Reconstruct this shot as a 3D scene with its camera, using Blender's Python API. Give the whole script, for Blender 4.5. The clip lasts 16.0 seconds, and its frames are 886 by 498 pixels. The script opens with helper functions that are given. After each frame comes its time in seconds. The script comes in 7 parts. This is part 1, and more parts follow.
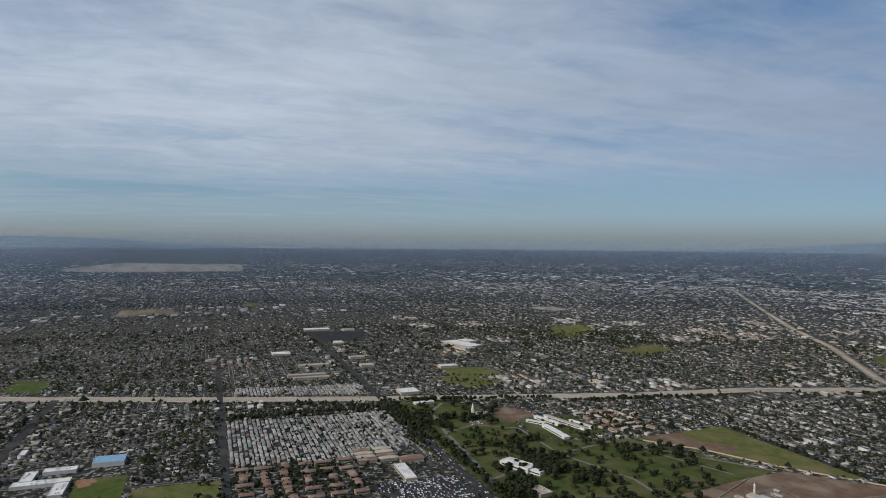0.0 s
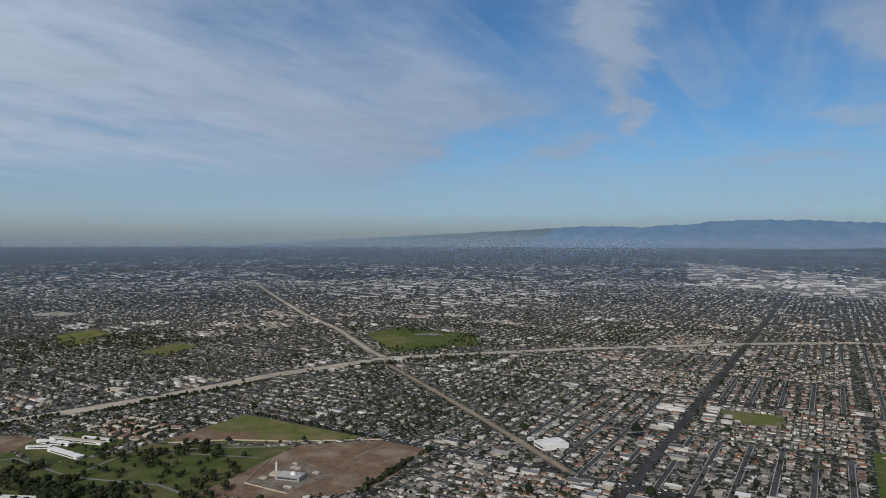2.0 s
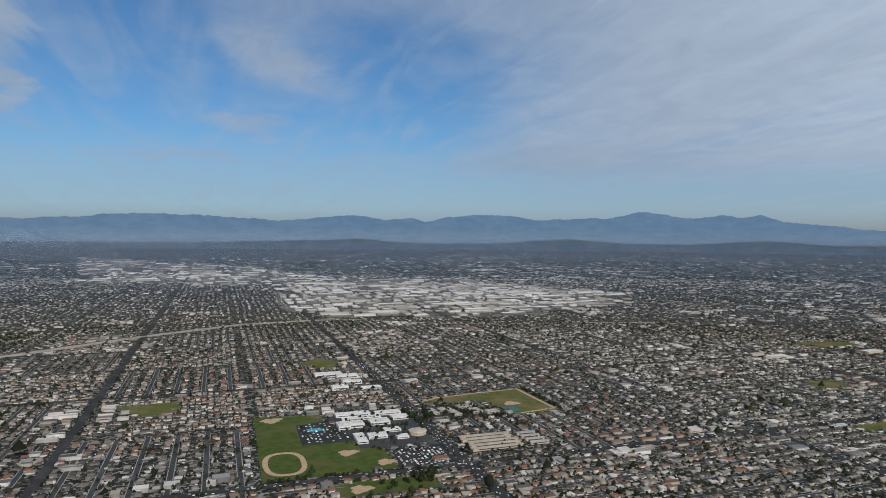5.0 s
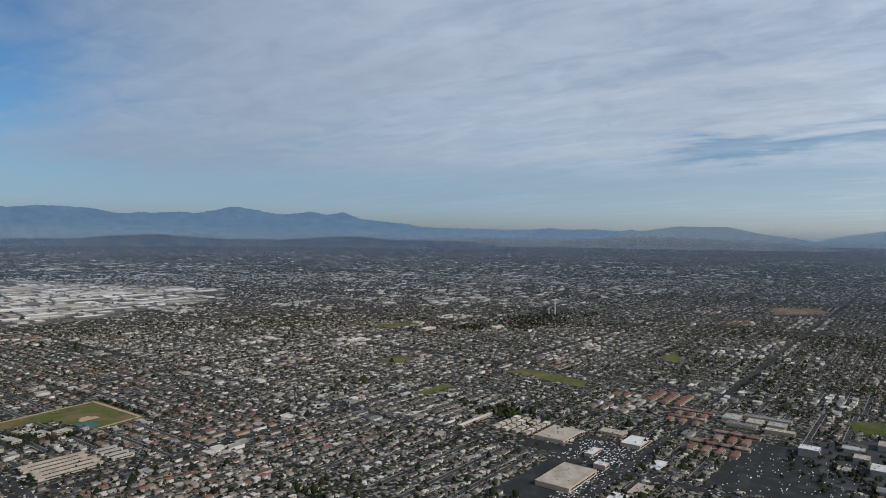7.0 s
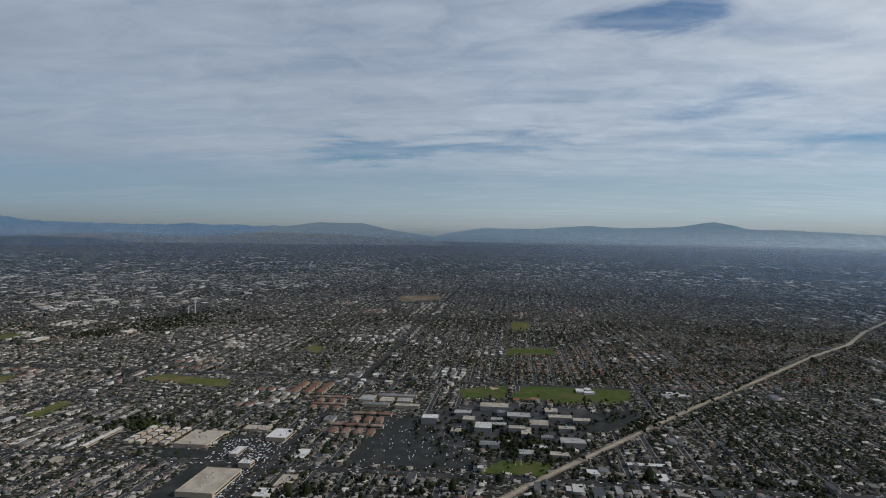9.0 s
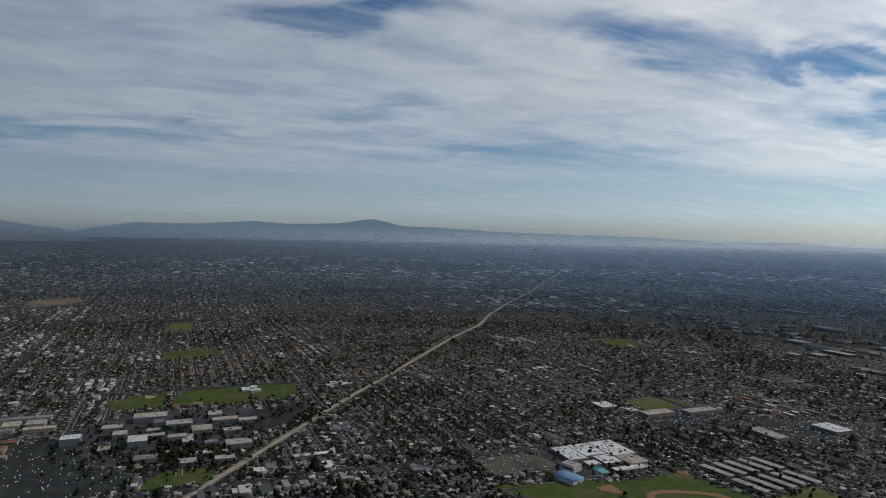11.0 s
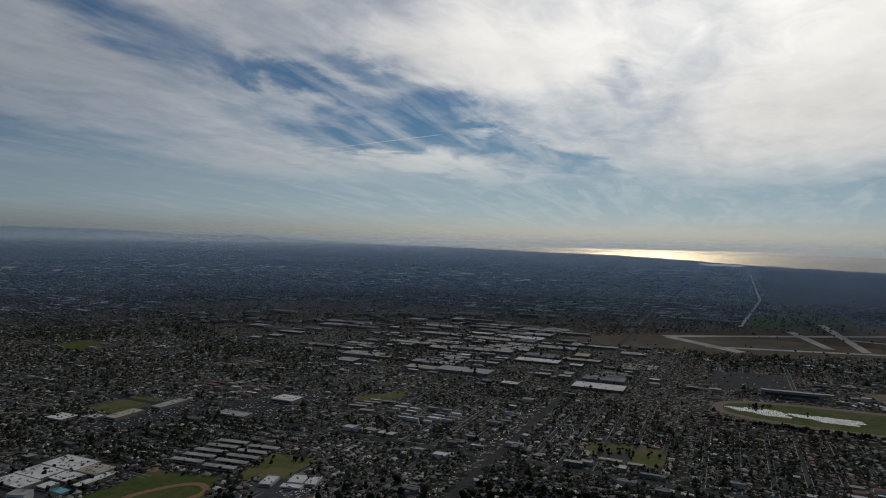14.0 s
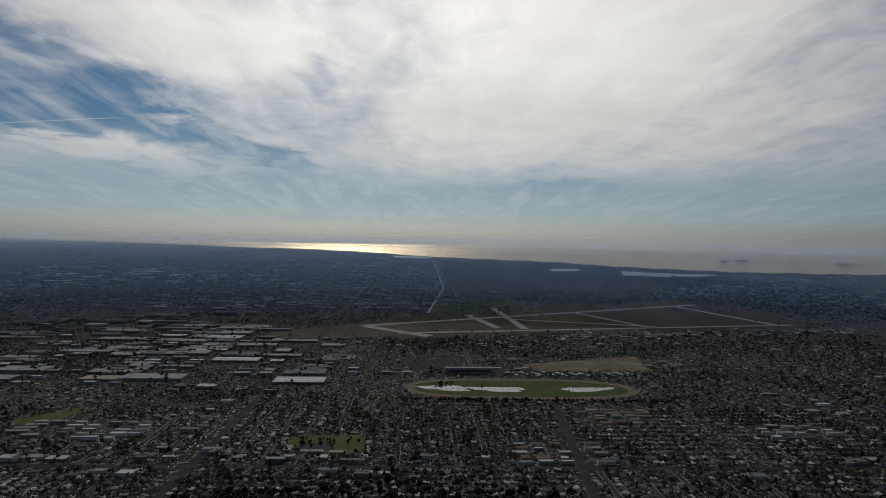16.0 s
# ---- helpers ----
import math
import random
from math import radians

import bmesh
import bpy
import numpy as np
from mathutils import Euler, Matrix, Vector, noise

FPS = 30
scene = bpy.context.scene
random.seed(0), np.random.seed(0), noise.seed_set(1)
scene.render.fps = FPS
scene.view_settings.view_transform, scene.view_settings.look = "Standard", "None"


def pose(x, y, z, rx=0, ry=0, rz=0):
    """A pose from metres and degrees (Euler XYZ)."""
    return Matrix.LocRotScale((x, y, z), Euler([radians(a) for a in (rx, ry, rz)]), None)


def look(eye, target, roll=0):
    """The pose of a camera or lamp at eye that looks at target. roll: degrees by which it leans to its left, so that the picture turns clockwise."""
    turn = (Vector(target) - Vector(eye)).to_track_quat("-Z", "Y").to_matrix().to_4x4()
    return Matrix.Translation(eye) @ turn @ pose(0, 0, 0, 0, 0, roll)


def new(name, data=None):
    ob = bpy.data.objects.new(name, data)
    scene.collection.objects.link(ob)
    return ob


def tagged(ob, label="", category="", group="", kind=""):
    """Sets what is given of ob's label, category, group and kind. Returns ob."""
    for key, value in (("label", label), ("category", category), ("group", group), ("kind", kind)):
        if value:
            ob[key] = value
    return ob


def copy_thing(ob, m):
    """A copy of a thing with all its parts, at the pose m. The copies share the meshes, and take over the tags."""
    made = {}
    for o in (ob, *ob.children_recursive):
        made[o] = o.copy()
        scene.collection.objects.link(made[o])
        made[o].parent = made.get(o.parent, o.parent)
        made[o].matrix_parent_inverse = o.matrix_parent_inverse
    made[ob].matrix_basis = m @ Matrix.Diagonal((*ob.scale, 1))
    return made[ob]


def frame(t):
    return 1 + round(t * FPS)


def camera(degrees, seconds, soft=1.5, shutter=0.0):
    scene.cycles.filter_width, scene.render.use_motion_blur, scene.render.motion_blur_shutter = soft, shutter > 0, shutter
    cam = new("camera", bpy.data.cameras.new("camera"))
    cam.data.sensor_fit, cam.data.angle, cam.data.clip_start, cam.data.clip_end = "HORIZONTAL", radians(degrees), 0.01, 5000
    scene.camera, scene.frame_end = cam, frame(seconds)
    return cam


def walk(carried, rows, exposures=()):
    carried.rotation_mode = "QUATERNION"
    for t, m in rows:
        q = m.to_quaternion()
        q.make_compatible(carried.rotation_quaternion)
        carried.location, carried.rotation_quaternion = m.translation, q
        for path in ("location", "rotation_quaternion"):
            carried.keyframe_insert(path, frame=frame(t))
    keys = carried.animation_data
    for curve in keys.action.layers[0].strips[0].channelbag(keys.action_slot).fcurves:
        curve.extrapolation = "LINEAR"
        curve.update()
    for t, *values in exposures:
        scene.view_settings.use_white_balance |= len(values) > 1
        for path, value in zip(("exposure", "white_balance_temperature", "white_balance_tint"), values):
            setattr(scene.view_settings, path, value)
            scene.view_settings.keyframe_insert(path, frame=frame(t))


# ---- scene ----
# A suburban plain seen from 470 m up; +y is north.  The camera only turns.
cam = camera(67.96, 16.0, soft=1.0)
H = 470.0
PATH = (
    (0.0, 70.42, -0.61, -0.45),
    (0.5, 59.58, -0.61, -0.32),
    (1.0, 49.42, -0.66, -0.32),
    (1.5, 39.76, -0.73, -0.27),
    (2.0, 30.59, -0.80, -0.15),
    (2.5, 21.67, -0.91, -0.05),
    (3.0, 13.02, -0.96, -0.10),
    (3.2, 9.68, -0.98, -0.14),
    (5.3, -23.94, -1.24, -0.54),
    (5.5, -27.50, -1.22, -0.63),
    (6.0, -36.10, -1.25, -0.65),
    (6.5, -44.25, -1.25, -0.68),
    (7.0, -53.29, -1.26, -0.69),
    (7.5, -61.54, -1.27, -0.66),
    (8.0, -69.20, -1.27, -0.67),
    (8.5, -76.47, -1.29, -0.73),
    (9.0, -83.67, -1.27, -0.80),
    (9.2, -86.52, -1.28, -0.73),
    (11.3, -116.62, -1.15, -1.06),
    (11.5, -119.59, -1.13, -1.01),
    (12.0, -126.99, -1.11, -1.05),
    (12.5, -134.37, -1.07, -1.07),
    (13.0, -141.59, -1.05, -1.10),
    (13.5, -148.90, -1.00, -1.10),
    (14.0, -156.30, -0.96, -1.16),
    (14.5, -164.29, -0.94, -1.05),
    (15.0, -172.69, -0.93, -0.97),
    (15.5, -178.84, -0.92, -0.95),
    (16.0, -182.05, -0.98, -0.93),
)
EXPO = ((0.0, -0.5), (1.5, -0.48), (3.0, -0.4), (6.0, -0.42), (9.0, -0.78), (11.5, -1.2), (12.5, -1.58), (14.0, -1.85), (16.0, -1.93))
walk(cam, [(t, pose(0, 0, H, 90 + p, r, y)) for t, y, p, r in PATH], EXPO)

# ---------------------------------------------------------------- light
SUN_AZ, SUN_EL = 174.0, 34.0
SUN_DIR = Vector((math.sin(radians(SUN_AZ)) * math.cos(radians(SUN_EL)),
                  math.cos(radians(SUN_AZ)) * math.cos(radians(SUN_EL)), math.sin(radians(SUN_EL))))
sun_data = bpy.data.lights.new("sun", "SUN")
sun_data.energy, sun_data.angle, sun_data.color = 3.8, radians(1.0), (1.0, 0.97, 0.92)
sun = new("sun", sun_data)
sun.matrix_world = look((0, 0, 0), -SUN_DIR)


class Tree:
    """A small helper that wires shader nodes."""

    def __init__(self, tree):
        self.t = tree
        self.t.nodes.clear()

    def n(self, kind, **kw):
        node = self.t.nodes.new(kind)
        for k, v in kw.items():
            setattr(node, k, v)
        return node

    def put(self, socket, v):
        if hasattr(v, "is_linked"):
            self.t.links.new(v, socket)
        elif isinstance(v, (tuple, list)) and len(v) == 3 and socket.type == "RGBA":
            socket.default_value = (*v, 1)
        else:
            socket.default_value = v

    def math(self, op, a, b=0.0, c=0.0, clamp=False):
        m = self.n("ShaderNodeMath", operation=op, use_clamp=clamp)
        for i, v in enumerate((a, b, c)):
            self.put(m.inputs[i], v)
        return m.outputs[0]

    def mix(self, f, a, b, blend="MIX"):
        m = self.n("ShaderNodeMix", data_type="RGBA", blend_type=blend)
        m.clamp_factor = True
        self.put(m.inputs[0], f)
        self.put(m.inputs[6], a)
        self.put(m.inputs[7], b)
        return m.outputs[2]

    def ramp(self, f, stops, mode="LINEAR"):
        r = self.n("ShaderNodeValToRGB")
        cr = r.color_ramp
        cr.interpolation = mode
        while len(cr.elements) < len(stops):
            cr.elements.new(0.5)
        for e, (p, c) in zip(cr.elements, stops):
            e.position, e.color = p, (*c, 1) if len(c) == 3 else c
        self.put(r.inputs[0], f)
        return r.outputs[0]

    def step(self, f, lo, hi):
        m = self.n("ShaderNodeMapRange", interpolation_type="SMOOTHSTEP")
        for i, v in enumerate((f, lo, hi, 0.0, 1.0)):
            self.put(m.inputs[i], v)
        return m.outputs[0]

    def noise(self, vec, scale, detail=4.0, rough=0.55, dist=0.0):
        m = self.n("ShaderNodeTexNoise")
        self.put(m.inputs["Vector"], vec)
        for k, v in (("Scale", scale), ("Detail", detail), ("Roughness", rough), ("Distortion", dist)):
            m.inputs[k].default_value = v
        return m.outputs["Fac"]

    def voronoi(self, vec, scale, out="Color"):
        m = self.n("ShaderNodeTexVoronoi")
        self.put(m.inputs["Vector"], vec)
        m.inputs["Scale"].default_value = scale
        return m.outputs[out]

    def mapping(self, vec, rot=(0, 0, 0), scale=(1, 1, 1), loc=(0, 0, 0)):
        m = self.n("ShaderNodeMapping")
        self.put(m.inputs[0], vec)
        m.inputs["Location"].default_value = loc
        m.inputs["Rotation"].default_value = rot
        m.inputs["Scale"].default_value = scale
        return m.outputs[0]


def make_world():
    world = bpy.data.worlds.new("sky")
    scene.world = world
    world.use_nodes = True
    t = Tree(world.node_tree)
    d = t.n("ShaderNodeTexCoord").outputs["Generated"]
    sep = t.n("ShaderNodeSeparateXYZ")
    t.put(sep.inputs[0], d)
    x, y, z = sep.outputs
    sky = t.n("ShaderNodeTexSky", sky_type="NISHITA", sun_disc=False, sun_elevation=radians(SUN_EL),
              sun_rotation=radians(SUN_AZ), air_density=1.0, dust_density=0.6, ozone_density=2.5, altitude=400)
    blue = t.mix(1.0, sky.outputs[0], (0.56, 0.89, 1.14), "MULTIPLY")
    # cirrus sheet, laid out on a high plane so that it runs together towards the horizon
    up = t.math("ADD", t.math("MAXIMUM", z, 0.0), 0.10)
    comb = t.n("ShaderNodeCombineXYZ")
    t.put(comb.inputs[0], t.math("DIVIDE", x, up))
    t.put(comb.inputs[1], t.math("DIVIDE", y, up))
    p = comb.outputs[0]
    streak = t.noise(t.mapping(p, (0, 0, radians(CLOUD_TURN)), (1.25, 0.30, 1.0), (2.3, 5.1, 0)), 0.8, 7.0, 0.5, 0.9)
    broad = t.noise(t.mapping(p, (0, 0, radians(20)), (0.5, 0.8, 1.0), (7.7, 1.2, 0)), 0.6, 4.0, 0.5, 0.4)
    fine = t.noise(t.mapping(p, (0, 0, radians(CLOUD_TURN + 12)), (2.2, 0.45, 1.0), (1.7, 3.3, 0)), 2.0, 4.0, 0.5, 1.0)
    dens = t.math("ADD", t.math("MULTIPLY", streak, 0.62), t.math("MULTIPLY", broad, 0.42))
    grain = t.noise(t.mapping(p, (0, 0, radians(-25)), (1.0, 0.7, 1.0), (4.1, 9.3, 0)), 4.5, 9.0, 0.62, 0.6)
    dens = t.math("ADD", dens, t.math("MULTIPLY", fine, 0.16))
    dens = t.math("ADD", dens, t.math("MULTIPLY", t.math("SUBTRACT", grain, 0.5), 0.26))
    dens = t.math("ADD", dens, 0.25)

    def lobe(az, el, power):
        v = t.n("ShaderNodeVectorMath", operation="DOT_PRODUCT")
        t.put(v.inputs[0], d)
        v.inputs[1].default_value = (math.sin(radians(az)) * math.cos(radians(el)),
                                     math.cos(radians(az)) * math.cos(radians(el)), math.sin(radians(el)))
        return t.math("POWER", t.math("MAXIMUM", v.outputs["Value"], 0.0), power)

    # banks and gaps of the sheet by bearing and height in degrees, with frayed edges
    c, s = math.cos(radians(56)), math.sin(radians(56))
    bearing = t.math("ARCTAN2", t.math("SUBTRACT", t.math("MULTIPLY", x, c), t.math("MULTIPLY", y, s)),
                     t.math("ADD", t.math("MULTIPLY", y, c), t.math("MULTIPLY", x, s)))
    bearing = t.math("ADD", t.math("MULTIPLY", bearing, 57.2958), 56.0)
    height = t.math("MULTIPLY", t.math("ARCSINE", z), 57.2958)
    fray = t.noise(t.mapping(p, (0, 0, radians(30)), (1.0, 0.6, 1.0), (3.1, 8.4, 0)), 1.6, 6.0, 0.6, 0.5)
    fray2 = t.noise(t.mapping(p, (0, 0, radians(-15)), (1.0, 0.7, 1.0), (9.2, 0.7, 0)), 2.1, 6.0, 0.6, 0.5)
    at = t.n("ShaderNodeCombineXYZ")
    t.put(at.inputs[0], t.math("ADD", bearing, t.math("MULTIPLY", t.math("SUBTRACT", fray, 0.5), 14.0)))
    t.put(at.inputs[1], t.math("ADD", height, t.math("MULTIPLY", t.math("SUBTRACT", fray2, 0.5), 6.0)))
    for az, el, wide, tall, tilt, amount in CLOUD_BANKS:
        m = t.n("ShaderNodeMapping", vector_type="TEXTURE")
        t.put(m.inputs[0], at.outputs[0])
        m.inputs["Location"].default_value = (az, el, 0)
        m.inputs["Rotation"].default_value = (0, 0, radians(tilt))
        m.inputs["Scale"].default_value = (wide, tall, 1)
        far = t.n("ShaderNodeVectorMath", operation="LENGTH")
        t.put(far.inputs[0], m.outputs[0])
        fall = t.n("ShaderNodeMapRange", interpolation_type="SMOOTHSTEP")
        for i, v in enumerate((far.outputs["Value"], 0.0, 1.6, amount, 0.0)):
            t.put(fall.inputs[i], v)
        dens = t.math("ADD", dens, fall.outputs[0])
    cover = t.math("MULTIPLY", t.step(dens, 0.50, 1.14), t.math("ADD", 0.16, t.math("MULTIPLY", t.step(z, 0.045, 0.125), 0.84)))
    glow = lobe(SUN_AZ, SUN_EL, 6.0)
    core = lobe(SUN_AZ, SUN_EL, 40.0)
    wide = t.math("MULTIPLY", lobe(SUN_AZ - 22.0, 8.0, 2.2), 1.0)
    cloud = t.mix(wide, (4.3, 5.4, 7.1), (14.0, 14.7, 15.7))
    cloud = t.mix(t.math("MULTIPLY", lobe(268.0, 14.0, 5.0), 0.85), cloud, (8.4, 9.4, 10.8))
    cloud = t.mix(t.math("MULTIPLY", lobe(74.0, 14.0, 5.0), 0.8), cloud, (7.2, 8.3, 9.7))
    cloud = t.mix(t.math("MULTIPLY", lobe(102.0, 16.0, 9.0), 0.7), cloud, (10.6, 11.8, 13.2))
    cloud = t.mix(t.math("MULTIPLY", lobe(207.0, 14.0, 8.0), 0.8), cloud, (21.0, 20.6, 20.0))
    cloud = t.mix(glow, cloud, (46.0, 44.2, 41.2))
    cloud = t.mix(core, cloud, (48.0, 46.5, 44.0))
    shade = t.step(broad, 0.35, 0.75)
    cloud = t.mix(t.math("MULTIPLY", shade, 0.22), cloud, (2.2, 2.6, 3.3))
    bright = t.n("ShaderNodeVectorMath", operation="SCALE")
    t.put(bright.inputs[0], cloud)
    t.put(bright.inputs["Scale"], t.math("ADD", 0.78, t.math("ADD", t.math("MULTIPLY", grain, 0.26), t.math("MULTIPLY", fine, 0.12))))
    cloud = bright.outputs[0]
    cover = t.math("MAXIMUM", cover, t.math("MULTIPLY", t.step(t.math("ADD", fine, t.math("MULTIPLY", grain, 0.35)), 0.50, 0.95), 0.42))
    colour = t.mix(t.math("MULTIPLY", cover, 0.93), blue, cloud)
    # a thin vapour trail
    v = t.n("ShaderNodeVectorMath", operation="DOT_PRODUCT")
    t.put(v.inputs[0], d)
    v.inputs[1].default_value = TRAIL
    line = t.math("SUBTRACT", 1.0, t.step(t.math("ABSOLUTE", v.outputs["Value"]), 0.0001, 0.0008))
    line = t.math("MULTIPLY", line, t.step(lobe(150.0, 8.0, 1.0), 0.9935, 0.9965))
    colour = t.mix(t.math("MULTIPLY", line, 0.4), colour, cloud)
    # pale air low over the horizon
    pale = t.mix(lobe(SUN_AZ - 2.0, 0.0, 1.3), (4.0, 5.0, 6.5), (15.0, 17.8, 19.6))
    pale = t.mix(t.math("MULTIPLY", lobe(98.0, 0.0, 5.0), 0.7), pale, (8.8, 10.0, 11.0))
    pale = t.mix(t.math("MULTIPLY", lobe(275.0, 0.0, 4.0), 0.8), pale, (4.6, 5.6, 6.6))
    colour = t.mix(t.math("MULTIPLY", t.math("SUBTRACT", 1.0, t.step(z, 0.02, 0.17)), 0.62), colour, pale)
    # a band of smog over the horizon, warmer under the sun
    low = t.math("SUBTRACT", 1.0, t.step(z, -0.008, 0.046))
    side = lobe(SUN_AZ, 0.0, 5.0)
    smog = t.mix(side, (3.0, 3.35, 3.3), (18.0, 16.6, 13.4))
    smog = t.mix(t.math("MULTIPLY", lobe(98.0, 0.0, 6.0), 0.5), smog, (6.0, 6.7, 7.0))
    colour = t.mix(t.math("MULTIPLY", low, 0.88), colour, smog)
    bg = t.n("ShaderNodeBackground")
    t.put(bg.inputs[0], colour)
    bg.inputs[1].default_value = 0.1
    out = t.n("ShaderNodeOutputWorld")
    t.t.links.new(bg.outputs[0], out.inputs[0])


TRAIL = tuple(Vector((math.sin(radians(143.5)) * math.cos(radians(6.95)), math.cos(radians(143.5)) * math.cos(radians(6.95)), math.sin(radians(6.95)))).cross(
    Vector((math.sin(radians(156.6)) * math.cos(radians(9.0)), math.cos(radians(156.6)) * math.cos(radians(9.0)), math.sin(radians(9.0))))).normalized())
CLOUD_TURN = 10.0
# bearing, height, half width, half height, tilt, density
CLOUD_BANKS = (
    (-78, 12, 34, 14, 0, 0.19), (-4, 12, 30, 12, 0, -0.13), (206, 16, 16, 11, 0, 0.16), (-40, 17, 10, 5, 0, -0.20), (-89, 9, 12, 0.9, 0, -0.10), (-64, 8, 8, 0.7, 0, -0.10), (-97, 3.5, 10, 1.1, 0, -0.3), (-72, 3.5, 12, 0.8, 0, -0.25),
    (-37, 11, 11, 8, 10, 0.22), (-27, 7.5, 6, 1.9, 18, -0.38), (-25, 18, 4, 4, 0, -0.2), (-16.5, 17, 6, 1.6, -43, 0.42), (-15, 11, 1.6, 3, 10, 0.36), (-19.5, 8, 4, 1.0, 0, 0.22),
    (-6, 14, 6, 6, 0, -0.38), (-13, 7.5, 7, 2, 0, -0.28), (6, 14, 8, 1.6, -18, 0.26), (3, 9, 4, 0.7, -8, 0.28), (-5, 6.3, 8, 0.8, 0, 0.2), (11, 8.5, 8, 1.6, 0, -0.25), (15, 13, 7, 5, 0, -0.26),
    (50, 12, 26, 15, 0, 0.24), (75, 6.5, 6, 1.0, 0, -0.2), (101, 18, 6, 1.1, 5, -0.42), (108, 19, 5, 0.9, 0, -0.25), (79.5, 7, 8, 0.9, 4, -0.22), (94, 8, 9, 0.7, 3, -0.15), (105, 10.5, 7, 0.7, 3, -0.15),
    (107, 16, 7, 1.3, -8, -0.12), (113, 13, 14, 6, 0, 0.16), (92, 13, 14, 7, 0, 0.14), (129, 16, 10, 1.4, -11, -0.36), (144, 12.7, 6, 1.1, -14, -0.38), (151, 9, 7, 1.6, 0, -0.52), (155, 11.5, 4, 1.3, 0, -0.46), (160, 8, 5, 1.1, -12, -0.38),
    (116, 7, 12, 1.1, 0, -0.14), (142.5, 5.5, 7, 0.8, 0, 0.2), (158, 5.6, 6, 0.8, -6, 0.25), (162, 15.5, 11, 4, 0, 0.3), (150, 14, 5, 1.0, -10, -0.25), (166, 7.0, 5, 1.2, -18, -0.40), (152, 7, 6, 0.8, -6, 0.25),
    (178, 3.6, 18, 1.2, 0, -0.25), (194, 4.7, 5, 0.9, 0, -0.2), (203, 3.2, 6, 0.7, 0, -0.15), (171, 13, 3, 0.9, -20, -0.12), (188, 18, 22, 12, 0, 0.28))
make_world()


# ---------------------------------------------------------------- materials
def material(name, rough=0.85, metal=0.0):
    m = bpy.data.materials.new(name)
    m.use_nodes = True
    t = Tree(m.node_tree)
    b = t.n("ShaderNodeBsdfPrincipled")
    b.inputs["Roughness"].default_value, b.inputs["Metallic"].default_value = rough, metal
    b.inputs["Specular IOR Level"].default_value = 0.5 if rough < 0.5 else 0.04
    o = t.n("ShaderNodeOutputMaterial")
    t.t.links.new(b.outputs[0], o.inputs[0])
    return m, t, b


def mottled(name, a, b, scale, c=None, rough=0.9, scale2=None, bright=1.0):
    """A surface of two colours at one size, and a third in larger stains."""
    m, t, p = material(name, rough)
    pos = t.n("ShaderNodeNewGeometry").outputs["Position"]
    col = t.mix(t.step(t.noise(pos, scale, 6.0, 0.6), 0.35, 0.65), a, b)
    if c:
        col = t.mix(t.step(t.noise(pos, scale2 or scale * 0.15, 4.0), 0.45, 0.7), col, c)
    t.put(p.inputs["Base Color"], col)
    if 0.5 < rough < 0.75:
        p.inputs["Specular IOR Level"].default_value = 0.05
    return m


def palette(name, stops, rough=0.8, source="island", grime=0.35, scale=0.3):
    """One colour for each house, car or crown out of a palette, with grain and stains."""
    m, t, p = material(name, rough)
    if source == "island":
        f = t.n("ShaderNodeNewGeometry").outputs["Random Per Island"]
    else:
        f = t.n("ShaderNodeObjectInfo").outputs["Random"]
    pos = t.n("ShaderNodeNewGeometry").outputs["Position"]
    col = t.ramp(f, stops, "CONSTANT")
    col = t.mix(t.math("MULTIPLY", t.noise(pos, scale, 4.0, 0.65), grime), col, (0.06, 0.055, 0.05))
    t.put(p.inputs["Base Color"], col)
    return m


ROOFS = ((0.0, (0.092, 0.082, 0.074)), (0.13, (0.170, 0.151, 0.134)), (0.27, (0.055, 0.050, 0.048)), (0.37, (0.254, 0.229, 0.204)), (0.50, (0.127, 0.101, 0.086)),
         (0.59, (0.358, 0.327, 0.298)), (0.71, (0.179, 0.131, 0.108)), (0.78, (0.522, 0.482, 0.446)), (0.89, (0.076, 0.070, 0.067)))
M_ROOF = palette("roof_shingle", ROOFS, 0.8)
M_TILE = palette("roof_clay_tile", ((0.0, (0.216, 0.108, 0.072)), (0.22, (0.128, 0.080, 0.062)), (0.5, (0.216, 0.148, 0.110)), (0.68, (0.240, 0.200, 0.168)), (0.82, (0.336, 0.304, 0.264)), (0.92, (0.248, 0.100, 0.064))))
M_MOBILE = palette("roof_white_metal", ((0.0, (0.405, 0.397, 0.375)), (0.18, (0.289, 0.275, 0.253)), (0.5, (0.231, 0.224, 0.209)), (0.7, (0.390, 0.361, 0.325)), (0.80, (0.116, 0.108, 0.105)), (0.87, (0.218, 0.143, 0.113)), (0.95, (0.168, 0.227, 0.218))), 0.6)
M_FLAT = palette("roof_flat_membrane", ((0.0, (0.496, 0.480, 0.448)), (0.25, (0.288, 0.276, 0.256)), (0.45, (0.608, 0.600, 0.576)), (0.68, (0.160, 0.156, 0.148)), (0.85, (0.336, 0.296, 0.248))), 0.7, grime=0.3, scale=0.08)
M_DARKFLAT = palette("roof_flat_gravel", ((0.0, (0.106, 0.106, 0.109)), (0.3, (0.169, 0.169, 0.176)), (0.55, (0.070, 0.074, 0.077)), (0.78, (0.268, 0.268, 0.261)), (0.92, (0.465, 0.457, 0.436))), 0.6, grime=0.3, scale=0.08)
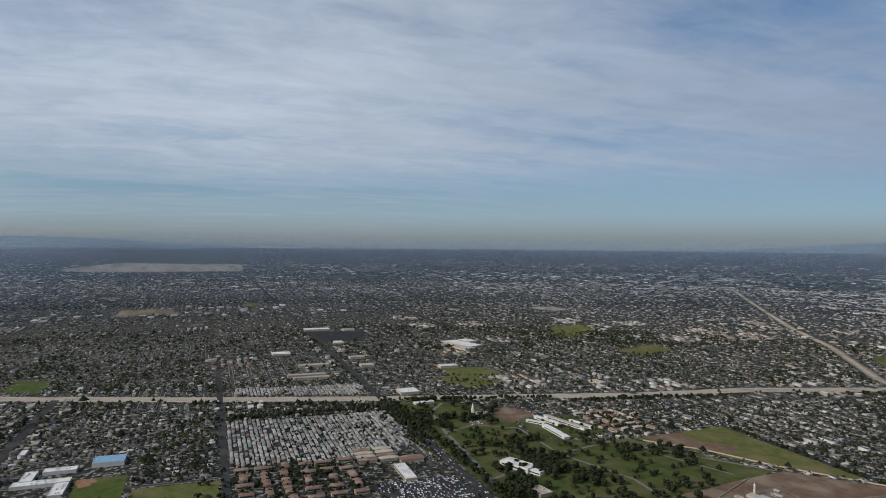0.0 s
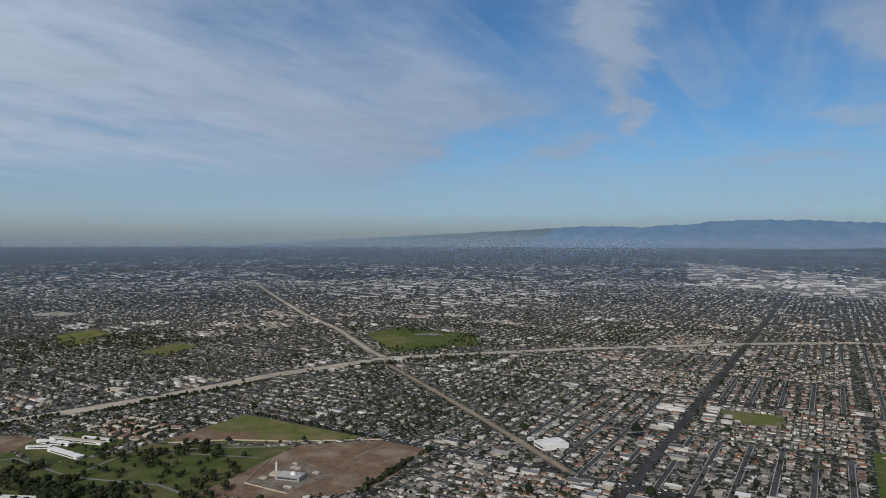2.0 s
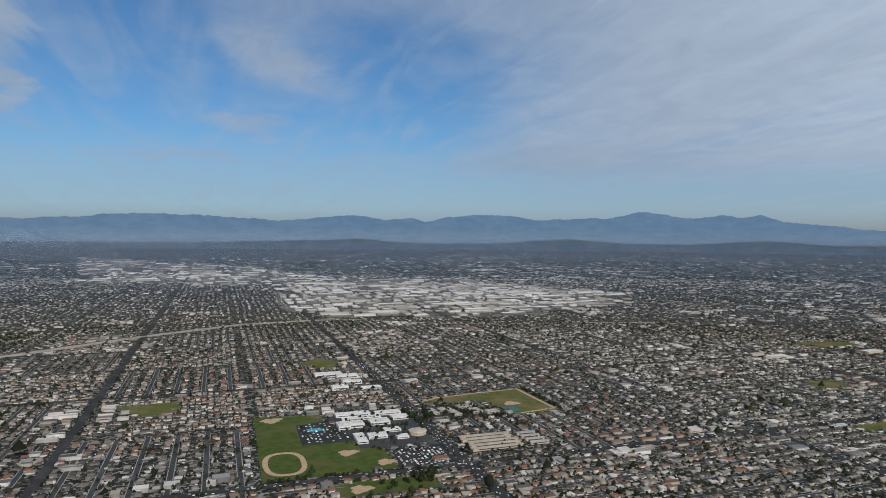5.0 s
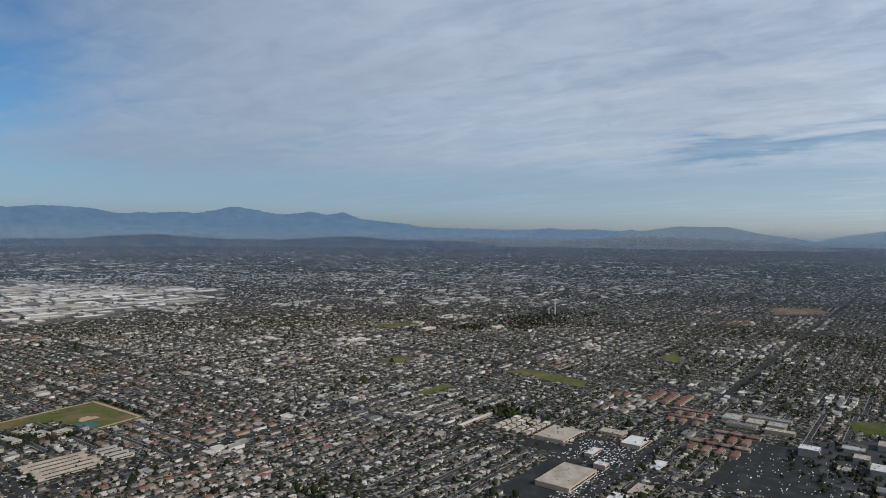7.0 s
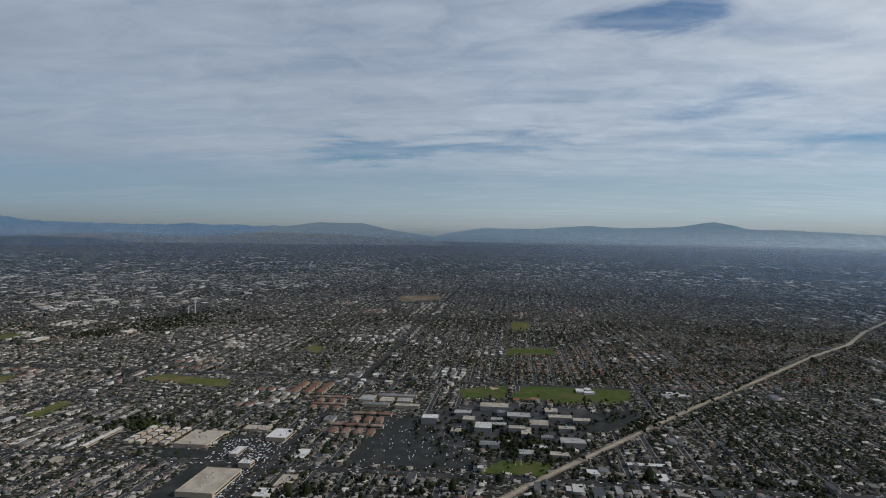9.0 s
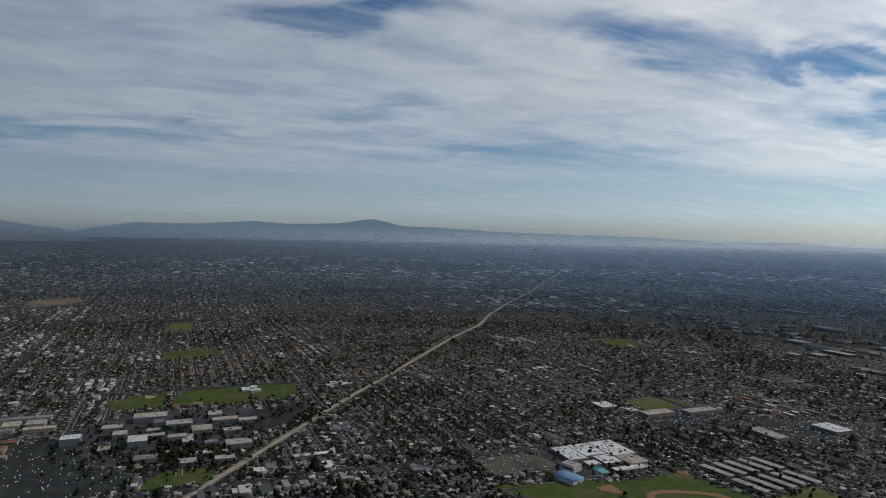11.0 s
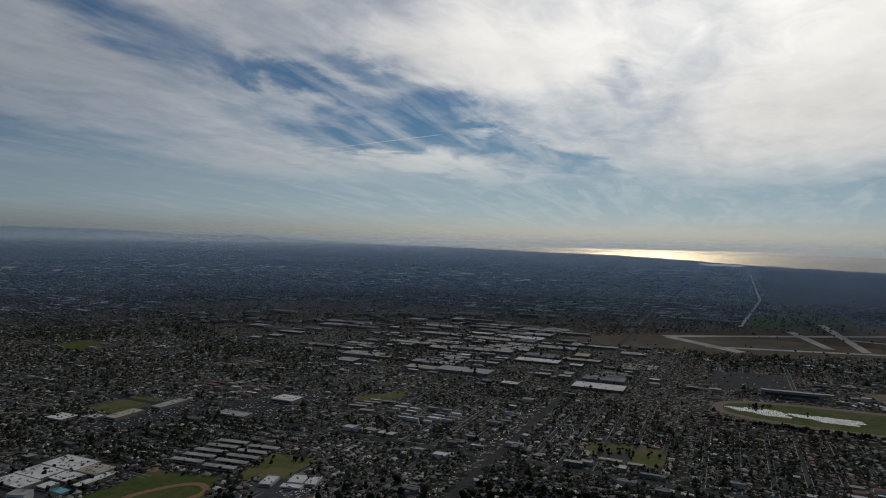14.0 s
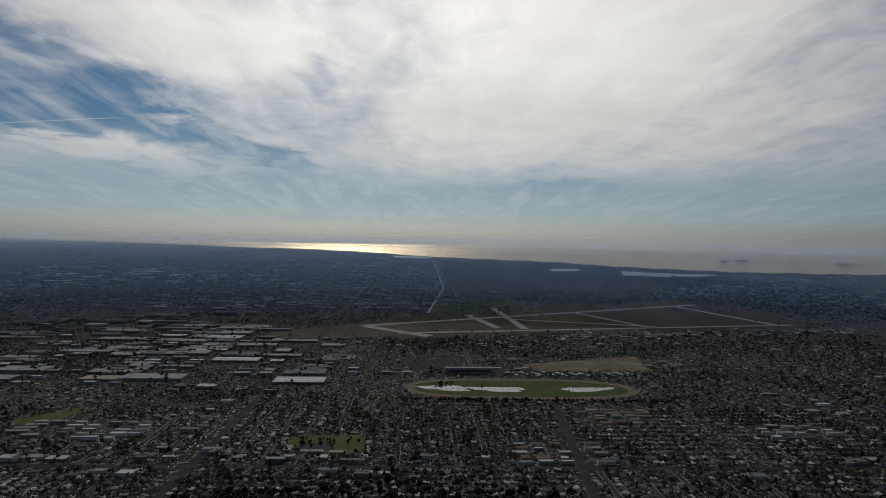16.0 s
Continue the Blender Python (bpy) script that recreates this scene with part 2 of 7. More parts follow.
M_WALL = palette("wall_stucco", ((0.0, (0.34, 0.315, 0.275)), (0.22, (0.46, 0.43, 0.39)), (0.42, (0.22, 0.20, 0.175)), (0.60, (0.30, 0.26, 0.215)), (0.76, (0.56, 0.54, 0.51)), (0.86, (0.15, 0.145, 0.14))), 0.9, grime=0.2)
M_LEAF = palette("foliage", ((0.0, (0.014, 0.019, 0.009)), (0.3, (0.021, 0.026, 0.011)), (0.55, (0.012, 0.016, 0.009)), (0.8, (0.030, 0.033, 0.015)), (0.93, (0.044, 0.038, 0.021))), 0.8, grime=0.0, scale=0.5)
M_BARK = mottled("bark", (0.10, 0.075, 0.05), (0.06, 0.045, 0.035), 2.0)
M_CAR = palette("car_paint", ((0.0, (0.75, 0.75, 0.75)), (0.35, (0.35, 0.36, 0.38)), (0.55, (0.06, 0.06, 0.065)), (0.72, (0.5, 0.5, 0.5)), (0.86, (0.10, 0.13, 0.25)), (0.93, (0.35, 0.05, 0.04))), 0.3, grime=0.0)
M_ASPHALT = mottled("asphalt", (0.035, 0.038, 0.037), (0.026, 0.028, 0.028), 0.6, (0.05, 0.052, 0.05), scale2=0.03)
M_STREET = mottled("street_asphalt", (0.056, 0.058, 0.061), (0.041, 0.042, 0.045), 0.3, (0.076, 0.076, 0.076), rough=0.9, scale2=0.02)
M_CONCRETE = mottled("concrete", (0.361, 0.317, 0.260), (0.299, 0.260, 0.211), 0.12, (0.238, 0.202, 0.163), scale2=0.012)
M_RUNWAY = mottled("runway_concrete", (0.40, 0.38, 0.34), (0.33, 0.31, 0.28), 0.02, (0.26, 0.245, 0.22), scale2=0.006)
M_GRASS = mottled("lawn", (0.066, 0.090, 0.023), (0.044, 0.062, 0.017), 0.05, (0.092, 0.088, 0.036), scale2=0.012)
M_DRYGRASS = mottled("dry_grass", (0.106, 0.106, 0.036), (0.068, 0.082, 0.026), 0.05, (0.145, 0.115, 0.058), scale2=0.012)
M_DIRT = mottled("bare_earth", (0.165, 0.128, 0.090), (0.118, 0.092, 0.064), 0.04, (0.225, 0.185, 0.135), scale2=0.009)
M_HEATH = mottled("airfield_heath", (0.085, 0.066, 0.048), (0.06, 0.05, 0.037), 0.02, (0.11, 0.085, 0.062), scale2=0.004)
M_PALEFIELD = mottled("pale_dry_field", (0.26, 0.235, 0.20), (0.20, 0.18, 0.15), 0.004, (0.16, 0.15, 0.12), scale2=0.012)
M_CEMGRASS = mottled("cemetery_lawn", (0.064, 0.076, 0.024), (0.040, 0.052, 0.017), 0.03, (0.098, 0.086, 0.04), scale2=0.011)
M_REDDIRT = mottled("graded_red_earth", (0.150, 0.098, 0.066), (0.105, 0.070, 0.048), 0.05, (0.20, 0.155, 0.115), scale2=0.013)
M_CLAY = mottled("red_infield_clay", (0.25, 0.145, 0.085), (0.20, 0.115, 0.07), 0.1)
M_SAND = mottled("infield_clay", (0.40, 0.29, 0.19), (0.34, 0.24, 0.15), 0.1)


def water_material(name, colour, rough, wave, scale):
    m, t, p = material(name, rough)
    p.inputs["Specular IOR Level"].default_value = 0.5
    t.put(p.inputs["Base Color"], colour)
    pos = t.n("ShaderNodeNewGeometry").outputs["Position"]
    comb = t.n("ShaderNodeCombineXYZ")
    n1 = t.noise(pos, scale, 5.0)
    n2 = t.noise(t.mapping(pos, loc=(31, 17, 5)), scale, 5.0)
    t.put(comb.inputs[0], t.math("MULTIPLY", t.math("SUBTRACT", n1, 0.5), wave))
    t.put(comb.inputs[1], t.math("MULTIPLY", t.math("SUBTRACT", n2, 0.5), wave))
    comb.inputs[2].default_value = 1.0
    norm = t.n("ShaderNodeVectorMath", operation="NORMALIZE")
    t.put(norm.inputs[0], comb.outputs[0])
    if rough < 0.3:
        t.put(p.inputs["Normal"], norm.outputs[0])
        return m
    # rough water: haze glow put into the pale body colour, under a gold-tinted glitter
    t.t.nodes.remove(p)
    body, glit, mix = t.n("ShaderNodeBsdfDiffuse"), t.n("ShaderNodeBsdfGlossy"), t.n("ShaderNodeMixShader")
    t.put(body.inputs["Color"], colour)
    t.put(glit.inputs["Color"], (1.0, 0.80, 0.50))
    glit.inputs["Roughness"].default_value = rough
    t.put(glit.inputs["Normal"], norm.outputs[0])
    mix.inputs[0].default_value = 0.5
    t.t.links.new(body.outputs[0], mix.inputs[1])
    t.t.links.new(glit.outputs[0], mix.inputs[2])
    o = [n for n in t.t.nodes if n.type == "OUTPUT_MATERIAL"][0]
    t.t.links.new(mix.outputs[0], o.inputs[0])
    return m


# the sea's tan holds the lit haze over far water
M_SEA = water_material("hazy_sea_water", (0.70, 0.62, 0.49), 0.36, 0.3, 0.02)
M_POND = water_material("pond_water", (0.10, 0.11, 0.11), 0.05, 0.04, 0.2)
M_POOL = mottled("pool_water", (0.035, 0.24, 0.28), (0.05, 0.29, 0.33), 0.3, rough=0.1)


def ground_material():
    """Yards, verges and, far off, the whole mix of roofs and crowns of a suburb."""
    m, t, p = material("city_ground", 0.95)
    uv = t.n("ShaderNodeUVMap", uv_map="plan").outputs[0]
    yard = t.mix(t.step(t.noise(uv, 60.0, 5.0, 0.65), 0.4, 0.6), (0.015, 0.018, 0.013), (0.042, 0.040, 0.036))
    yard = t.mix(t.step(t.noise(uv, 9.0, 3.0), 0.5, 0.7), yard, (0.020, 0.026, 0.018))
    cell = t.n("ShaderNodeSeparateColor")
    t.put(cell.inputs[0], t.voronoi(uv, 42.0))
    roofs = t.ramp(cell.outputs[0], ((0.0, (0.022, 0.027, 0.018)), (0.55, (0.06, 0.058, 0.052)), (0.75, (0.13, 0.12, 0.105)), (0.90, (0.25, 0.235, 0.21)), (0.97, (0.55, 0.53, 0.5))), "CONSTANT")
    district = t.noise(uv, 0.9, 5.0, 0.65)
    roofs = t.mix(t.math("MULTIPLY", t.step(district, 0.42, 0.66), 0.75), roofs, (0.028, 0.033, 0.024))
    big = t.n("ShaderNodeSeparateColor")
    t.put(big.inputs[0], t.voronoi(t.mapping(uv, scale=(1.0, 1.6, 1.0)), 9.0))
    sheds = t.step(big.outputs[0], 0.93, 0.94)
    roofs = t.mix(t.math("MULTIPLY", sheds, t.step(t.noise(uv, 0.35, 3.0), 0.42, 0.6)), roofs, (0.55, 0.53, 0.49))
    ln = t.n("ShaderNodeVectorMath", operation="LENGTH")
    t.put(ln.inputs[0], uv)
    pad = t.n("ShaderNodeSeparateColor")
    t.put(pad.inputs[0], t.voronoi(uv, 150.0))
    yard = t.mix(t.step(pad.outputs[1], 0.78, 0.82), yard, (0.20, 0.194, 0.182))
    yard = t.mix(t.step(pad.outputs[2], 0.86, 0.9), yard, (0.10, 0.085, 0.06))
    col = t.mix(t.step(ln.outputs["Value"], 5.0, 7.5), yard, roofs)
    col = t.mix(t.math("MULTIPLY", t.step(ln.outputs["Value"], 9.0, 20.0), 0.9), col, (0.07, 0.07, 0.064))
    t.put(p.inputs["Base Color"], col)
    flat = t.n("ShaderNodeCombineXYZ")
    flat.inputs[2].default_value = 1.0
    t.put(p.inputs["Normal"], flat.outputs[0])
    return m


M_GROUND = ground_material()


# ---------------------------------------------------------------- plan and mesh tools
R1, R2 = 3600.0, 4800.0


def place(P, lift=0.0):
    """Beyond R1 the plain is drawn in towards the rim at R2, so that the whole view to the horizon fits; it also follows the earth's curve."""
    P = np.array(P, dtype=float).reshape(-1, 3)
    D = np.maximum(np.hypot(P[:, 0], P[:, 1]), 1.0)
    z = P[:, 2] - np.where(D > R1, (D - R1) ** 2 / 1.48e7, 0.0)
    s = np.where(D > R1, (R1 + (R2 - R1) * (1 - R1 / D)) / D, 1.0) * (1.0 - np.where(D > R1, lift, lift * 0.2))
    return np.stack([P[:, 0] * s, P[:, 1] * s, H + (z - H) * s], -1)


def mesh_of(name, verts, faces, mats, index=None):
    """verts (n, 3); faces: list of (m, k) index arrays; index: a material number for each array's faces."""
    me = bpy.data.meshes.new(name)
    loops = np.concatenate([f.ravel() for f in faces]).astype(np.int32)
    sizes = np.concatenate([np.full(len(f), f.shape[1], dtype=np.int32) for f in faces])
    starts = np.concatenate([[0], np.cumsum(sizes)[:-1]]).astype(np.int32)
    me.vertices.add(len(verts))
    me.vertices.foreach_set("co", np.asarray(verts, dtype=np.float32).ravel())
    me.loops.add(len(loops))
    me.loops.foreach_set("vertex_index", loops)
    me.polygons.add(len(sizes))
    me.polygons.foreach_set("loop_start", starts)
    for m in mats:
        me.materials.append(m)
    if index is not None:
        me.polygons.foreach_set("material_index", np.concatenate([np.full(len(f), i, dtype=np.int32) for f, i in zip(faces, index)]))
    me.update(calc_edges=True)
    return me


def inside(x, y, poly):
    r = np.zeros(len(x), dtype=bool)
    j = len(poly) - 1
    for i in range(len(poly)):
        (xi, yi), (xj, yj) = poly[i], poly[j]
        if yi != yj:
            r ^= ((yi > y) != (yj > y)) & (x < (xj - xi) * (y - yi) / (yj - yi) + xi)
        j = i
    return r


def near_line(x, y, line, width):
    r = np.zeros(len(x), dtype=bool)
    for (ax, ay), (bx, by) in zip(line, line[1:]):
        dx, dy = bx - ax, by - ay
        k = np.clip(((x - ax) * dx + (y - ay) * dy) / (dx * dx + dy * dy), 0, 1)
        r |= np.hypot(x - ax - k * dx, y - ay - k * dy) < width
    return r


def stuff(name, me, label, category):
    return tagged(new(name, me), label, category, kind="stuff")


def strip_mesh(name, line, width, z, mat, step=60.0, lift=0.0):
    """A band along a line on the ground."""
    pts = []
    for (ax, ay), (bx, by) in zip(line, line[1:]):
        n = max(1, int(math.hypot(bx - ax, by - ay) / step))
        pts += [(ax + (bx - ax) * i / n, ay + (by - ay) * i / n) for i in range(n)]
    pts.append(line[-1])
    P = np.array(pts, dtype=float)
    T = np.gradient(P, axis=0)
    T /= np.linalg.norm(T, axis=1, keepdims=True)
    N = np.stack([-T[:, 1], T[:, 0]], -1) * width / 2
    V = np.concatenate([np.c_[P + N, np.full(len(P), z)], np.c_[P - N, np.full(len(P), z)]])
    n = len(P)
    i = np.arange(n - 1)
    F = np.stack([i + n, i + n + 1, i + 1, i], -1)
    return mesh_of(name, place(V, lift), [F], [mat])


BLOCKED = []   # plan polygons without houses
LINES = []     # plan lines without houses


def patch(name, label, poly, mat, z=0.12, category="ground", block=True, lift=0.0):
    """A piece of ground with a surface of its own."""
    if block:
        BLOCKED.append(poly)
    P = np.array(poly, dtype=float)
    if np.hypot(P[:, 0], P[:, 1]).max() < R1:
        if np.sum(P[:, 0] * np.roll(P[:, 1], -1) - np.roll(P[:, 0], -1) * P[:, 1]) < 0:
            P = P[::-1]
        me = mesh_of(name, np.c_[P, np.full(len(P), z)], [np.arange(len(P))[None]], [mat])
    else:
        lo, hi = P.min(0), P.max(0)
        c = max(30.0, (hi - lo).max() / 60)
        gx, gy = np.meshgrid(np.arange(lo[0], hi[0], c), np.arange(lo[1], hi[1], c))
        gx, gy = gx.ravel(), gy.ravel()
        k = inside(gx + c / 2, gy + c / 2, poly)
        gx, gy = gx[k], gy[k]
        n = len(gx)
        V = np.stack([np.c_[gx, gy], np.c_[gx + c, gy], np.c_[gx + c, gy + c], np.c_[gx, gy + c]], 1).reshape(-1, 2)
        me = mesh_of(name, place(np.c_[V, np.full(len(V), z)], max(lift, 0.0004)), [np.arange(4 * n).reshape(-1, 4)], [mat])
    return tagged(new(name, me), label, category, kind="structure")


def rot2(x, y, a):
    return x * np.cos(a) - y * np.sin(a), x * np.sin(a) + y * np.cos(a)


def house_batch(cx, cy, w, d, hw, hr, a, hip=0.25):
    """Walls and pitched roofs of many houses: vertices and faces (wall quads, roof quads, roof triangles)."""
    n = len(cx)
    sx, sy = np.array([-1, 1, 1, -1]), np.array([-1, -1, 1, 1])
    lx, ly = sx[None] * w[:, None] / 2, sy[None] * d[:, None] / 2
    wx, wy = rot2(lx, ly, a[:, None])
    ex, ey = rot2(lx * 1.06, ly * 1.10, a[:, None])
    rx, ry = rot2(np.stack([-w * (0.5 - hip), w * (0.5 - hip)], 1), np.zeros((n, 2)), a[:, None])
    z0, z1, z2 = np.zeros((n, 4)), np.repeat(hw[:, None], 4, 1), np.repeat((hw + hr)[:, None], 2, 1)
    X = np.concatenate([wx, wx, ex, rx], 1) + cx[:, None]
    Y = np.concatenate([wy, wy, ey, ry], 1) + cy[:, None]
    Z = np.concatenate([z0, z1, z1, z2], 1)
    V = np.stack([X, Y, Z], -1).reshape(-1, 3)
    b = (np.arange(n) * 14)[:, None, None]
    wall = np.array([[0, 1, 5, 4], [1, 2, 6, 5], [2, 3, 7, 6], [3, 0, 4, 7]])[None] + b
    slope = np.array([[8, 9, 13, 12], [10, 11, 12, 13]])[None] + b
    end = np.array([[9, 10, 13], [11, 8, 12]])[None] + b
    return V, [wall.reshape(-1, 4), slope.reshape(-1, 4), end.reshape(-1, 3)]


def winged_batch(cx, cy, w, d, hw, hr, a, hip, side, ww, out):
    """Houses like house_batch's, each with a gabled wing that runs forward from one end of the ridge."""
    V, (wall, slope, end) = house_batch(cx, cy, w, d, hw, hr, a, hip)
    n = len(cx)
    V = V.reshape(n, 14, 3)
    px, front = side * w * (0.5 - hip), -(d / 2 + out)
    lx = np.stack([px, px - ww * 0.56, px + ww * 0.56, px - ww * 0.56, px + ww * 0.56, px - ww / 2, px + ww / 2, px - ww / 2, px + ww / 2, px - ww / 2, px + ww / 2, px - ww / 2, px + ww / 2], 1)
    ly = np.stack([front - 0.4, front - 0.4, front - 0.4, -d * 0.2, -d * 0.2, front, front, front, front, -d * 0.2, -d * 0.2, -d * 0.2, -d * 0.2], 1)
    zero, top = np.zeros(n), hw + hr
    lz = np.stack([top, hw, hw, hw, hw, zero, zero, hw, hw, zero, zero, hw, hw], 1)
    X, Y = rot2(lx, ly, a[:, None])
    V = np.concatenate([V, np.stack([X + cx[:, None], Y + cy[:, None], lz], -1)], 1).reshape(-1, 3)
    b = np.arange(n)[:, None]
    step = b * 13   # thirteen more corners for each house
    grow = lambda F: (F.reshape(n, -1) + step).reshape(F.shape)
    k = b * 27
    inner = k + np.where(side > 0, 13, 12)[:, None]
    one = np.concatenate([inner, k + 17, k + 15, k + 14], 1)
    two = np.concatenate([inner, k + 14, k + 16, k + 18], 1)
    gable = np.concatenate([k + 15, k + 16, k + 14], 1)
    more = (np.array([[19, 20, 22, 21], [23, 19, 21, 25], [20, 24, 26, 22]])[None] + k[:, :, None]).reshape(-1, 4)
    return V, [np.concatenate([grow(wall), more]), np.concatenate([grow(slope), one, two]), np.concatenate([grow(end), gable])]


def box_batch(cx, cy, w, d, h, a):
    """Flat-roofed blocks with a low parapet."""
    n = len(cx)
    sx, sy = np.array([-1, 1, 1, -1]), np.array([-1, -1, 1, 1])
    wx, wy = rot2(sx[None] * w[:, None] / 2, sy[None] * d[:, None] / 2, a[:, None])
    X = np.concatenate([wx, wx, wx], 1) + cx[:, None]
    Y = np.concatenate([wy, wy, wy], 1) + cy[:, None]
    h4 = np.repeat(h[:, None], 4, 1)
    Z = np.concatenate([np.zeros((n, 4)), h4 + 0.8, h4], 1)
    V = np.stack([X, Y, Z], -1).reshape(-1, 3)
    b = (np.arange(n) * 12)[:, None, None]
    wall = np.array([[0, 1, 5, 4], [1, 2, 6, 5], [2, 3, 7, 6], [3, 0, 4, 7]])[None] + b
    top = np.array([[8, 9, 10, 11]])[None] + b
    return V, [wall.reshape(-1, 4), top.reshape(-1, 4)]


def ico():
    bm = bmesh.new()
    bmesh.ops.create_icosphere(bm, subdivisions=1, radius=1.0)
    V = np.array([v.co[:] for v in bm.verts])
    F = np.array([[v.index for v in f.verts] for f in bm.faces])
    bm.free()
    return V, F


ICO_V, ICO_F = ico()
ICO_F = ICO_F[ICO_V[ICO_F][:, :, 2].mean(1) > -0.6]
OCT_V = np.array([(1, 0, 0), (0, 1, 0), (-1, 0, 0), (0, -1, 0), (0, 0, 1.0)])
OCT_F = np.array([(0, 1, 4), (1, 2, 4), (2, 3, 4), (3, 0, 4)])


def crown_batch(rng, x, y, r, h, base, V0, F0):
    """Uneven crowns of many trees."""
    n, k = len(x), len(V0)
    J = V0[None] * (1 + rng.uniform(-0.38, 0.38, (n, k, 1)))
    turn = rng.uniform(0, 6.28, n)[:, None]
    px, py = rot2(J[..., 0], J[..., 1], turn)
    X, Y = px * r[:, None] + x[:, None], py * r[:, None] + y[:, None]
    Z = np.maximum(0.0, (J[..., 2] + 1) / 2 * h[:, None] + base[:, None])
    return np.stack([X, Y, Z], -1).reshape(-1, 3), (F0[None] + (np.arange(n) * k)[:, None, None]).reshape(-1, 3)


# ---------------------------------------------------------------- ground, far hills, sea
def make_ground():
    D = np.concatenate([np.linspace(0.01, R1, 30), R1 / (1 - np.linspace(0.012, 0.962, 110))])
    A = np.linspace(0, 2 * np.pi, 361)
    dd, aa = np.meshgrid(D, A, indexing="ij")
    P = np.stack([dd * np.sin(aa), dd * np.cos(aa), np.zeros_like(dd)], -1).reshape(-1, 3)
    m = len(A)
    i, j = np.meshgrid(np.arange(len(D) - 1), np.arange(m - 1), indexing="ij")
    q = (i * m + j).ravel()
    F = np.stack([q, q + m, q + m + 1, q + 1], -1)[:, ::-1]
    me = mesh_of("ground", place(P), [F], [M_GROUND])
    uv = me.uv_layers.new(name="plan")
    uv.data.foreach_set("uv", (P[F.ravel()][:, :2] / 1000).astype(np.float32).ravel())
    return tagged(new("ground", me), "brown and grey suburban plain reaching a hazy horizon", "ground", kind="structure")


ground = make_ground()


def hazy_glow_material(name, colour, colour2):
    """A plain far backdrop: many kilometres of lit haze put into a glowing colour."""
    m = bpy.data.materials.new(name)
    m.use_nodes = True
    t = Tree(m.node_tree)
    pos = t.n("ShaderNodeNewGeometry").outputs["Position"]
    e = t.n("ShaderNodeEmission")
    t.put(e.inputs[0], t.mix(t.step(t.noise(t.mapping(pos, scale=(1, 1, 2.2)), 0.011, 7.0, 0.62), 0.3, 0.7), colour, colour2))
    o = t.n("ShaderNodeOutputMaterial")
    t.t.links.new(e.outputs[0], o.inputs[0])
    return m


def range_mesh(name, az0, az1, foot, peaks, radius, rough, seed, mat, label):
    """A ridge far off: foot and peak heights in degrees above the level of the eye; peaks (azimuth, height)."""
    n = int((az1 - az0) * 8)
    az = np.linspace(az0, az1, n)
    xs, ys = zip(*peaks)
    top = np.interp(az, xs, ys)
    soft = np.hanning(9)
    top = np.convolve(np.pad(top, 4, mode="edge"), soft / soft.sum(), "valid")
    top += np.array([noise.fractal(Vector((a * 0.55 + seed, seed, 0.0)), 0.9, 2.2, 6) + 0.6 * noise.fractal(Vector((a * 2.3 + seed, 3.0, seed)), 0.6, 2.1, 5) for a in az]) * rough
    fade = np.clip(np.minimum(az - az0, az1 - az) / 3.0, 0, 1)
    top = foot - 0.4 + (top - foot + 0.4) * fade
    rows = 9
    V = []
    for k in range(rows):
        f = k / (rows - 1)
        el = np.radians((foot - 1.2) + (top - foot + 1.2) * f)
        fold = np.array([noise.fractal(Vector((a * 0.8 + seed, f * 2.0, seed)), 0.8, 2.1, 4) for a in az]) * 12 * (1 - f)
        r = radius + 30 * f + fold
        V.append(np.stack([r * np.sin(np.radians(az)), r * np.cos(np.radians(az)), H + r * np.tan(el)], -1))
    V.append(V[-1] * [1.008, 1.008, 1.0] - [0, 0, 60.0])
    rows += 1
    V = np.concatenate(V)
    i, j = np.meshgrid(np.arange(rows - 1), np.arange(n - 1), indexing="ij")
    q = (i * n + j).ravel()
    me = mesh_of(name, V, [np.stack([q, q + n, q + n + 1, q + 1], -1)[:, ::-1]], [mat])
    me.shade_smooth()
    return tagged(new(name, me), label, "mountains", kind="structure")


# haze sits in these glows; southern ranges are brighter to suit the darker exposure
M_FAR = hazy_glow_material("far_mountain", (0.135, 0.245, 0.40), (0.175, 0.29, 0.44))
M_MID = hazy_glow_material("near_hills", (0.048, 0.074, 0.104), (0.092, 0.108, 0.122))
M_FAINT = hazy_glow_material("faint_mountain", (0.20, 0.28, 0.36), (0.215, 0.295, 0.375))
M_FARSE = hazy_glow_material("far_mountain_south_east", (0.19, 0.30, 0.41), (0.225, 0.335, 0.44))
M_COAST = hazy_glow_material("coastal_hills", (0.29, 0.36, 0.40), (0.33, 0.39, 0.42))
M_ISLE = hazy_glow_material("island_in_haze", (0.70, 0.69, 0.63), (0.74, 0.72, 0.66))
M_SMOGHILL = hazy_glow_material("hills_in_smog", (0.155, 0.225, 0.29), (0.175, 0.245, 0.31))
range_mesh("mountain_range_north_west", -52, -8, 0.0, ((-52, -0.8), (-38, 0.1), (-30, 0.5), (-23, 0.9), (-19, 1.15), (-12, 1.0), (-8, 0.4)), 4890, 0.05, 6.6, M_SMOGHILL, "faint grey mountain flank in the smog")
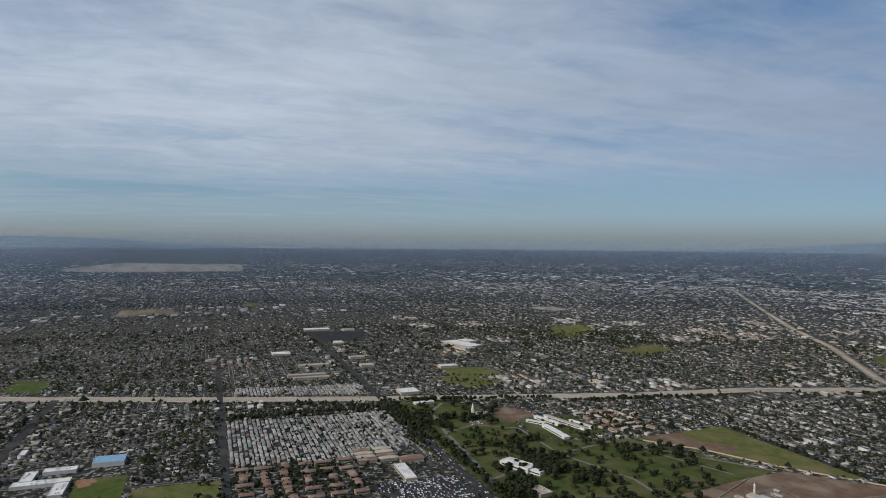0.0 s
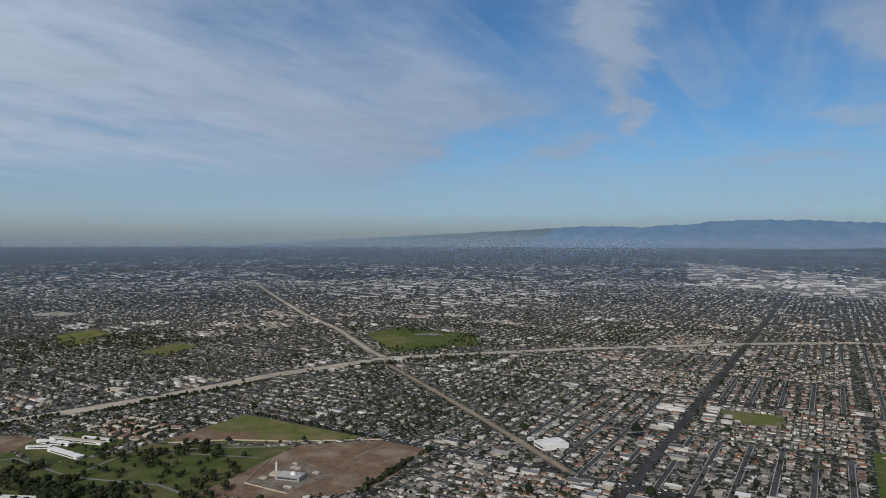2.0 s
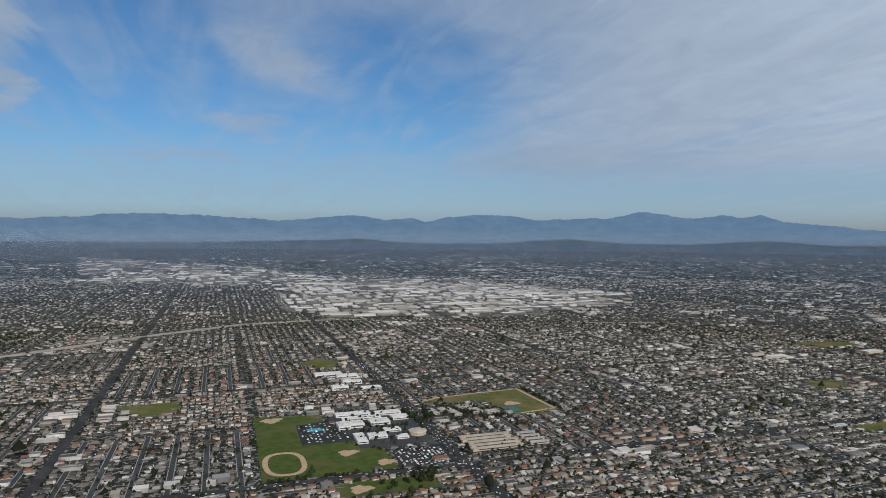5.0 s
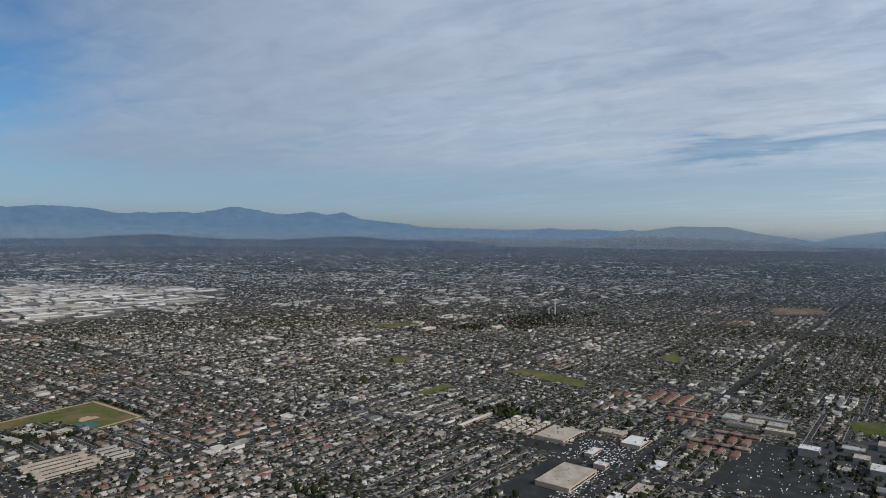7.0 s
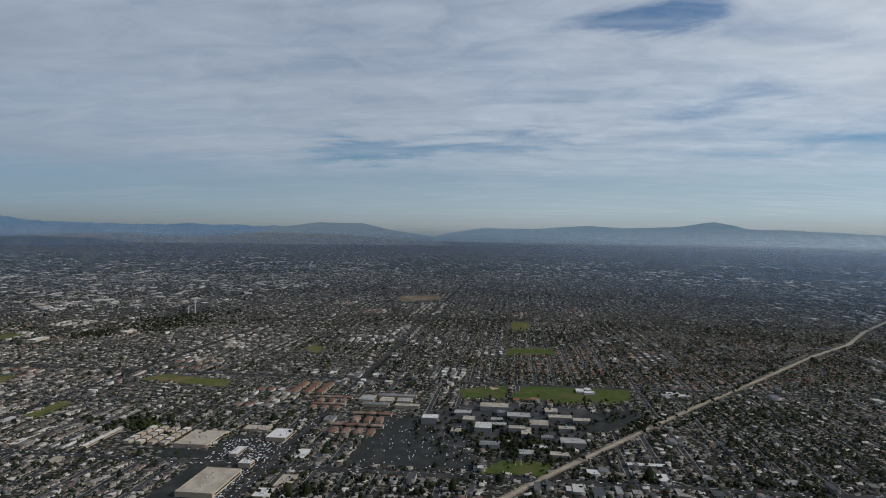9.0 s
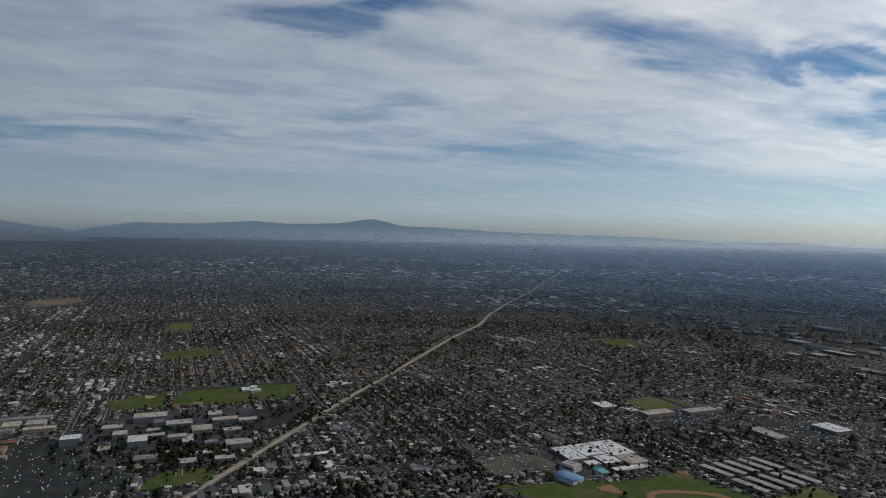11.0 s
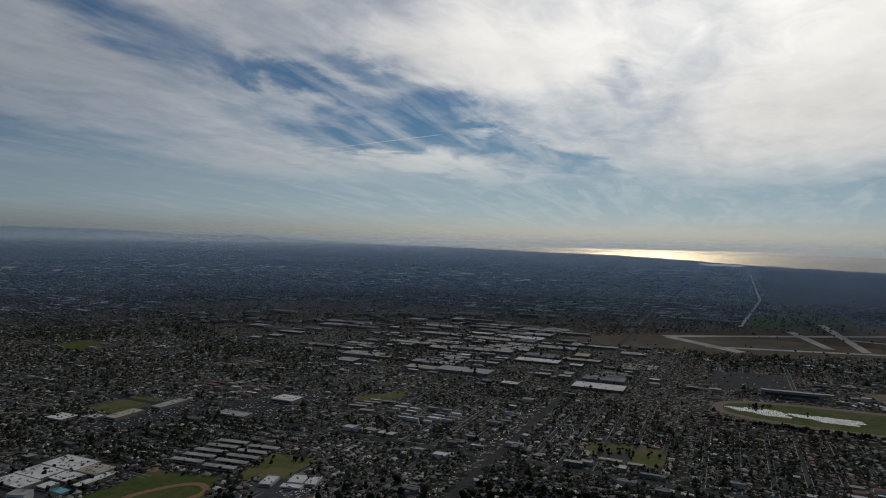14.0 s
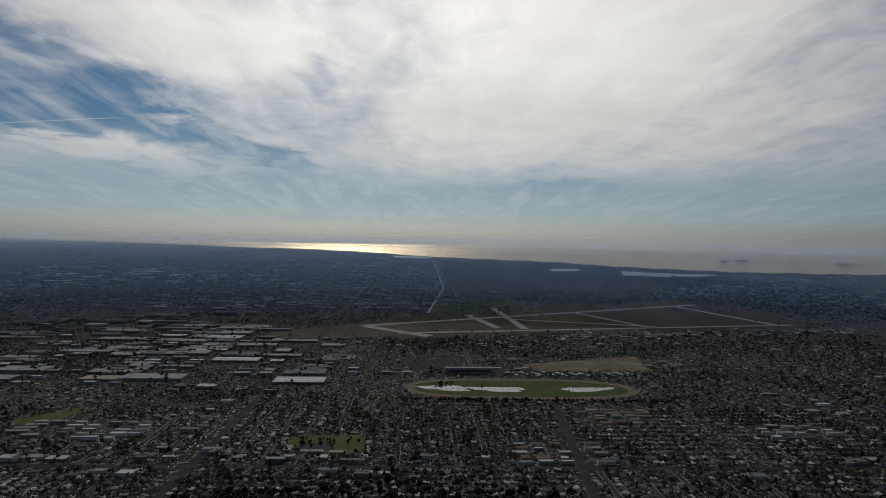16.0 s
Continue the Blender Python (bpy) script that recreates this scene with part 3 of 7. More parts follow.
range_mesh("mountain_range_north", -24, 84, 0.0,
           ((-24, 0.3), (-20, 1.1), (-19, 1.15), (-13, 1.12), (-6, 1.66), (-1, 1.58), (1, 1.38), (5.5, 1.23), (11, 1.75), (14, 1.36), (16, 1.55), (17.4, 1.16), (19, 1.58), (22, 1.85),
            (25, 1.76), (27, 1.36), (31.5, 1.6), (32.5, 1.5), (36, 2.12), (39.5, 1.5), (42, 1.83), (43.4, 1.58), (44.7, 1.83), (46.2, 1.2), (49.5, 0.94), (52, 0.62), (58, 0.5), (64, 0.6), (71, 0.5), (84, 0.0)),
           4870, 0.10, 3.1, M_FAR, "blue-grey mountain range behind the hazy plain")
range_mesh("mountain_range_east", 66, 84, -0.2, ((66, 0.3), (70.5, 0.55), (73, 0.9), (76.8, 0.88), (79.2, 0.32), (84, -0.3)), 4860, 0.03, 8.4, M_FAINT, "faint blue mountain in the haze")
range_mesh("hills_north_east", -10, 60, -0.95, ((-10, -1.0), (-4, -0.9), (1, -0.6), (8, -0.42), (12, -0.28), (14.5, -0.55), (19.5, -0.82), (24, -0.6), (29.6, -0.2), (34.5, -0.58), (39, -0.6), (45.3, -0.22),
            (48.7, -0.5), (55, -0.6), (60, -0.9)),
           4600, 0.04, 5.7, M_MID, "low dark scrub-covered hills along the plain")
M_TANHILL = hazy_glow_material("dry_hills_in_haze", (0.135, 0.165, 0.195), (0.19, 0.20, 0.20))
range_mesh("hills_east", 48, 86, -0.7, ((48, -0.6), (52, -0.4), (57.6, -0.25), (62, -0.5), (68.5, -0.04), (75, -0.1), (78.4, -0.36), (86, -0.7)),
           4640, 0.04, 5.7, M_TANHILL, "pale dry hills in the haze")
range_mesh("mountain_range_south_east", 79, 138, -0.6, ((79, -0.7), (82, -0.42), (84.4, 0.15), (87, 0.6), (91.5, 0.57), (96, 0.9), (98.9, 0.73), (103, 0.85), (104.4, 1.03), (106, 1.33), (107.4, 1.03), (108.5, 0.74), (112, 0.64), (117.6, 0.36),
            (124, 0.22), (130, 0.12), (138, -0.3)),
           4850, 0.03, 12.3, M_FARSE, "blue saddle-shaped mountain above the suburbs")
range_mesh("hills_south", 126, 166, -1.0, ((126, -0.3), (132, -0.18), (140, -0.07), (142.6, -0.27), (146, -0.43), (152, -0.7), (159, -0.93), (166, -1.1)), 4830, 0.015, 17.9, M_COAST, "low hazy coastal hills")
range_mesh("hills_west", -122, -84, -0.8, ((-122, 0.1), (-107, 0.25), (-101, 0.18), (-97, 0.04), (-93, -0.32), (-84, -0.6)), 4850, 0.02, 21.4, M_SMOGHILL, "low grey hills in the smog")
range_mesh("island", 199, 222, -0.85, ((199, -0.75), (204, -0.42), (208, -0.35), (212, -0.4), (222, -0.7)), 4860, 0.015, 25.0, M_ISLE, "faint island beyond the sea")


def make_sea():
    az = np.linspace(146, 236, 380)
    shore = np.interp(az, [146, 152, 160, 165, 170, 175, 180, 184.5, 192, 196, 201, 207, 213, 236],
                      [90000, 52000, 34000, 27600, 25300, 21000, 16900, 15400, 13900, 12600, 11800, 11400, 12000, 15000])
    shore = shore * (1 + 0.012 * np.sin(az * 2.1) + 0.008 * np.sin(az * 5.3))
    V = []
    rows = 40
    for k in range(rows):
        f = k / (rows - 1)
        D = 1.0 / ((1 - f) / shore + f / 95000.0)
        a = np.radians(az)
        V.append(np.stack([D * np.sin(a), D * np.cos(a), np.full_like(a, 2.0)], -1))
    n = len(az)
    i, j = np.meshgrid(np.arange(rows - 1), np.arange(n - 1), indexing="ij")
    q = (i * n + j).ravel()
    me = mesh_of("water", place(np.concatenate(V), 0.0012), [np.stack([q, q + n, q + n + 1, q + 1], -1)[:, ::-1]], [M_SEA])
    return tagged(new("water", me), "ocean with golden sun glitter behind the coast", "sea", kind="structure")


make_sea()


def haze_veil(D, after, thick, top, tint):
    """A tinted see-through shell standing for haze; it passes light and scatters a little."""
    m = bpy.data.materials.new("smog")
    m.use_nodes = True
    t = Tree(m.node_tree)
    pos = t.n("ShaderNodeSeparateXYZ")
    t.put(pos.inputs[0], t.n("ShaderNodeNewGeometry").outputs["Position"])
    r = R1 + (R2 - R1) * (1 - R1 / D) if D > R1 else D
    z0, z1 = H - (H + max(0.0, D - R1) ** 2 / 1.48e7) * r / D, H + r * math.tan(radians(top))
    r2 = R1 + (R2 - R1) * (1 - R1 / after)
    foot = H - (H + (after - R1) ** 2 / 1.48e7) * r2 / after
    foot = H + (foot - H) * r / r2
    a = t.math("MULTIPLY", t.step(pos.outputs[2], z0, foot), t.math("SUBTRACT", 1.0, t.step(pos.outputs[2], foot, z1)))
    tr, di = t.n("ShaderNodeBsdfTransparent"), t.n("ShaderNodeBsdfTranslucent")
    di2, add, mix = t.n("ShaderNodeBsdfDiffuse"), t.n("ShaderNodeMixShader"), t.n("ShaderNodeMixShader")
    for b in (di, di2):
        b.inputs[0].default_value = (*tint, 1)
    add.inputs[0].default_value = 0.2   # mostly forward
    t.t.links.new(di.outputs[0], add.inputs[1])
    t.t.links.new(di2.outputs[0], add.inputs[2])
    sunward = t.math("ADD", 1.0, t.math("MULTIPLY", t.step(pos.outputs[1], 1500.0, -3000.0), 0.25))   # thicker to the south, to brighten the haze on the sun's side
    t.put(mix.inputs[0], t.math("MULTIPLY", t.math("MULTIPLY", a, thick), sunward, clamp=True))
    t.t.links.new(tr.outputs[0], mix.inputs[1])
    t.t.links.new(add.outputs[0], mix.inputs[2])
    o = t.n("ShaderNodeOutputMaterial")
    t.t.links.new(mix.outputs[0], o.inputs[0])
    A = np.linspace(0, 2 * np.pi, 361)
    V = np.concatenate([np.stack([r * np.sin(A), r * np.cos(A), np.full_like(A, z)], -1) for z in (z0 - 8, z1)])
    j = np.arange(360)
    me = mesh_of("haze_shell", V, [np.stack([j, j + 361, j + 362, j + 1], -1)], [m])
    return tagged(new("haze_shell", me), "thin blue-grey shell standing for haze over the plain", "haze", kind="structure")


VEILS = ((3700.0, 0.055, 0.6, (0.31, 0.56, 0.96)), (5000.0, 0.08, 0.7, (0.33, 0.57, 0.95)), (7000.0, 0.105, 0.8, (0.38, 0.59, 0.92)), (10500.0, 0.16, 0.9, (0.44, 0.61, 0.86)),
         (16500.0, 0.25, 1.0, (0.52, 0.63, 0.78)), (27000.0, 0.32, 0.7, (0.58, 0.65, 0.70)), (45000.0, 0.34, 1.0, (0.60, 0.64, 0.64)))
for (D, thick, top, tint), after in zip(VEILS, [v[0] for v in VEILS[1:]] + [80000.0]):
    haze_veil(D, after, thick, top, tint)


# ---------------------------------------------------------------- channels, roads, open ground
def channel(label, line, width, bank=None, bed=None):
    """A concrete flood channel: two banks and a lower bed."""
    LINES.append((line, width / 2 + 14))
    ob = tagged(new("flood_channel"), label, "channel", kind="structure")
    for name, w, z, mat in (("bank", width, 0.25, bank or M_CONCRETE), ("bed", width * 0.45, 0.4, bed or M_BED)):
        o = new(name, strip_mesh(name, line, w, z, mat, 40.0, 0.0004))
        o.parent = ob
    return ob


M_BED = mottled("channel_bed", (0.36, 0.315, 0.25), (0.29, 0.25, 0.20), 0.05, (0.22, 0.185, 0.145), scale2=0.01)
M_CREEK = mottled("silty_creek_bed", (0.25, 0.205, 0.15), (0.19, 0.155, 0.115), 0.05, (0.13, 0.11, 0.085), scale2=0.012)
channel("pale concrete flood channel crossing the suburbs", [(-2900, -2500), (-2240, -574), (-2058, -30), (-1916, 463), (-1780, 1000), (-1715, 1260), (-1665, 1640), (-1516, 2128), (-983, 2699), (-327, 3276), (86, 3560), (620, 3680)], 58)
channel("narrow pale concrete flood channel between houses", [(620, 3680), (1185, 3300), (2300, 3050)], 20)
channel("pale concrete creek channel running to the hills", [(-1516, 2128), (-1644, 2206), (-2236, 2691), (-2823, 3091), (-3759, 3813), (-5200, 4950)], 38, M_CREEK)
channel("dirt-lined creek channel between house rows", [(-1500, 2100), (-1469, 2047), (-1134, 1799), (-848, 1583), (-648, 1428), (-505, 1312), (-440, 1262)], 20, M_DIRT, M_CREEK)
channel("pale diagonal concrete creek channel", [(1120, 48), (1319, -88), (1621, -310), (1724, -384), (1894, -512), (2068, -649), (2374, -884), (2770, -1184)], 18, M_CREEK)
channel("narrow far creek channel", [(2770, -1184), (3130, -1495), (3560, -1770), (4116, -2186), (4832, -2766), (8550, -5510), (12000, -8100)], 18)

AX = (-5130, -4330, -3530, -2740, -1135, -325, 490, 1265, 2070, 2875, 3680, 4480, 5290)
AY = (-5200, -4400, -2860, -2300, -1335, -420, 487, 1257, 2065, 2870, 3670, 4480, 5280)


def road(label, line, width, mat, z=0.3):
    LINES.append((line, width / 2 + 4))
    return tagged(new("road", strip_mesh("road", line, width, z, mat, 80.0, 0.0005)), label, "road", kind="structure")


M_ARTERY = mottled("artery_asphalt", (0.042, 0.042, 0.043), (0.032, 0.032, 0.033), 0.2, (0.06, 0.059, 0.057), rough=0.9, scale2=0.02)
for x in AX:
    lo, hi = -7000, 7500
    if x == -1135:
        lo, hi = -3000, 480
    if x == -325:
        lo, hi = -2230, 7500
    if x in (-2740, -325):
        lo = -1880
    line = [(x, lo), (x, hi)]
    if x == 490:
        line = [(455, -7000), (455, -900), (490, 200), (490, 7500)]
    if x == -325:
        line = [(-395, -1880), (-330, -1200), (-325, -300), (-325, 7500)]
    road("dark asphalt avenue between house blocks", line, 21, M_ARTERY)
for y in AY:
    if y == -420:
        road("dark asphalt avenue between house blocks", [(-2200, y), (1000, y)], 22, M_ARTERY, 0.36)
    elif y == -4400:
        road("dark asphalt avenue between house blocks", [(500, y), (7000, y)], 24, M_ARTERY, 0.36)
    else:
        road("dark asphalt avenue between house blocks", [(-7000, y), (7000, y)], 21, M_ARTERY, 0.36)
road("asphalt side road past the mobile home park", [(-2700, 32), (-1000, 32)], 16, M_ARTERY, 0.42)
road("pale straight coastal road", [(-300, -13300), (-232, -6100), (-60, -4100)], 18, M_RUNWAY)

M_SITE = mottled("graded_gravel", (0.17, 0.15, 0.125), (0.12, 0.10, 0.08), 0.09, (0.10, 0.075, 0.055), scale2=0.03)
M_OLDLOT = mottled("worn_olive_asphalt", (0.105, 0.098, 0.078), (0.08, 0.075, 0.06), 0.06, (0.055, 0.053, 0.045), scale2=0.02)
LOT = "asphalt parking lot with painted bays"
patch("lawn", "cemetery lawn with scattered dark trees", [(-1850, 500), (-1845, 640), (-1703, 774), (-1560, 760), (-1437, 744), (-1379, 789), (-1333, 955), (-1050, 1110), (-990, 903), (-937, 769), (-1020, 560), (-1059, 505)], M_CEMGRASS)
patch("lawn", "dry grass field beside the cemetery", [(-1336, 965), (-1352, 1246), (-925, 1246), (-1048, 1140)], M_DRYGRASS, 0.17)
patch("bare_lot", "brown worn earth in a dry field", [(-1341, 998), (-1338, 1100), (-1271, 1104), (-1196, 1154), (-1165, 1105), (-1274, 1011)], M_REDDIRT, 0.25)
patch("bare_lot", "graded bare red-brown earth lot", [(-1000, 800), (-1030, 1000), (-1042, 1123), (-901, 1250), (-770, 1248), (-740, 1030), (-753, 969), (-868, 850)], M_REDDIRT, 0.22)
patch("bare_lot", "pale gravelled building site", [(-969, 896), (-977, 1038), (-855, 1009), (-867, 898)], M_SITE, 0.3)
patch("bare_lot", "brown earth strip behind the chapel", [(-1720, 712), (-1709, 797), (-1607, 849), (-1549, 746)], M_REDDIRT, 0.26)
patch("park", "green park with a pond beyond the channel", [(-2009, 2640), (-1990, 2930), (-1505, 2900), (-1360, 2600), (-1579, 2240)], M_GRASS)
patch("bare_lot", "tan worn ground in the park", [(-1930, 2560), (-1880, 2690), (-1650, 2560), (-1640, 2340)], M_DRYGRASS, 0.3, block=False)
patch("playing_field", "green school playing field", [(-1440, -240), (-1440, -150), (-1300, -150), (-1300, -240)], M_GRASS)
patch("playing_field", "long strip of dry school lawn", [(-1354, -135), (-1354, 20), (-1260, 20), (-1260, -135)], M_DRYGRASS)
patch("playing_field", "green high school playing fields", [(84, 1740), (250, 1720), (250, 1480), (345, 1480), (345, 1278), (78, 1276)], M_GRASS)
patch("school_yard", "dark asphalt yard round a pool", [(180, 1640), (262, 1655), (300, 1480), (176, 1476)], M_ASPHALT, 0.2)
patch("school_yard", "pale paved school yard", [(262, 1700), (470, 1700), (470, 1400), (296, 1420)], M_STREET, 0.16)
patch("parking_lot", LOT, [(360, 1390), (472, 1390), (472, 1278), (348, 1278)], M_ASPHALT, 0.2)
patch("playing_field", "dry grass school field with a clay infield", [(545, 1775), (600, 1808), (880, 1838), (880, 1585), (750, 1560), (733, 1660), (700, 1725), (620, 1735)], M_DRYGRASS)
patch("school_yard", "paved elementary school yard", [(512, 1700), (640, 1720), (729, 1590), (700, 1560), (512, 1580)], M_STREET, 0.16)
patch("park", "small dry park between houses", [(258, 2393), (353, 2525), (422, 2440), (377, 2295)], M_DRYGRASS)
patch("park", "small dry park between houses", [(-273, 1947), (-108, 1982), (-95, 1858), (-186, 1830)], M_DRYGRASS)
patch("park", "green park beside the road", [(200, 1160), (400, 1160), (400, 1230), (200, 1230)], M_GRASS)
patch("parking_lot", LOT, [(1290, 345), (1642, 320), (1657, 220), (1442, 146), (1372, 67), (1290, 85)], M_ASPHALT, 0.2)
patch("campus", "paved college campus with lawns", [(1700, 238), (1850, 76), (1809, -201), (1552, -168), (1425, 8), (1442, 146), (1657, 220)], M_STREET, 0.16)
patch("playing_field", "bright green college playing field", [(1985, 165), (2055, 15), (1895, 22), (1871, 140)], M_GRASS)
patch("playing_field", "bright green college playing field", [(1897, 14), (2080, -38), (2081, -359), (1890, -327), (1866, -145)], M_GRASS)
patch("lawn", "green lawn at the college corner", [(1290, 64), (1371, 20), (1372, -91), (1290, -60)], M_GRASS, 0.2)
patch("parking_lot", LOT, [(1749, -180), (1845, -312), (1750, -340), (1620, -245), (1574, -163)], M_ASPHALT, 0.2)
patch("park", "dry grass strip between houses", [(1940, 1182), (2032, 1140), (1983, 886), (1894, 864)], M_DRYGRASS)
patch("park", "dry grass field", [(2575, 853), (2692, 830), (2593, 764), (2477, 763)], M_DRYGRASS)
patch("park", "green school field", [(2735, 23), (2772, -165), (2614, -156), (2578, 32)], M_GRASS)
patch("park", "dry grass field", [(3560, 17), (3580, -90), (3278, -69), (3300, 15)], M_DRYGRASS)
patch("bare_lot", "bare reddish earth field", [(4853, 869), (5062, 617), (4730, 494), (4456, 777)], M_DIRT)
patch("park", "tan dry field far off among houses", [(2380, 2260), (2480, 2150), (2700, 2150), (2690, 2240), (2520, 2290)], M_DRYGRASS)
patch("park", "small dry park among houses", [(1780, 1600), (1830, 1540), (1930, 1570), (1920, 1640), (1830, 1650)], M_DRYGRASS)
patch("park", "dry grass strip", [(1520, 1228), (1663, 1226), (1651, 1184), (1493, 1176)], M_DRYGRASS)
patch("park", "small green park among houses", [(1513, 958), (1548, 898), (1498, 839), (1459, 903)], M_GRASS)
patch("parking_lot", LOT, [(1285, 740), (1338, 740), (1338, 640), (1440, 640), (1440, 500), (1285, 500)], M_ASPHALT, 0.15)
patch("parking_lot", LOT, [(1020, 640), (1250, 640), (1250, 505), (1020, 505)], M_ASPHALT, 0.15)
patch("playing_field", "school playing field of worn green grass", [(1100, -560), (1068, -715), (1030, -847), (1040, -960), (892, -985), (822, -839), (900, -640)], M_GRASS)
patch("parking_lot", LOT, [(1245, -587), (1245, -729), (1150, -742), (1122, -589)], M_OLDLOT, 0.2)
patch("school_yard", "pale paved school yard", [(1245, -745), (1248, -940), (1110, -950), (1060, -860), (1090, -730)], M_STREET, 0.2)
patch("park", "dry grass beside a school", [(861, -982), (895, -1142), (786, -1156), (767, -1040)], M_DRYGRASS)
patch("school_yard", "paved yard of a small school", [(830, -985), (770, -1040), (700, -1060), (690, -960), (760, -930)], M_STREET, 0.2)
patch("bare_lot", "tan bare lot behind shops", [(1562, -1200), (1549, -1368), (1448, -1371), (1440, -1208)], M_DRYGRASS)
patch("parking_lot", LOT, [(1430, -1080), (1430, -1400), (1290, -1400), (1290, -1080)], M_ASPHALT, 0.2)
patch("parking_lot", LOT, [(1240, -1360), (1240, -1640), (1060, -1640), (1060, -1360)], M_ASPHALT, 0.2)
patch("park", "small bright green park among houses", [(2542, -1831), (2511, -1992), (2323, -1892), (2341, -1763)], M_GRASS)
patch("airfield", "brown grass airfield", [(728, -3163), (307, -3574), (-536, -4447), (-2053, -5125), (-2400, -4470), (-2200, -3643), (-1518, -3500), (-739, -3275), (-53, -3043), (607, -2990)], M_HEATH)
patch("farmland", "brown open fields behind the town", [(-497, -13361), (-2877, -13389), (-4320, -9734), (-3575, -7593), (-2359, -6166), (-812, -5911), (-254, -6010)], M_HEATH)
patch("golf_course", "green golf course with many trees", [(-100, -4780), (-699, -5081), (-715, -4362), (-443, -3957), (-100, -3922)], M_GRASS)
patch("parking_lot", "pale asphalt parking lot beside a racecourse", [(70, -2330), (44, -2640), (-187, -2640), (-194, -2333)], M_ASPHALT, 0.2)
patch("bare_lot", "tan dry lot behind stables", [(-384, -2447), (-880, -2640), (-850, -2330), (-437, -2320)], M_DIRT)
patch("school_yard", "dry school field among houses", [(298, -1468), (277, -1561), (117, -1564), (119, -1432), (212, -1401)], M_DRYGRASS)
patch("bare_lot", "dry lot beside workshops", [(1006, -1640), (916, -1782), (864, -1766), (920, -1608)], M_DRYGRASS)
patch("bare_lot", "wide tan open field far off", [(-11390, -2225), (-14828, -1736), (-13558, 631), (-10549, 492), (-10544, -1671)], M_PALEFIELD)
patch("park", "dry grass field", [(-4393, -529), (-4803, -545), (-4837, -253), (-4486, -168)], M_DIRT)
patch("park", "green park beside the channel", [(-2336, -592), (-2510, -604), (-2475, -491), (-2355, -475), (-2282, -498)], M_GRASS)
patch("park", "dry green park", [(-2466, 1689), (-2558, 1937), (-2385, 1956), (-2314, 1696)], M_DRYGRASS)
patch("park", "dry green school field", [(-2328, 812), (-2274, 985), (-2111, 979), (-2138, 798)], M_DRYGRASS)
patch("park", "dry green school field", [(-3237, 1775), (-3294, 2026), (-2996, 1946), (-3026, 1692)], M_DRYGRASS)

for k, (line, w) in enumerate((([(297, -3461), (-2060, -4821)], 55), ([(96, -3211), (-2150, -3700)], 38), ([(-497, -4442), (-560, -3400)], 42), ([(-1836, -4720), (-2050, -3690)], 45),
                ([(267, -3440), (-54, -3120)], 60), ([(-560, -3800), (-1300, -3560)], 40), ([(-1000, -4200), (-1250, -3540)], 35), ([(-300, -4000), (-420, -3420)], 45))):
    tagged(new("runway", strip_mesh("runway", line, w, 0.6 + 0.12 * k, M_RUNWAY, 60.0, 0.0008)), "pale concrete airfield runway", "runway", kind="structure")


# ---------------------------------------------------------------- racecourse, running tracks, infields
def oval_points(cx, cy, rx, ry, turn, n=48, power=2.6):
    a = np.linspace(0, 2 * np.pi, n, endpoint=False)
    x = rx * np.sign(np.cos(a)) * np.abs(np.cos(a)) ** (2 / power)
    y = ry * np.sign(np.sin(a)) * np.abs(np.sin(a)) ** (2 / power)
    x, y = rot2(x, y, radians(turn))
    return list(zip((cx + x).tolist(), (cy + y).tolist()))


def oval_track(label, cx, cy, rx, ry, turn, wide, mat, infield, z=0.35):
    ob = tagged(new("oval_track"), label, "track", kind="structure")
    P = np.array(oval_points(cx, cy, rx, ry, turn))
    Q = np.array(oval_points(cx, cy, rx - wide, ry - wide, turn))
    n = len(P)
    i = np.arange(n)
    V = np.c_[np.concatenate([P, Q]), np.full(2 * n, z)]
    o = new("lane", mesh_of("lane", V, [np.stack([i, (i + 1) % n, (i + 1) % n + n, i + n], -1)], [mat]))
    o.parent = ob
    if infield:
        o = new("infield", mesh_of("infield", np.c_[Q, np.full(n, z + 0.05)], [i[None]], [infield]))
        o.parent = ob
    return ob


def disc_patch(name, label, cx, cy, rx, ry, turn, mat, z, seed=0):
    P = np.array(oval_points(0, 0, rx, ry, 0, 40, 2.0))
    k = 1 + 0.18 * np.sin(np.arange(40) * 0.47 + seed) + 0.10 * np.sin(np.arange(40) * 1.1 + seed * 2)
    x, y = rot2(P[:, 0] * k, P[:, 1] * k, radians(turn))
    V = np.c_[x + cx, y + cy, np.full(40, z)]
    return tagged(new(name, mesh_of(name, V, [np.arange(40)[None]], [mat])), label, "water" if mat is M_POND else "ground", kind="structure")


M_TURF = mottled("racecourse_loam", (0.20, 0.15, 0.11), (0.15, 0.115, 0.09), 0.05)
BLOCKED.append(oval_points(-325, -2050, 385, 165, -1))
oval_track("wide earth racecourse round a green infield", -325, -2050, 365, 140, -1, 28, M_TURF, M_GRASS)
disc_patch("pond", "dark blue park pond among trees", -1715, 2770, 70, 40, 20, M_POND, 0.6, 3)
disc_patch("pond", "infield pond mirroring the bright sky", -88, -2046, 80, 34, -12, M_POND, 0.6, 1)
disc_patch("pond", "infield pond mirroring the bright sky", -255, -2036, 88, 32, -6, M_POND, 0.6, 2.2)
disc_patch("pond", "infield pond mirroring the bright sky", -535, -2042, 85, 28, 8, M_POND, 0.6, 4)
oval_track("tan running track on a school field", 128, 1372, 44, 72, 0, 11, M_SAND, None)
oval_track("clay running track on a school field", 915, -870, 80, 46, 62, 14, M_CLAY, None)
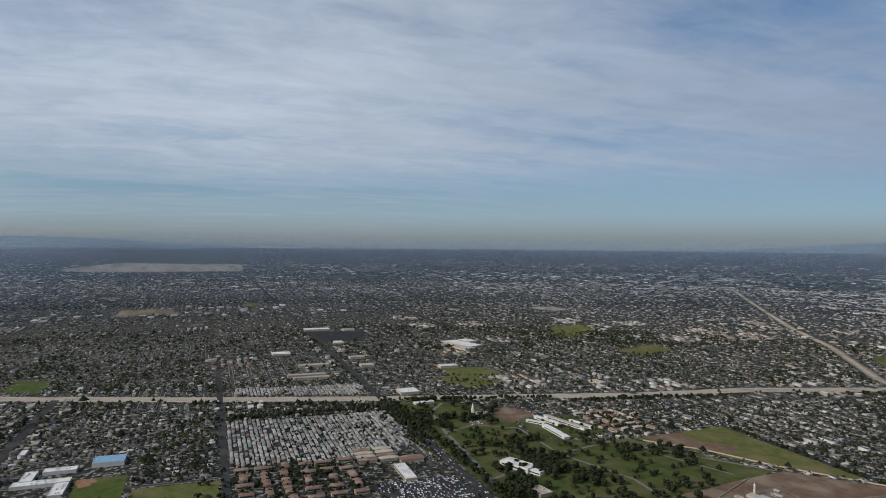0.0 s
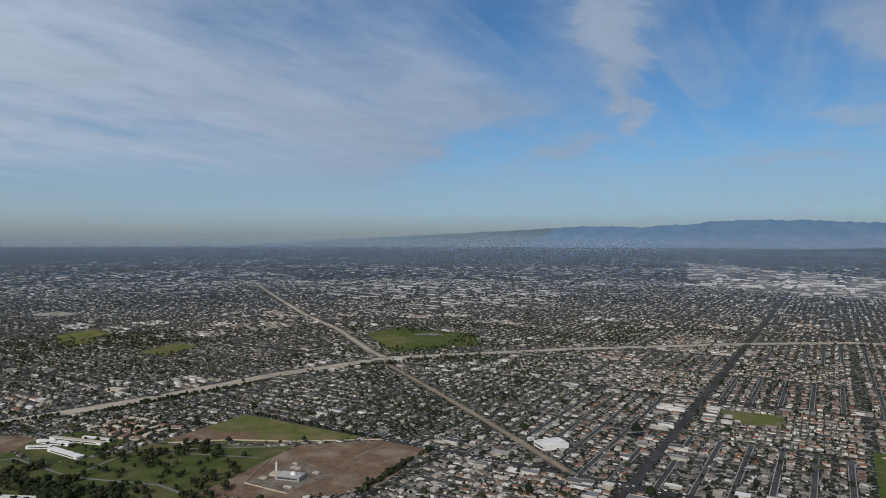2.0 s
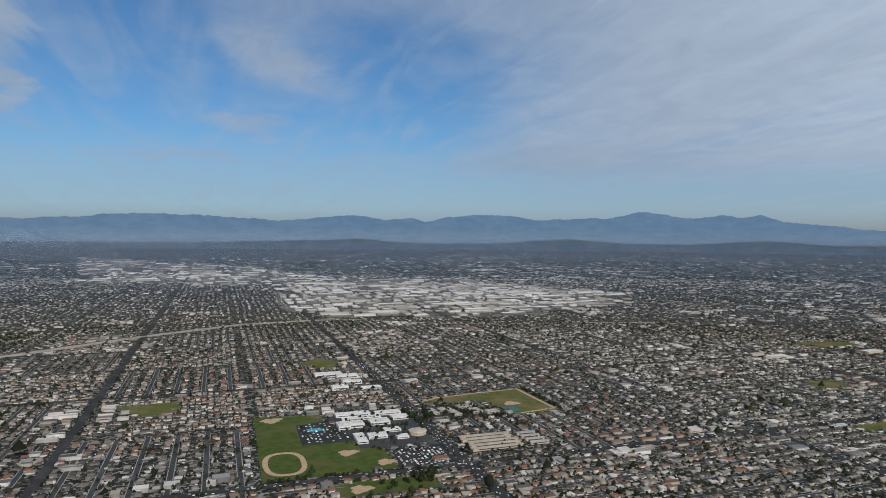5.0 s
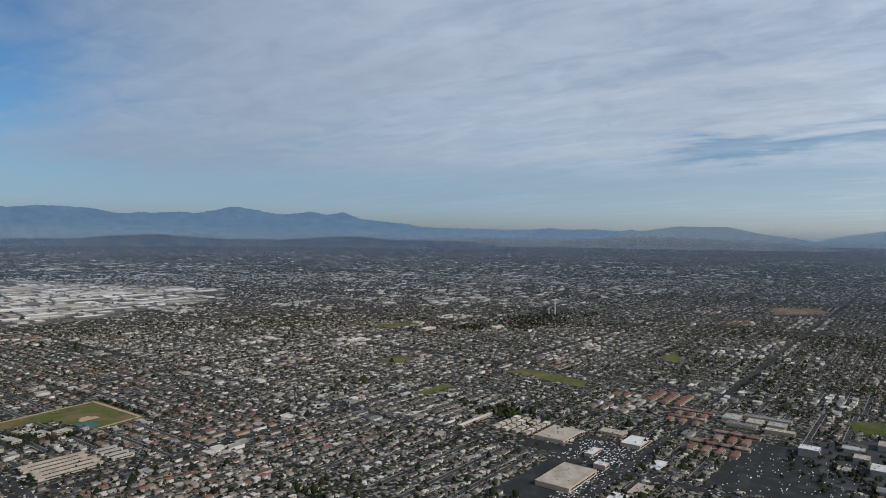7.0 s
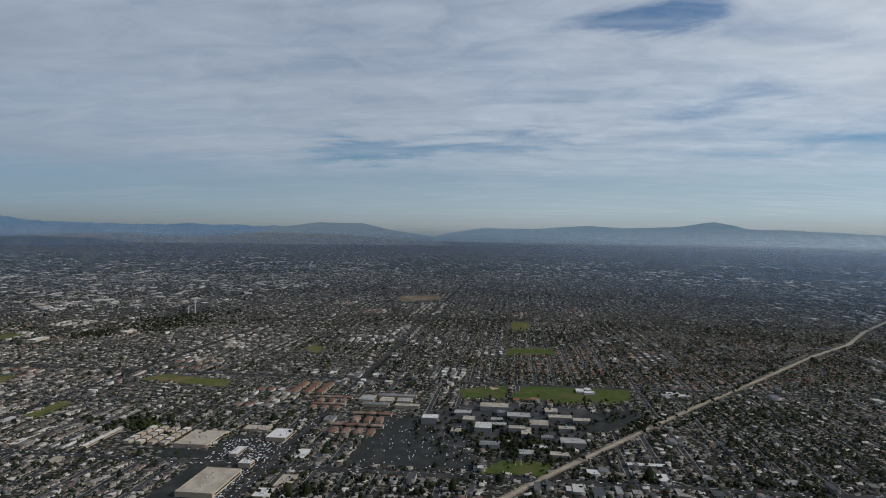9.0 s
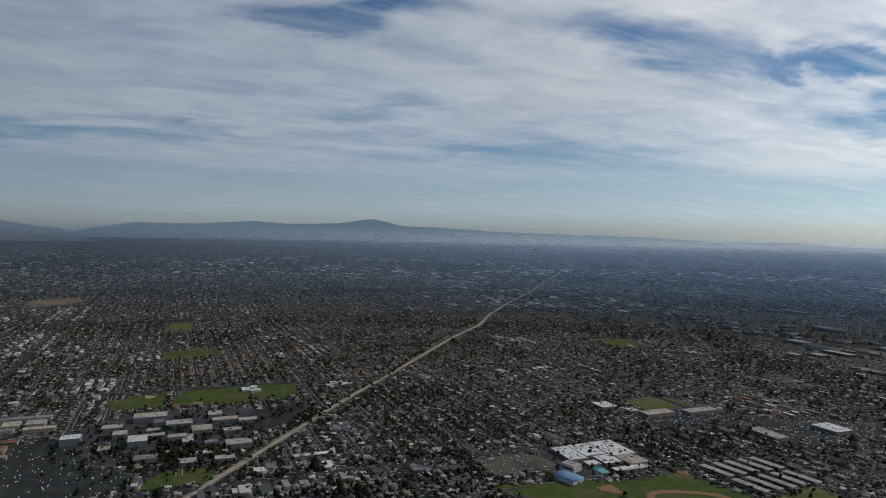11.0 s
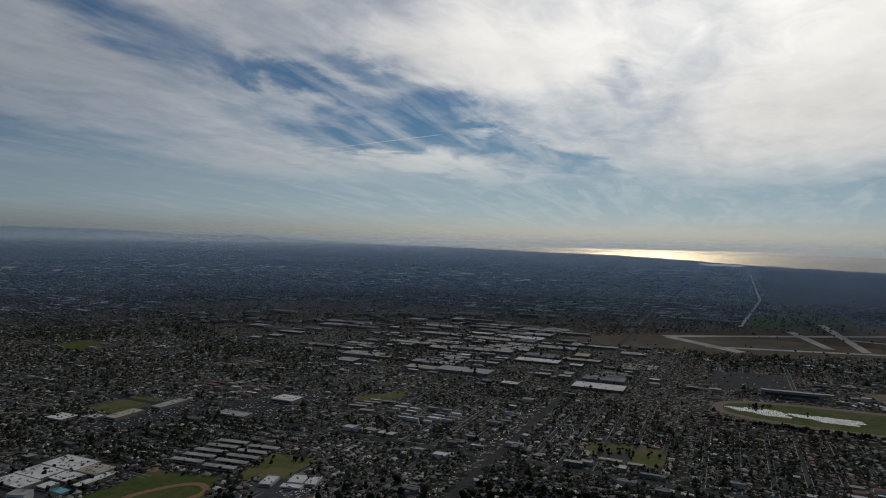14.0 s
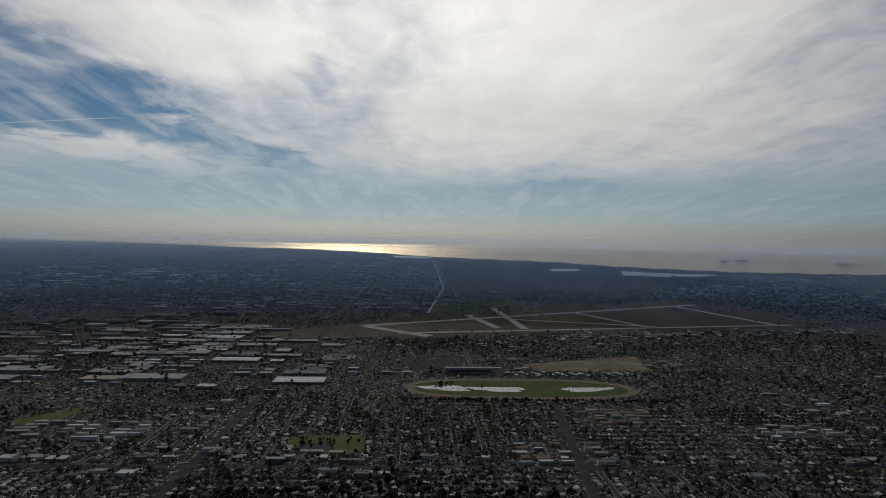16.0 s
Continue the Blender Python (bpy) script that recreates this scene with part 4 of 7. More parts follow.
for cx, cy, r, seed in ((126, 1700, 26, 1), (265, 1400, 22, 2), (330, 1320, 20, 3), (780, 1680, 24, 4), (1010, -760, 22, 5), (1040, -955, 18, 6), (2010, 60, 16, 7), (1905, -60, 14, 8), (250, 1190, 22, 9), (-1420, -225, 24, 3)):
    disc_patch("infield", "tan clay baseball infield", cx, cy, r, r * 0.8, 20, M_SAND if cy > 0 else M_CLAY, 0.5, seed)
for cx, cy, w, d in ((220, 1588, 40, 26), (1100, -806, 36, 20), (1650, -128, 22, 14)):
    tagged(new("swimming_pool", mesh_of("swimming_pool", [(cx - w / 2, cy - d / 2, 0.6), (cx + w / 2, cy - d / 2, 0.6), (cx + w / 2, cy + d / 2, 0.6), (cx - w / 2, cy + d / 2, 0.6)], [np.arange(4)[None]], [M_POOL])),
           "turquoise outdoor school swimming pool", "pool", kind="structure")
M_COURT = mottled("court_paint", (0.06, 0.14, 0.14), (0.05, 0.11, 0.11), 0.2)
patch("sports_court", "blue-green sports courts at a school", [(735, 1600), (775, 1600), (775, 1650), (735, 1650)], M_COURT, 0.3, block=False)


# ---------------------------------------------------------------- single buildings
def part(name, me, parent, label=""):
    o = new(name, me)
    o.parent = parent
    if label:
        tagged(o, label)
    return o


def block_mesh(name, w, d, z0, z1, mat, bevel=0.0):
    bm = bmesh.new()
    bmesh.ops.create_cube(bm, size=1.0)
    for v in bm.verts:
        v.co = Vector((v.co.x * w, v.co.y * d, z0 + (v.co.z + 0.5) * (z1 - z0)))
    if bevel:
        bmesh.ops.bevel(bm, geom=bm.edges[:], offset=bevel, segments=1, affect="EDGES")
    me = bpy.data.meshes.new(name)
    bm.to_mesh(me)
    bm.free()
    me.materials.append(mat)
    return me


def roof_mesh(name, w, d, z, h, mat, hip=0.25):
    V, F = house_batch(*(np.array([v], dtype=float) for v in (0, 0, w, d, z, h, 0)), hip=hip)
    return mesh_of(name, V[8:], [F[1] - 8, F[2] - 8], [mat])


M_WHITEWALL = mottled("white_painted_wall", (0.577, 0.562, 0.530), (0.515, 0.499, 0.468), 0.2)
M_TANWALL = mottled("tan_stucco_wall", (0.390, 0.330, 0.255), (0.345, 0.285, 0.217), 0.2)
M_GREYWALL = mottled("grey_concrete_wall", (0.266, 0.259, 0.245), (0.217, 0.210, 0.203), 0.2)
M_DUSKWALL = mottled("brown_block_wall", (0.17, 0.15, 0.13), (0.13, 0.115, 0.10), 0.2)
M_WHITEROOF = mottled("white_flat_roof", (0.608, 0.600, 0.584), (0.528, 0.520, 0.496), 0.08, (0.416, 0.400, 0.376), scale2=0.03)
M_GREYROOF = mottled("grey_flat_roof", (0.357, 0.348, 0.332), (0.289, 0.281, 0.272), 0.08, (0.221, 0.212, 0.204), scale2=0.03)
M_TANROOF = mottled("tan_flat_roof", (0.410, 0.361, 0.295), (0.344, 0.303, 0.246), 0.08, (0.279, 0.238, 0.189), scale2=0.03)
M_DARKROOF = mottled("dark_flat_roof", (0.17, 0.17, 0.175), (0.12, 0.12, 0.125), 0.08, (0.23, 0.23, 0.23), scale2=0.03)
M_BLUEROOF = mottled("blue_metal_roof", (0.20, 0.34, 0.46), (0.16, 0.28, 0.40), 0.1)
M_REDROOF = mottled("red_tile_roof", (0.204, 0.098, 0.068), (0.153, 0.081, 0.060), 0.3, (0.128, 0.085, 0.068), scale2=0.05)
M_DUSTROOF = mottled("dusty_red_roof", (0.21, 0.125, 0.095), (0.15, 0.095, 0.075), 0.3, (0.28, 0.21, 0.17), scale2=0.04)
M_GLASS = mottled("dark_window_band", (0.03, 0.035, 0.04), (0.05, 0.055, 0.06), 0.3, rough=0.15)
M_METAL = mottled("galvanised_sheet", (0.42, 0.43, 0.44), (0.34, 0.35, 0.36), 0.5, rough=0.45)
UNIT = block_mesh("roof_unit", 3.2, 2.4, 0, 1.8, M_METAL, 0.15)


def flat_building(name, label, category, cx, cy, w, d, h, turn=0.0, roof=None, wall=None, units=3, group="", bands=True):
    """A flat-roofed building with a parapet, window bands and roof units."""
    ob = tagged(new(name), label, category, group)
    ob.matrix_world = pose(cx, cy, 0, 0, 0, turn)
    part("wall", block_mesh("wall", w, d, 0, h, wall or M_TANWALL), ob)
    top = part("roof", block_mesh("roof", w - 0.7, d - 0.7, h + 0.02, h + 0.25, roof or M_WHITEROOF), ob)
    for sx, sy, lw, ld in ((0, d / 2, w + 0.2, 0.4), (0, -d / 2, w + 0.2, 0.4), (w / 2, 0, 0.4, d - 0.4), (-w / 2, 0, 0.4, d - 0.4)):
        p = part("parapet", block_mesh("parapet", lw, ld, h - 0.3, h + 0.9, wall or M_TANWALL), ob)
        p.location = (sx, sy, 0)
    if bands:
        for side in (1, -1):
            p = part("window_band", block_mesh("window_band", w * 0.86, 0.12, h * 0.35, h * 0.68, M_GLASS), ob)
            p.location = (0, side * (d / 2 + 0.08), 0)
    r = random.Random(int(cx * 7 + cy * 13))
    for _ in range(units):
        p = part("roof_unit", UNIT, top)
        p.location = (r.uniform(-0.38, 0.38) * w, r.uniform(-0.36, 0.36) * d, h + 0.25)
    return ob


def pitched_building(name, label, category, cx, cy, w, d, h, rh, turn=0.0, roof=None, wall=None, group=""):
    ob = tagged(new(name), label, category, group)
    ob.matrix_world = pose(cx, cy, 0, 0, 0, turn)
    part("wall", block_mesh("wall", w, d, 0, h, wall or M_TANWALL), ob)
    part("roof", roof_mesh("roof", w, d, h, rh, roof or M_REDROOF, 0.08), ob)
    for side in (1, -1):
        p = part("window_band", block_mesh("window_band", w * 0.8, 0.12, h * 0.35, h * 0.7, M_GLASS), ob)
        p.location = (0, side * (d / 2 + 0.08), 0)
    return ob


# high school north of the eye
for x, y, w, d, h in ((330, 1690, 90, 26, 6), (420, 1680, 70, 24, 6), (345, 1650, 100, 18, 5), (440, 1630, 44, 30, 6), (380, 1600, 50, 34, 8), (320, 1590, 36, 30, 9), (288, 1590, 28, 44, 8),
                      (308, 1480, 24, 62, 7), (350, 1492, 44, 30, 6), (395, 1530, 40, 24, 5), (405, 1470, 28, 20, 5)):
    flat_building("school_building", "white flat-roofed school building beside its playing fields", "school", x, y, w, d, h, 0, M_WHITEROOF, M_WHITEWALL, 4, "high school buildings")
def auditorium(cx, cy, r, h):
    """An eight-sided hall: walls, a low tan roof and an entrance porch."""
    ob = tagged(new("auditorium"), "eight-sided school auditorium with a pale tan roof", "building")
    ob.matrix_world = pose(cx, cy, 0, 0, 0, 22.5)
    for name, r1, r2, z0, z1, mat in (("wall", r, r, 0, h, M_TANWALL), ("eave", r * 1.05, r * 1.05, h, h + 0.9, M_WHITEWALL), ("roof", r * 1.02, r * 0.22, h + 0.9, h + 4.0, M_TANROOF), ("roof_cap", r * 0.22, r * 0.18, h + 4.0, h + 5.2, M_GREYROOF)):
        bm = bmesh.new()
        bmesh.ops.create_cone(bm, segments=8, radius1=r1, radius2=r2, depth=z1 - z0, cap_ends=True, matrix=Matrix.Translation((0, 0, (z0 + z1) / 2)))
        me = bpy.data.meshes.new(name)
        bm.to_mesh(me)
        bm.free()
        me.materials.append(mat)
        part(name, me, ob)
    p = part("porch", block_mesh("porch", 14, 8, 0, 4.5, M_WHITEWALL), ob)
    p.location = (r * 0.9, 0, 0)


auditorium(447, 1487, 21, 8)
tagged(new("track_road", strip_mesh("track_road", [(545, 1772), (600, 1800), (740, 1822), (868, 1836), (872, 1600), (760, 1580)], 9, 0.4, M_SAND, 20)), "pale tan dirt track round a school field", "road", kind="structure")
pitched_building("restaurant", "small building with a red tiled roof at a car park", "building", 442, 1302, 30, 20, 5, 3)
for x, y, w, d in ((535, 1655, 26, 50), (575, 1665, 34, 24), (590, 1625, 22, 46), (635, 1680, 40, 22), (650, 1630, 30, 36), (690, 1610, 36, 22)):
    flat_building("school_building", "grey flat-roofed elementary school wing", "school", x, y, w, d, 5, 8, M_GREYROOF, M_TANWALL, 2, "elementary school wings")
for x, y, w, d in ((345, 2190, 90, 40), (400, 2150, 70, 36), (350, 1995, 50, 36), (440, 1960, 60, 22), (400, 2060, 60, 26)):
    flat_building("office_building", "white low office building beside the avenue", "building", x, y, w, d, 9, 0, M_WHITEROOF, M_WHITEWALL, 4)
for i in range(9):
    pitched_building("apartment_row", "long apartment row with a pale roof", "apartments", 585 + (i % 3) * 4, 1330 + i * 22 if i < 5 else 1335 + (i - 5) * 24, 120 if i < 5 else 46, 11, 6, 2, 0, M_TANROOF, M_TANWALL, "apartment rows") if i < 5 else \
        pitched_building("apartment_row", "short apartment row with a pale roof", "apartments", 690, 1335 + (i - 5) * 24, 46, 11, 6, 2, 0, M_GREYROOF, M_TANWALL, "apartment rows")
BLOCKED.append([(515, 1290), (720, 1290), (720, 1440), (515, 1440)])
flat_building("warehouse", "large white warehouse beside the creek channel", "warehouse", -545, 1408, 46, 64, 11, -38, M_WHITEROOF, M_WHITEWALL, 3)
BLOCKED.append([(-620, 1390), (-530, 1500), (-480, 1430), (-570, 1330)])

# cemetery
patch("garden", "walled lawns between mausoleum rows", [(-1585, 775), (-1575, 930), (-1385, 940), (-1379, 795), (-1440, 750)], M_CEMGRASS, 0.18)
BLOCKED.append([(-1575, 925), (-1585, 1095), (-1380, 1130), (-1375, 945)])
r_gar = random.Random(21)
for i in range(22):
    pitched_building("townhouse", "townhouse with a dusty clay tile roof among trees", "house", -1560 + (i % 5) * 40 + r_gar.uniform(-6, 6), 952 + (i // 5) * 36 + r_gar.uniform(-5, 5), r_gar.uniform(20, 30), r_gar.uniform(10, 14), 6, 2.6,
                     r_gar.choice((0, 90, 20, 110)), r_gar.choice((M_DUSTROOF, M_TANROOF, M_REDROOF)), M_TANWALL, "townhouses behind the cemetery")


def block_wall(label, line, h, mat):
    """A long boundary wall with a capping, as one run of blocks."""
    ob = tagged(new("boundary_wall"), label, "wall", kind="structure")
    for (ax, ay), (bx, by) in zip(line, line[1:]):
        L, a = math.hypot(bx - ax, by - ay), math.degrees(math.atan2(by - ay, bx - ax))
        for name, d, z0, z1 in (("wall_run", 0.4, 0, h), ("capping", 0.7, h, h + 0.25)):
            p = new(name, block_mesh(name, L, d, z0, z1, mat))
            p.parent = ob
            p.matrix_basis = pose((ax + bx) / 2, (ay + by) / 2, 0, 0, 0, a)


block_wall("pale block wall between cemetery and fields", [(-1310, 976), (-1205, 1065), (-1074, 1131), (-905, 1251)], 2.6, M_TANWALL)
block_wall("pale block wall round a building site", [(-1030, 1020), (-969, 890), (-861, 892)], 2.2, M_TANWALL)
for k, (line, w) in enumerate((([(-983, 1045), (-874, 1023), (-755, 965)], 8), ([(-874, 1023), (-883, 1167), (-870, 1240)], 6), ([(-860, 1012), (-817, 1080), (-799, 1182)], 5), ([(-865, 892), (-760, 985)], 6))):
    tagged(new("track_road", strip_mesh("track_road", line, w * 0.7, 0.36 + 0.03 * k, M_DIRT, 20)), "pale dirt track over a bare lot", "road", kind="structure")



def chapel(cx, cy, turn):
    ob = tagged(new("chapel"), "white chapel with a tall pointed steeple on a lawn", "church")
    ob.matrix_world = pose(cx, cy, 0, 0, 0, turn)
    part("nave", block_mesh("nave", 38, 14, 0, 9, M_WHITEWALL), ob)
    part("roof", roof_mesh("roof", 38, 14, 9, 6, M_GREYROOF, 0.02), ob)
    t = part("tower", block_mesh("tower", 8, 8, 0, 20, M_WHITEWALL), ob)
    t.location = (-21, 0, 0)
    bm = bmesh.new()
    bmesh.ops.create_cone(bm, segments=8, radius1=4.6, radius2=0.1, depth=20)
    me = bpy.data.meshes.new("spire")
    bm.to_mesh(me)
    bm.free()
    me.materials.append(M_WHITEWALL)
    s = part("spire", me, ob)
    s.location = (-21, 0, 30)


chapel(-1628, 690, 75)
flat_building("mausoleum", "white columned mausoleum among dark trees", "building", -1235, 610, 74, 32, 10, 25, M_WHITEROOF, M_WHITEWALL, 0)
flat_building("mausoleum", "white wing of a mausoleum", "building", -1195, 640, 30, 40, 8, 25, M_WHITEROOF, M_WHITEWALL, 0)
flat_building("cemetery_office", "low tan office behind trees", "building", -1105, 585, 60, 30, 6, 10, M_TANROOF, M_TANWALL, 2)
for x, y, w, d, turn in ((-1433, 809, 112, 16, 0), (-1500, 874, 148, 13, 14), (-1528, 838, 92, 12, 14), (-1526, 803, 52, 11, 36), (-1470, 905, 80, 11, 14)):
    pitched_building("garden_mausoleum", "long low mausoleum row with a pale roof on a lawn", "building", x, y, w, d, 6.5, 1.6, turn, M_WHITEROOF if w != 148 else M_TANROOF, M_WHITEWALL, "mausoleum rows")
flat_building("service_building", "pale service building behind a row of dark trees", "building", -1815, 590, 20, 60, 5, 10, M_WHITEROOF, M_WHITEWALL, 1)


def domed_hall(cx, cy, turn):
    """A half-built hall with a small dome and a slim tower."""
    ob = tagged(new("domed_hall"), "half-built grey hall with a small white dome and slim tower", "building")
    ob.matrix_world = pose(cx, cy, 0, 0, 0, turn)
    part("hall", block_mesh("hall", 52, 30, 0, 8, M_GREYWALL), ob)
    part("hall_roof", block_mesh("hall_roof", 50, 28, 8.02, 8.4, M_GREYROOF), ob)
    for sy in (-15, 15):
        p = part("window_band", block_mesh("window_band", 44, 0.2, 3, 6, M_GLASS), ob)
        p.location = (0, sy * 1.006, 0)
    wing = part("wing", block_mesh("wing", 26, 18, 0, 5, M_TANWALL), ob)
    wing.location = (-34, 8, 0)
    bm = bmesh.new()
    bmesh.ops.create_uvsphere(bm, u_segments=16, v_segments=8, radius=6.0, matrix=Matrix.Translation((6, 0, 8.4)))
    me = bpy.data.meshes.new("dome")
    bm.to_mesh(me)
    bm.free()
    me.materials.append(M_WHITEWALL)
    part("dome", me, ob)
    bm = bmesh.new()
    for r1, r2, z0, z1 in ((2.0, 1.8, 0, 18), (2.6, 2.6, 18, 19), (1.5, 0.1, 19, 24)):
        bmesh.ops.create_cone(bm, segments=10, radius1=r1, radius2=r2, depth=z1 - z0, cap_ends=True, matrix=Matrix.Translation((-44, 22, (z0 + z1) / 2)))
    me = bpy.data.meshes.new("slim_tower")
    bm.to_mesh(me)
    bm.free()
    me.materials.append(M_WHITEWALL)
    part("slim_tower", me, ob)


domed_hall(-912, 956, 15)
for x, y, w, d in ((-955, 925, 16, 8), (-940, 1000, 22, 7), (-885, 1000, 14, 7), (-958, 1018, 12, 6), (-880, 915, 18, 6)):
    flat_building("site_shed", "low half-built shed on a bare site", "shed", x, y, w, d, 3.0, 10, M_GREYROOF, M_TANWALL, 0)
M_PATH = mottled("pale_drive", (0.17, 0.16, 0.145), (0.13, 0.125, 0.115), 0.2)
for k, (line, w) in enumerate((([(-1080, 512), (-1150, 521), (-1311, 539), (-1522, 552), (-1718, 580), (-1800, 640)], 9), ([(-1189, 530), (-1289, 737), (-1330, 900), (-1050, 1110)], 7), ([(-1289, 737), (-1100, 800), (-960, 790)], 7),
                ([(-1522, 552), (-1560, 640), (-1500, 740), (-1289, 737)], 6), ([(-1330, 900), (-1060, 1010)], 6), ([(-1560, 640), (-1640, 720)], 6))):
    tagged(new("drive", strip_mesh("drive", line, w, 0.3 + 0.03 * k, M_PATH, 20)), "pale winding cemetery drive", "road", kind="structure")
# school and shops in the west
for x, y, w, d in ((-1430, -300, 26, 100), (-1385, -262, 70, 24), (-1470, -330, 60, 22), (-1500, -280, 24, 60)):
    flat_building("school_building", "white flat-roofed school wing round a courtyard", "school", x, y, w, d, 6, 0, M_WHITEROOF, M_WHITEWALL, 5)
flat_building("gymnasium", "sports hall with a blue metal roof", "building", -1530, -195, 46, 60, 9, 0, M_BLUEROOF, M_WHITEWALL, 0)
BLOCKED.append([(-1560, -360), (-1560, -140), (-1340, -140), (-1340, -360)])
flat_building("shop", "long white-roofed shop beside a car park", "shop", -1275, 376, 92, 24, 6, 0, M_WHITEROOF, M_TANWALL, 5)
for i in range(8):
    pitched_building("apartment_row", "short apartment row with a pinkish tan roof", "apartments", -1432 + (i % 4) * 22, 320 + (i // 4) * 46, 15, 38, 6, 2.2, 0, M_DUSTROOF if i % 3 == 0 else M_TANROOF, M_TANWALL, "pinkish apartment rows")
pitched_building("shop", "shop with a dusty red roof beside a car park", "shop", -1352, 412, 24, 50, 6, 2.5, 0, M_DUSTROOF, M_TANWALL)
BLOCKED.append([(-1450, 296), (-1330, 296), (-1330, 446), (-1450, 446)])
patch("parking_lot", LOT, [(-1235, 300), (-1090, 300), (-1090, 470), (-1235, 470)], M_ASPHALT, 0.2)
BLOCKED.append([(-1320, 300), (-1235, 300), (-1235, 470), (-1320, 470)])
for x, y, w, d, turn, roof in ((-2800, 1090, 200, 80, 20, M_WHITEROOF), (-2690, 1060, 90, 60, 20, M_TANROOF), (-2880, 1150, 80, 50, 20, M_WHITEROOF), (-3480, 535, 60, 130, 0, M_WHITEROOF), (-3420, 690, 50, 60, 0, M_GREYROOF),
                               (-3760, -100, 60, 130, -8, M_WHITEROOF), (-4060, 10, 60, 120, -8, M_WHITEROOF), (-4400, 180, 60, 150, 0, M_WHITEROOF), (-4480, 300, 50, 90, 0, M_WHITEROOF), (-3900, 60, 50, 60, 0, M_GREYROOF),
                               (-2767, 280, 60, 74, 0, M_WHITEROOF), (-2475, 370, 30, 110, 0, M_TANROOF), (-2300, 320, 24, 130, 0, M_GREYROOF), (-2250, 330, 20, 120, 0, M_TANROOF), (-1960, 585, 60, 60, 0, M_WHITEROOF),
                               (-1897, 1228, 60, 30, 10, M_TANROOF), (-2315, 847, 40, 70, 0, M_WHITEROOF), (-2600, 560, 34, 60, 0, M_GREYROOF), (-2420, 560, 40, 50, 0, M_TANROOF), (-3000, 560, 60, 46, 0, M_WHITEROOF)):
    flat_building("store", "large pale flat-roofed store in the western suburbs", "shop", x, y, w, d, 8, turn, roof, M_TANWALL, 5, "western stores", False)
    BLOCKED.append([(x - w / 2 - 8, y - d / 2 - 8), (x + w / 2 + 8, y - d / 2 - 8), (x + w / 2 + 8, y + d / 2 + 8), (x - w / 2 - 8, y + d / 2 + 8)])
patch("parking_lot", LOT, [(-3440, 440), (-3390, 770), (-3030, 690), (-3080, 510)], M_ASPHALT, 0.15)
patch("park", "dry grass school field among houses", [(-2130, 720), (-2190, 860), (-2010, 930), (-1960, 800)], M_DRYGRASS, 0.2)
patch("park", "green park with trees among houses", [(-3050, 1640), (-3080, 1830), (-2850, 1800), (-2860, 1640)], M_DRYGRASS, 0.2)
patch("park", "pale lawn beside a road", [(-5150, 240), (-5150, 360), (-4880, 340), (-4900, 250)], M_DRYGRASS, 0.2)
patch("park", "tan dry field far off", [(-4300, 2180), (-4280, 2400), (-4020, 2370), (-4050, 2200)], M_PALEFIELD, 0.2)
r_apt = random.Random(3)
for i in range(30):
    pitched_building("apartment_block", "apartment block with a dusty red roof among trees", "apartments", -1385 + (i // 6) * 46 + r_apt.uniform(-4, 4), 62 + (i % 6) * 42 + r_apt.uniform(-4, 4),
                     r_apt.uniform(24, 34), r_apt.uniform(12, 15), 6, 2.6, r_apt.choice((0, 0, 90)), M_DUSTROOF, M_TANWALL, "dusty red apartment blocks")
BLOCKED.append([(-1415, 40), (-1160, 40), (-1160, 298), (-1400, 298)])
# shops and the college in the east
for x, y, w, d, h, roof in ((1155, 557, 125, 70, 9, M_TANROOF), (1393, 693, 104, 74, 9, M_TANROOF), (1390, 916, 168, 11, 5, M_WHITEROOF), (1452, 530, 70, 46, 8, M_WHITEROOF), (1258, 530, 22, 26, 9, M_WHITEROOF), (1330, 440, 60, 30, 6, M_WHITEROOF),
                            (1180, 420, 60, 30, 6, M_TANROOF), (1120, 440, 40, 30, 6, M_WHITEROOF), (1330, 580, 50, 18, 6, M_WHITEROOF), (1490, 600, 34, 60, 7, M_TANROOF), (1750, 285, 24, 66, 7, M_TANROOF), (1756, 372, 26, 70, 6, M_DARKROOF), (1800, 300, 40, 40, 8, M_GREYROOF), (1806, 352, 46, 36, 6, M_TANROOF), (1850, 330, 26, 110, 8, M_DARKROOF), (1812, 408, 56, 40, 7, M_GREYROOF)):
    flat_building("shop", "flat-roofed shop beside a wide car park", "shop", x, y, w, d, h, 0, roof, M_TANWALL, 6)
for x, y, w, d, h, roof in ((1618, 205, 36, 40, 16, M_WHITEROOF), (1570, 70, 50, 40, 14, M_WHITEROOF), (1768, 50, 46, 76, 12, M_TANROOF), (1690, -15, 40, 60, 10, M_GREYROOF), (1556, -32, 60, 24, 9, M_TANROOF),
                            (1618, -64, 46, 46, 12, M_TANROOF), (1690, -120, 30, 60, 10, M_TANROOF), (1672, -172, 28, 44, 9, M_TANROOF), (1600, -130, 26, 40, 8, M_TANROOF), (1640, 110, 36, 30, 10, M_TANROOF),
                            (1700, 130, 34, 44, 9, M_GREYROOF), (1540, 130, 30, 30, 8, M_TANROOF), (1750, -100, 40, 34, 9, M_TANROOF)):
    flat_building("college_building", "pale flat-roofed college building on a paved campus", "college", x, y, w, d, h, 0, roof, M_GREYWALL, 4, "college buildings")
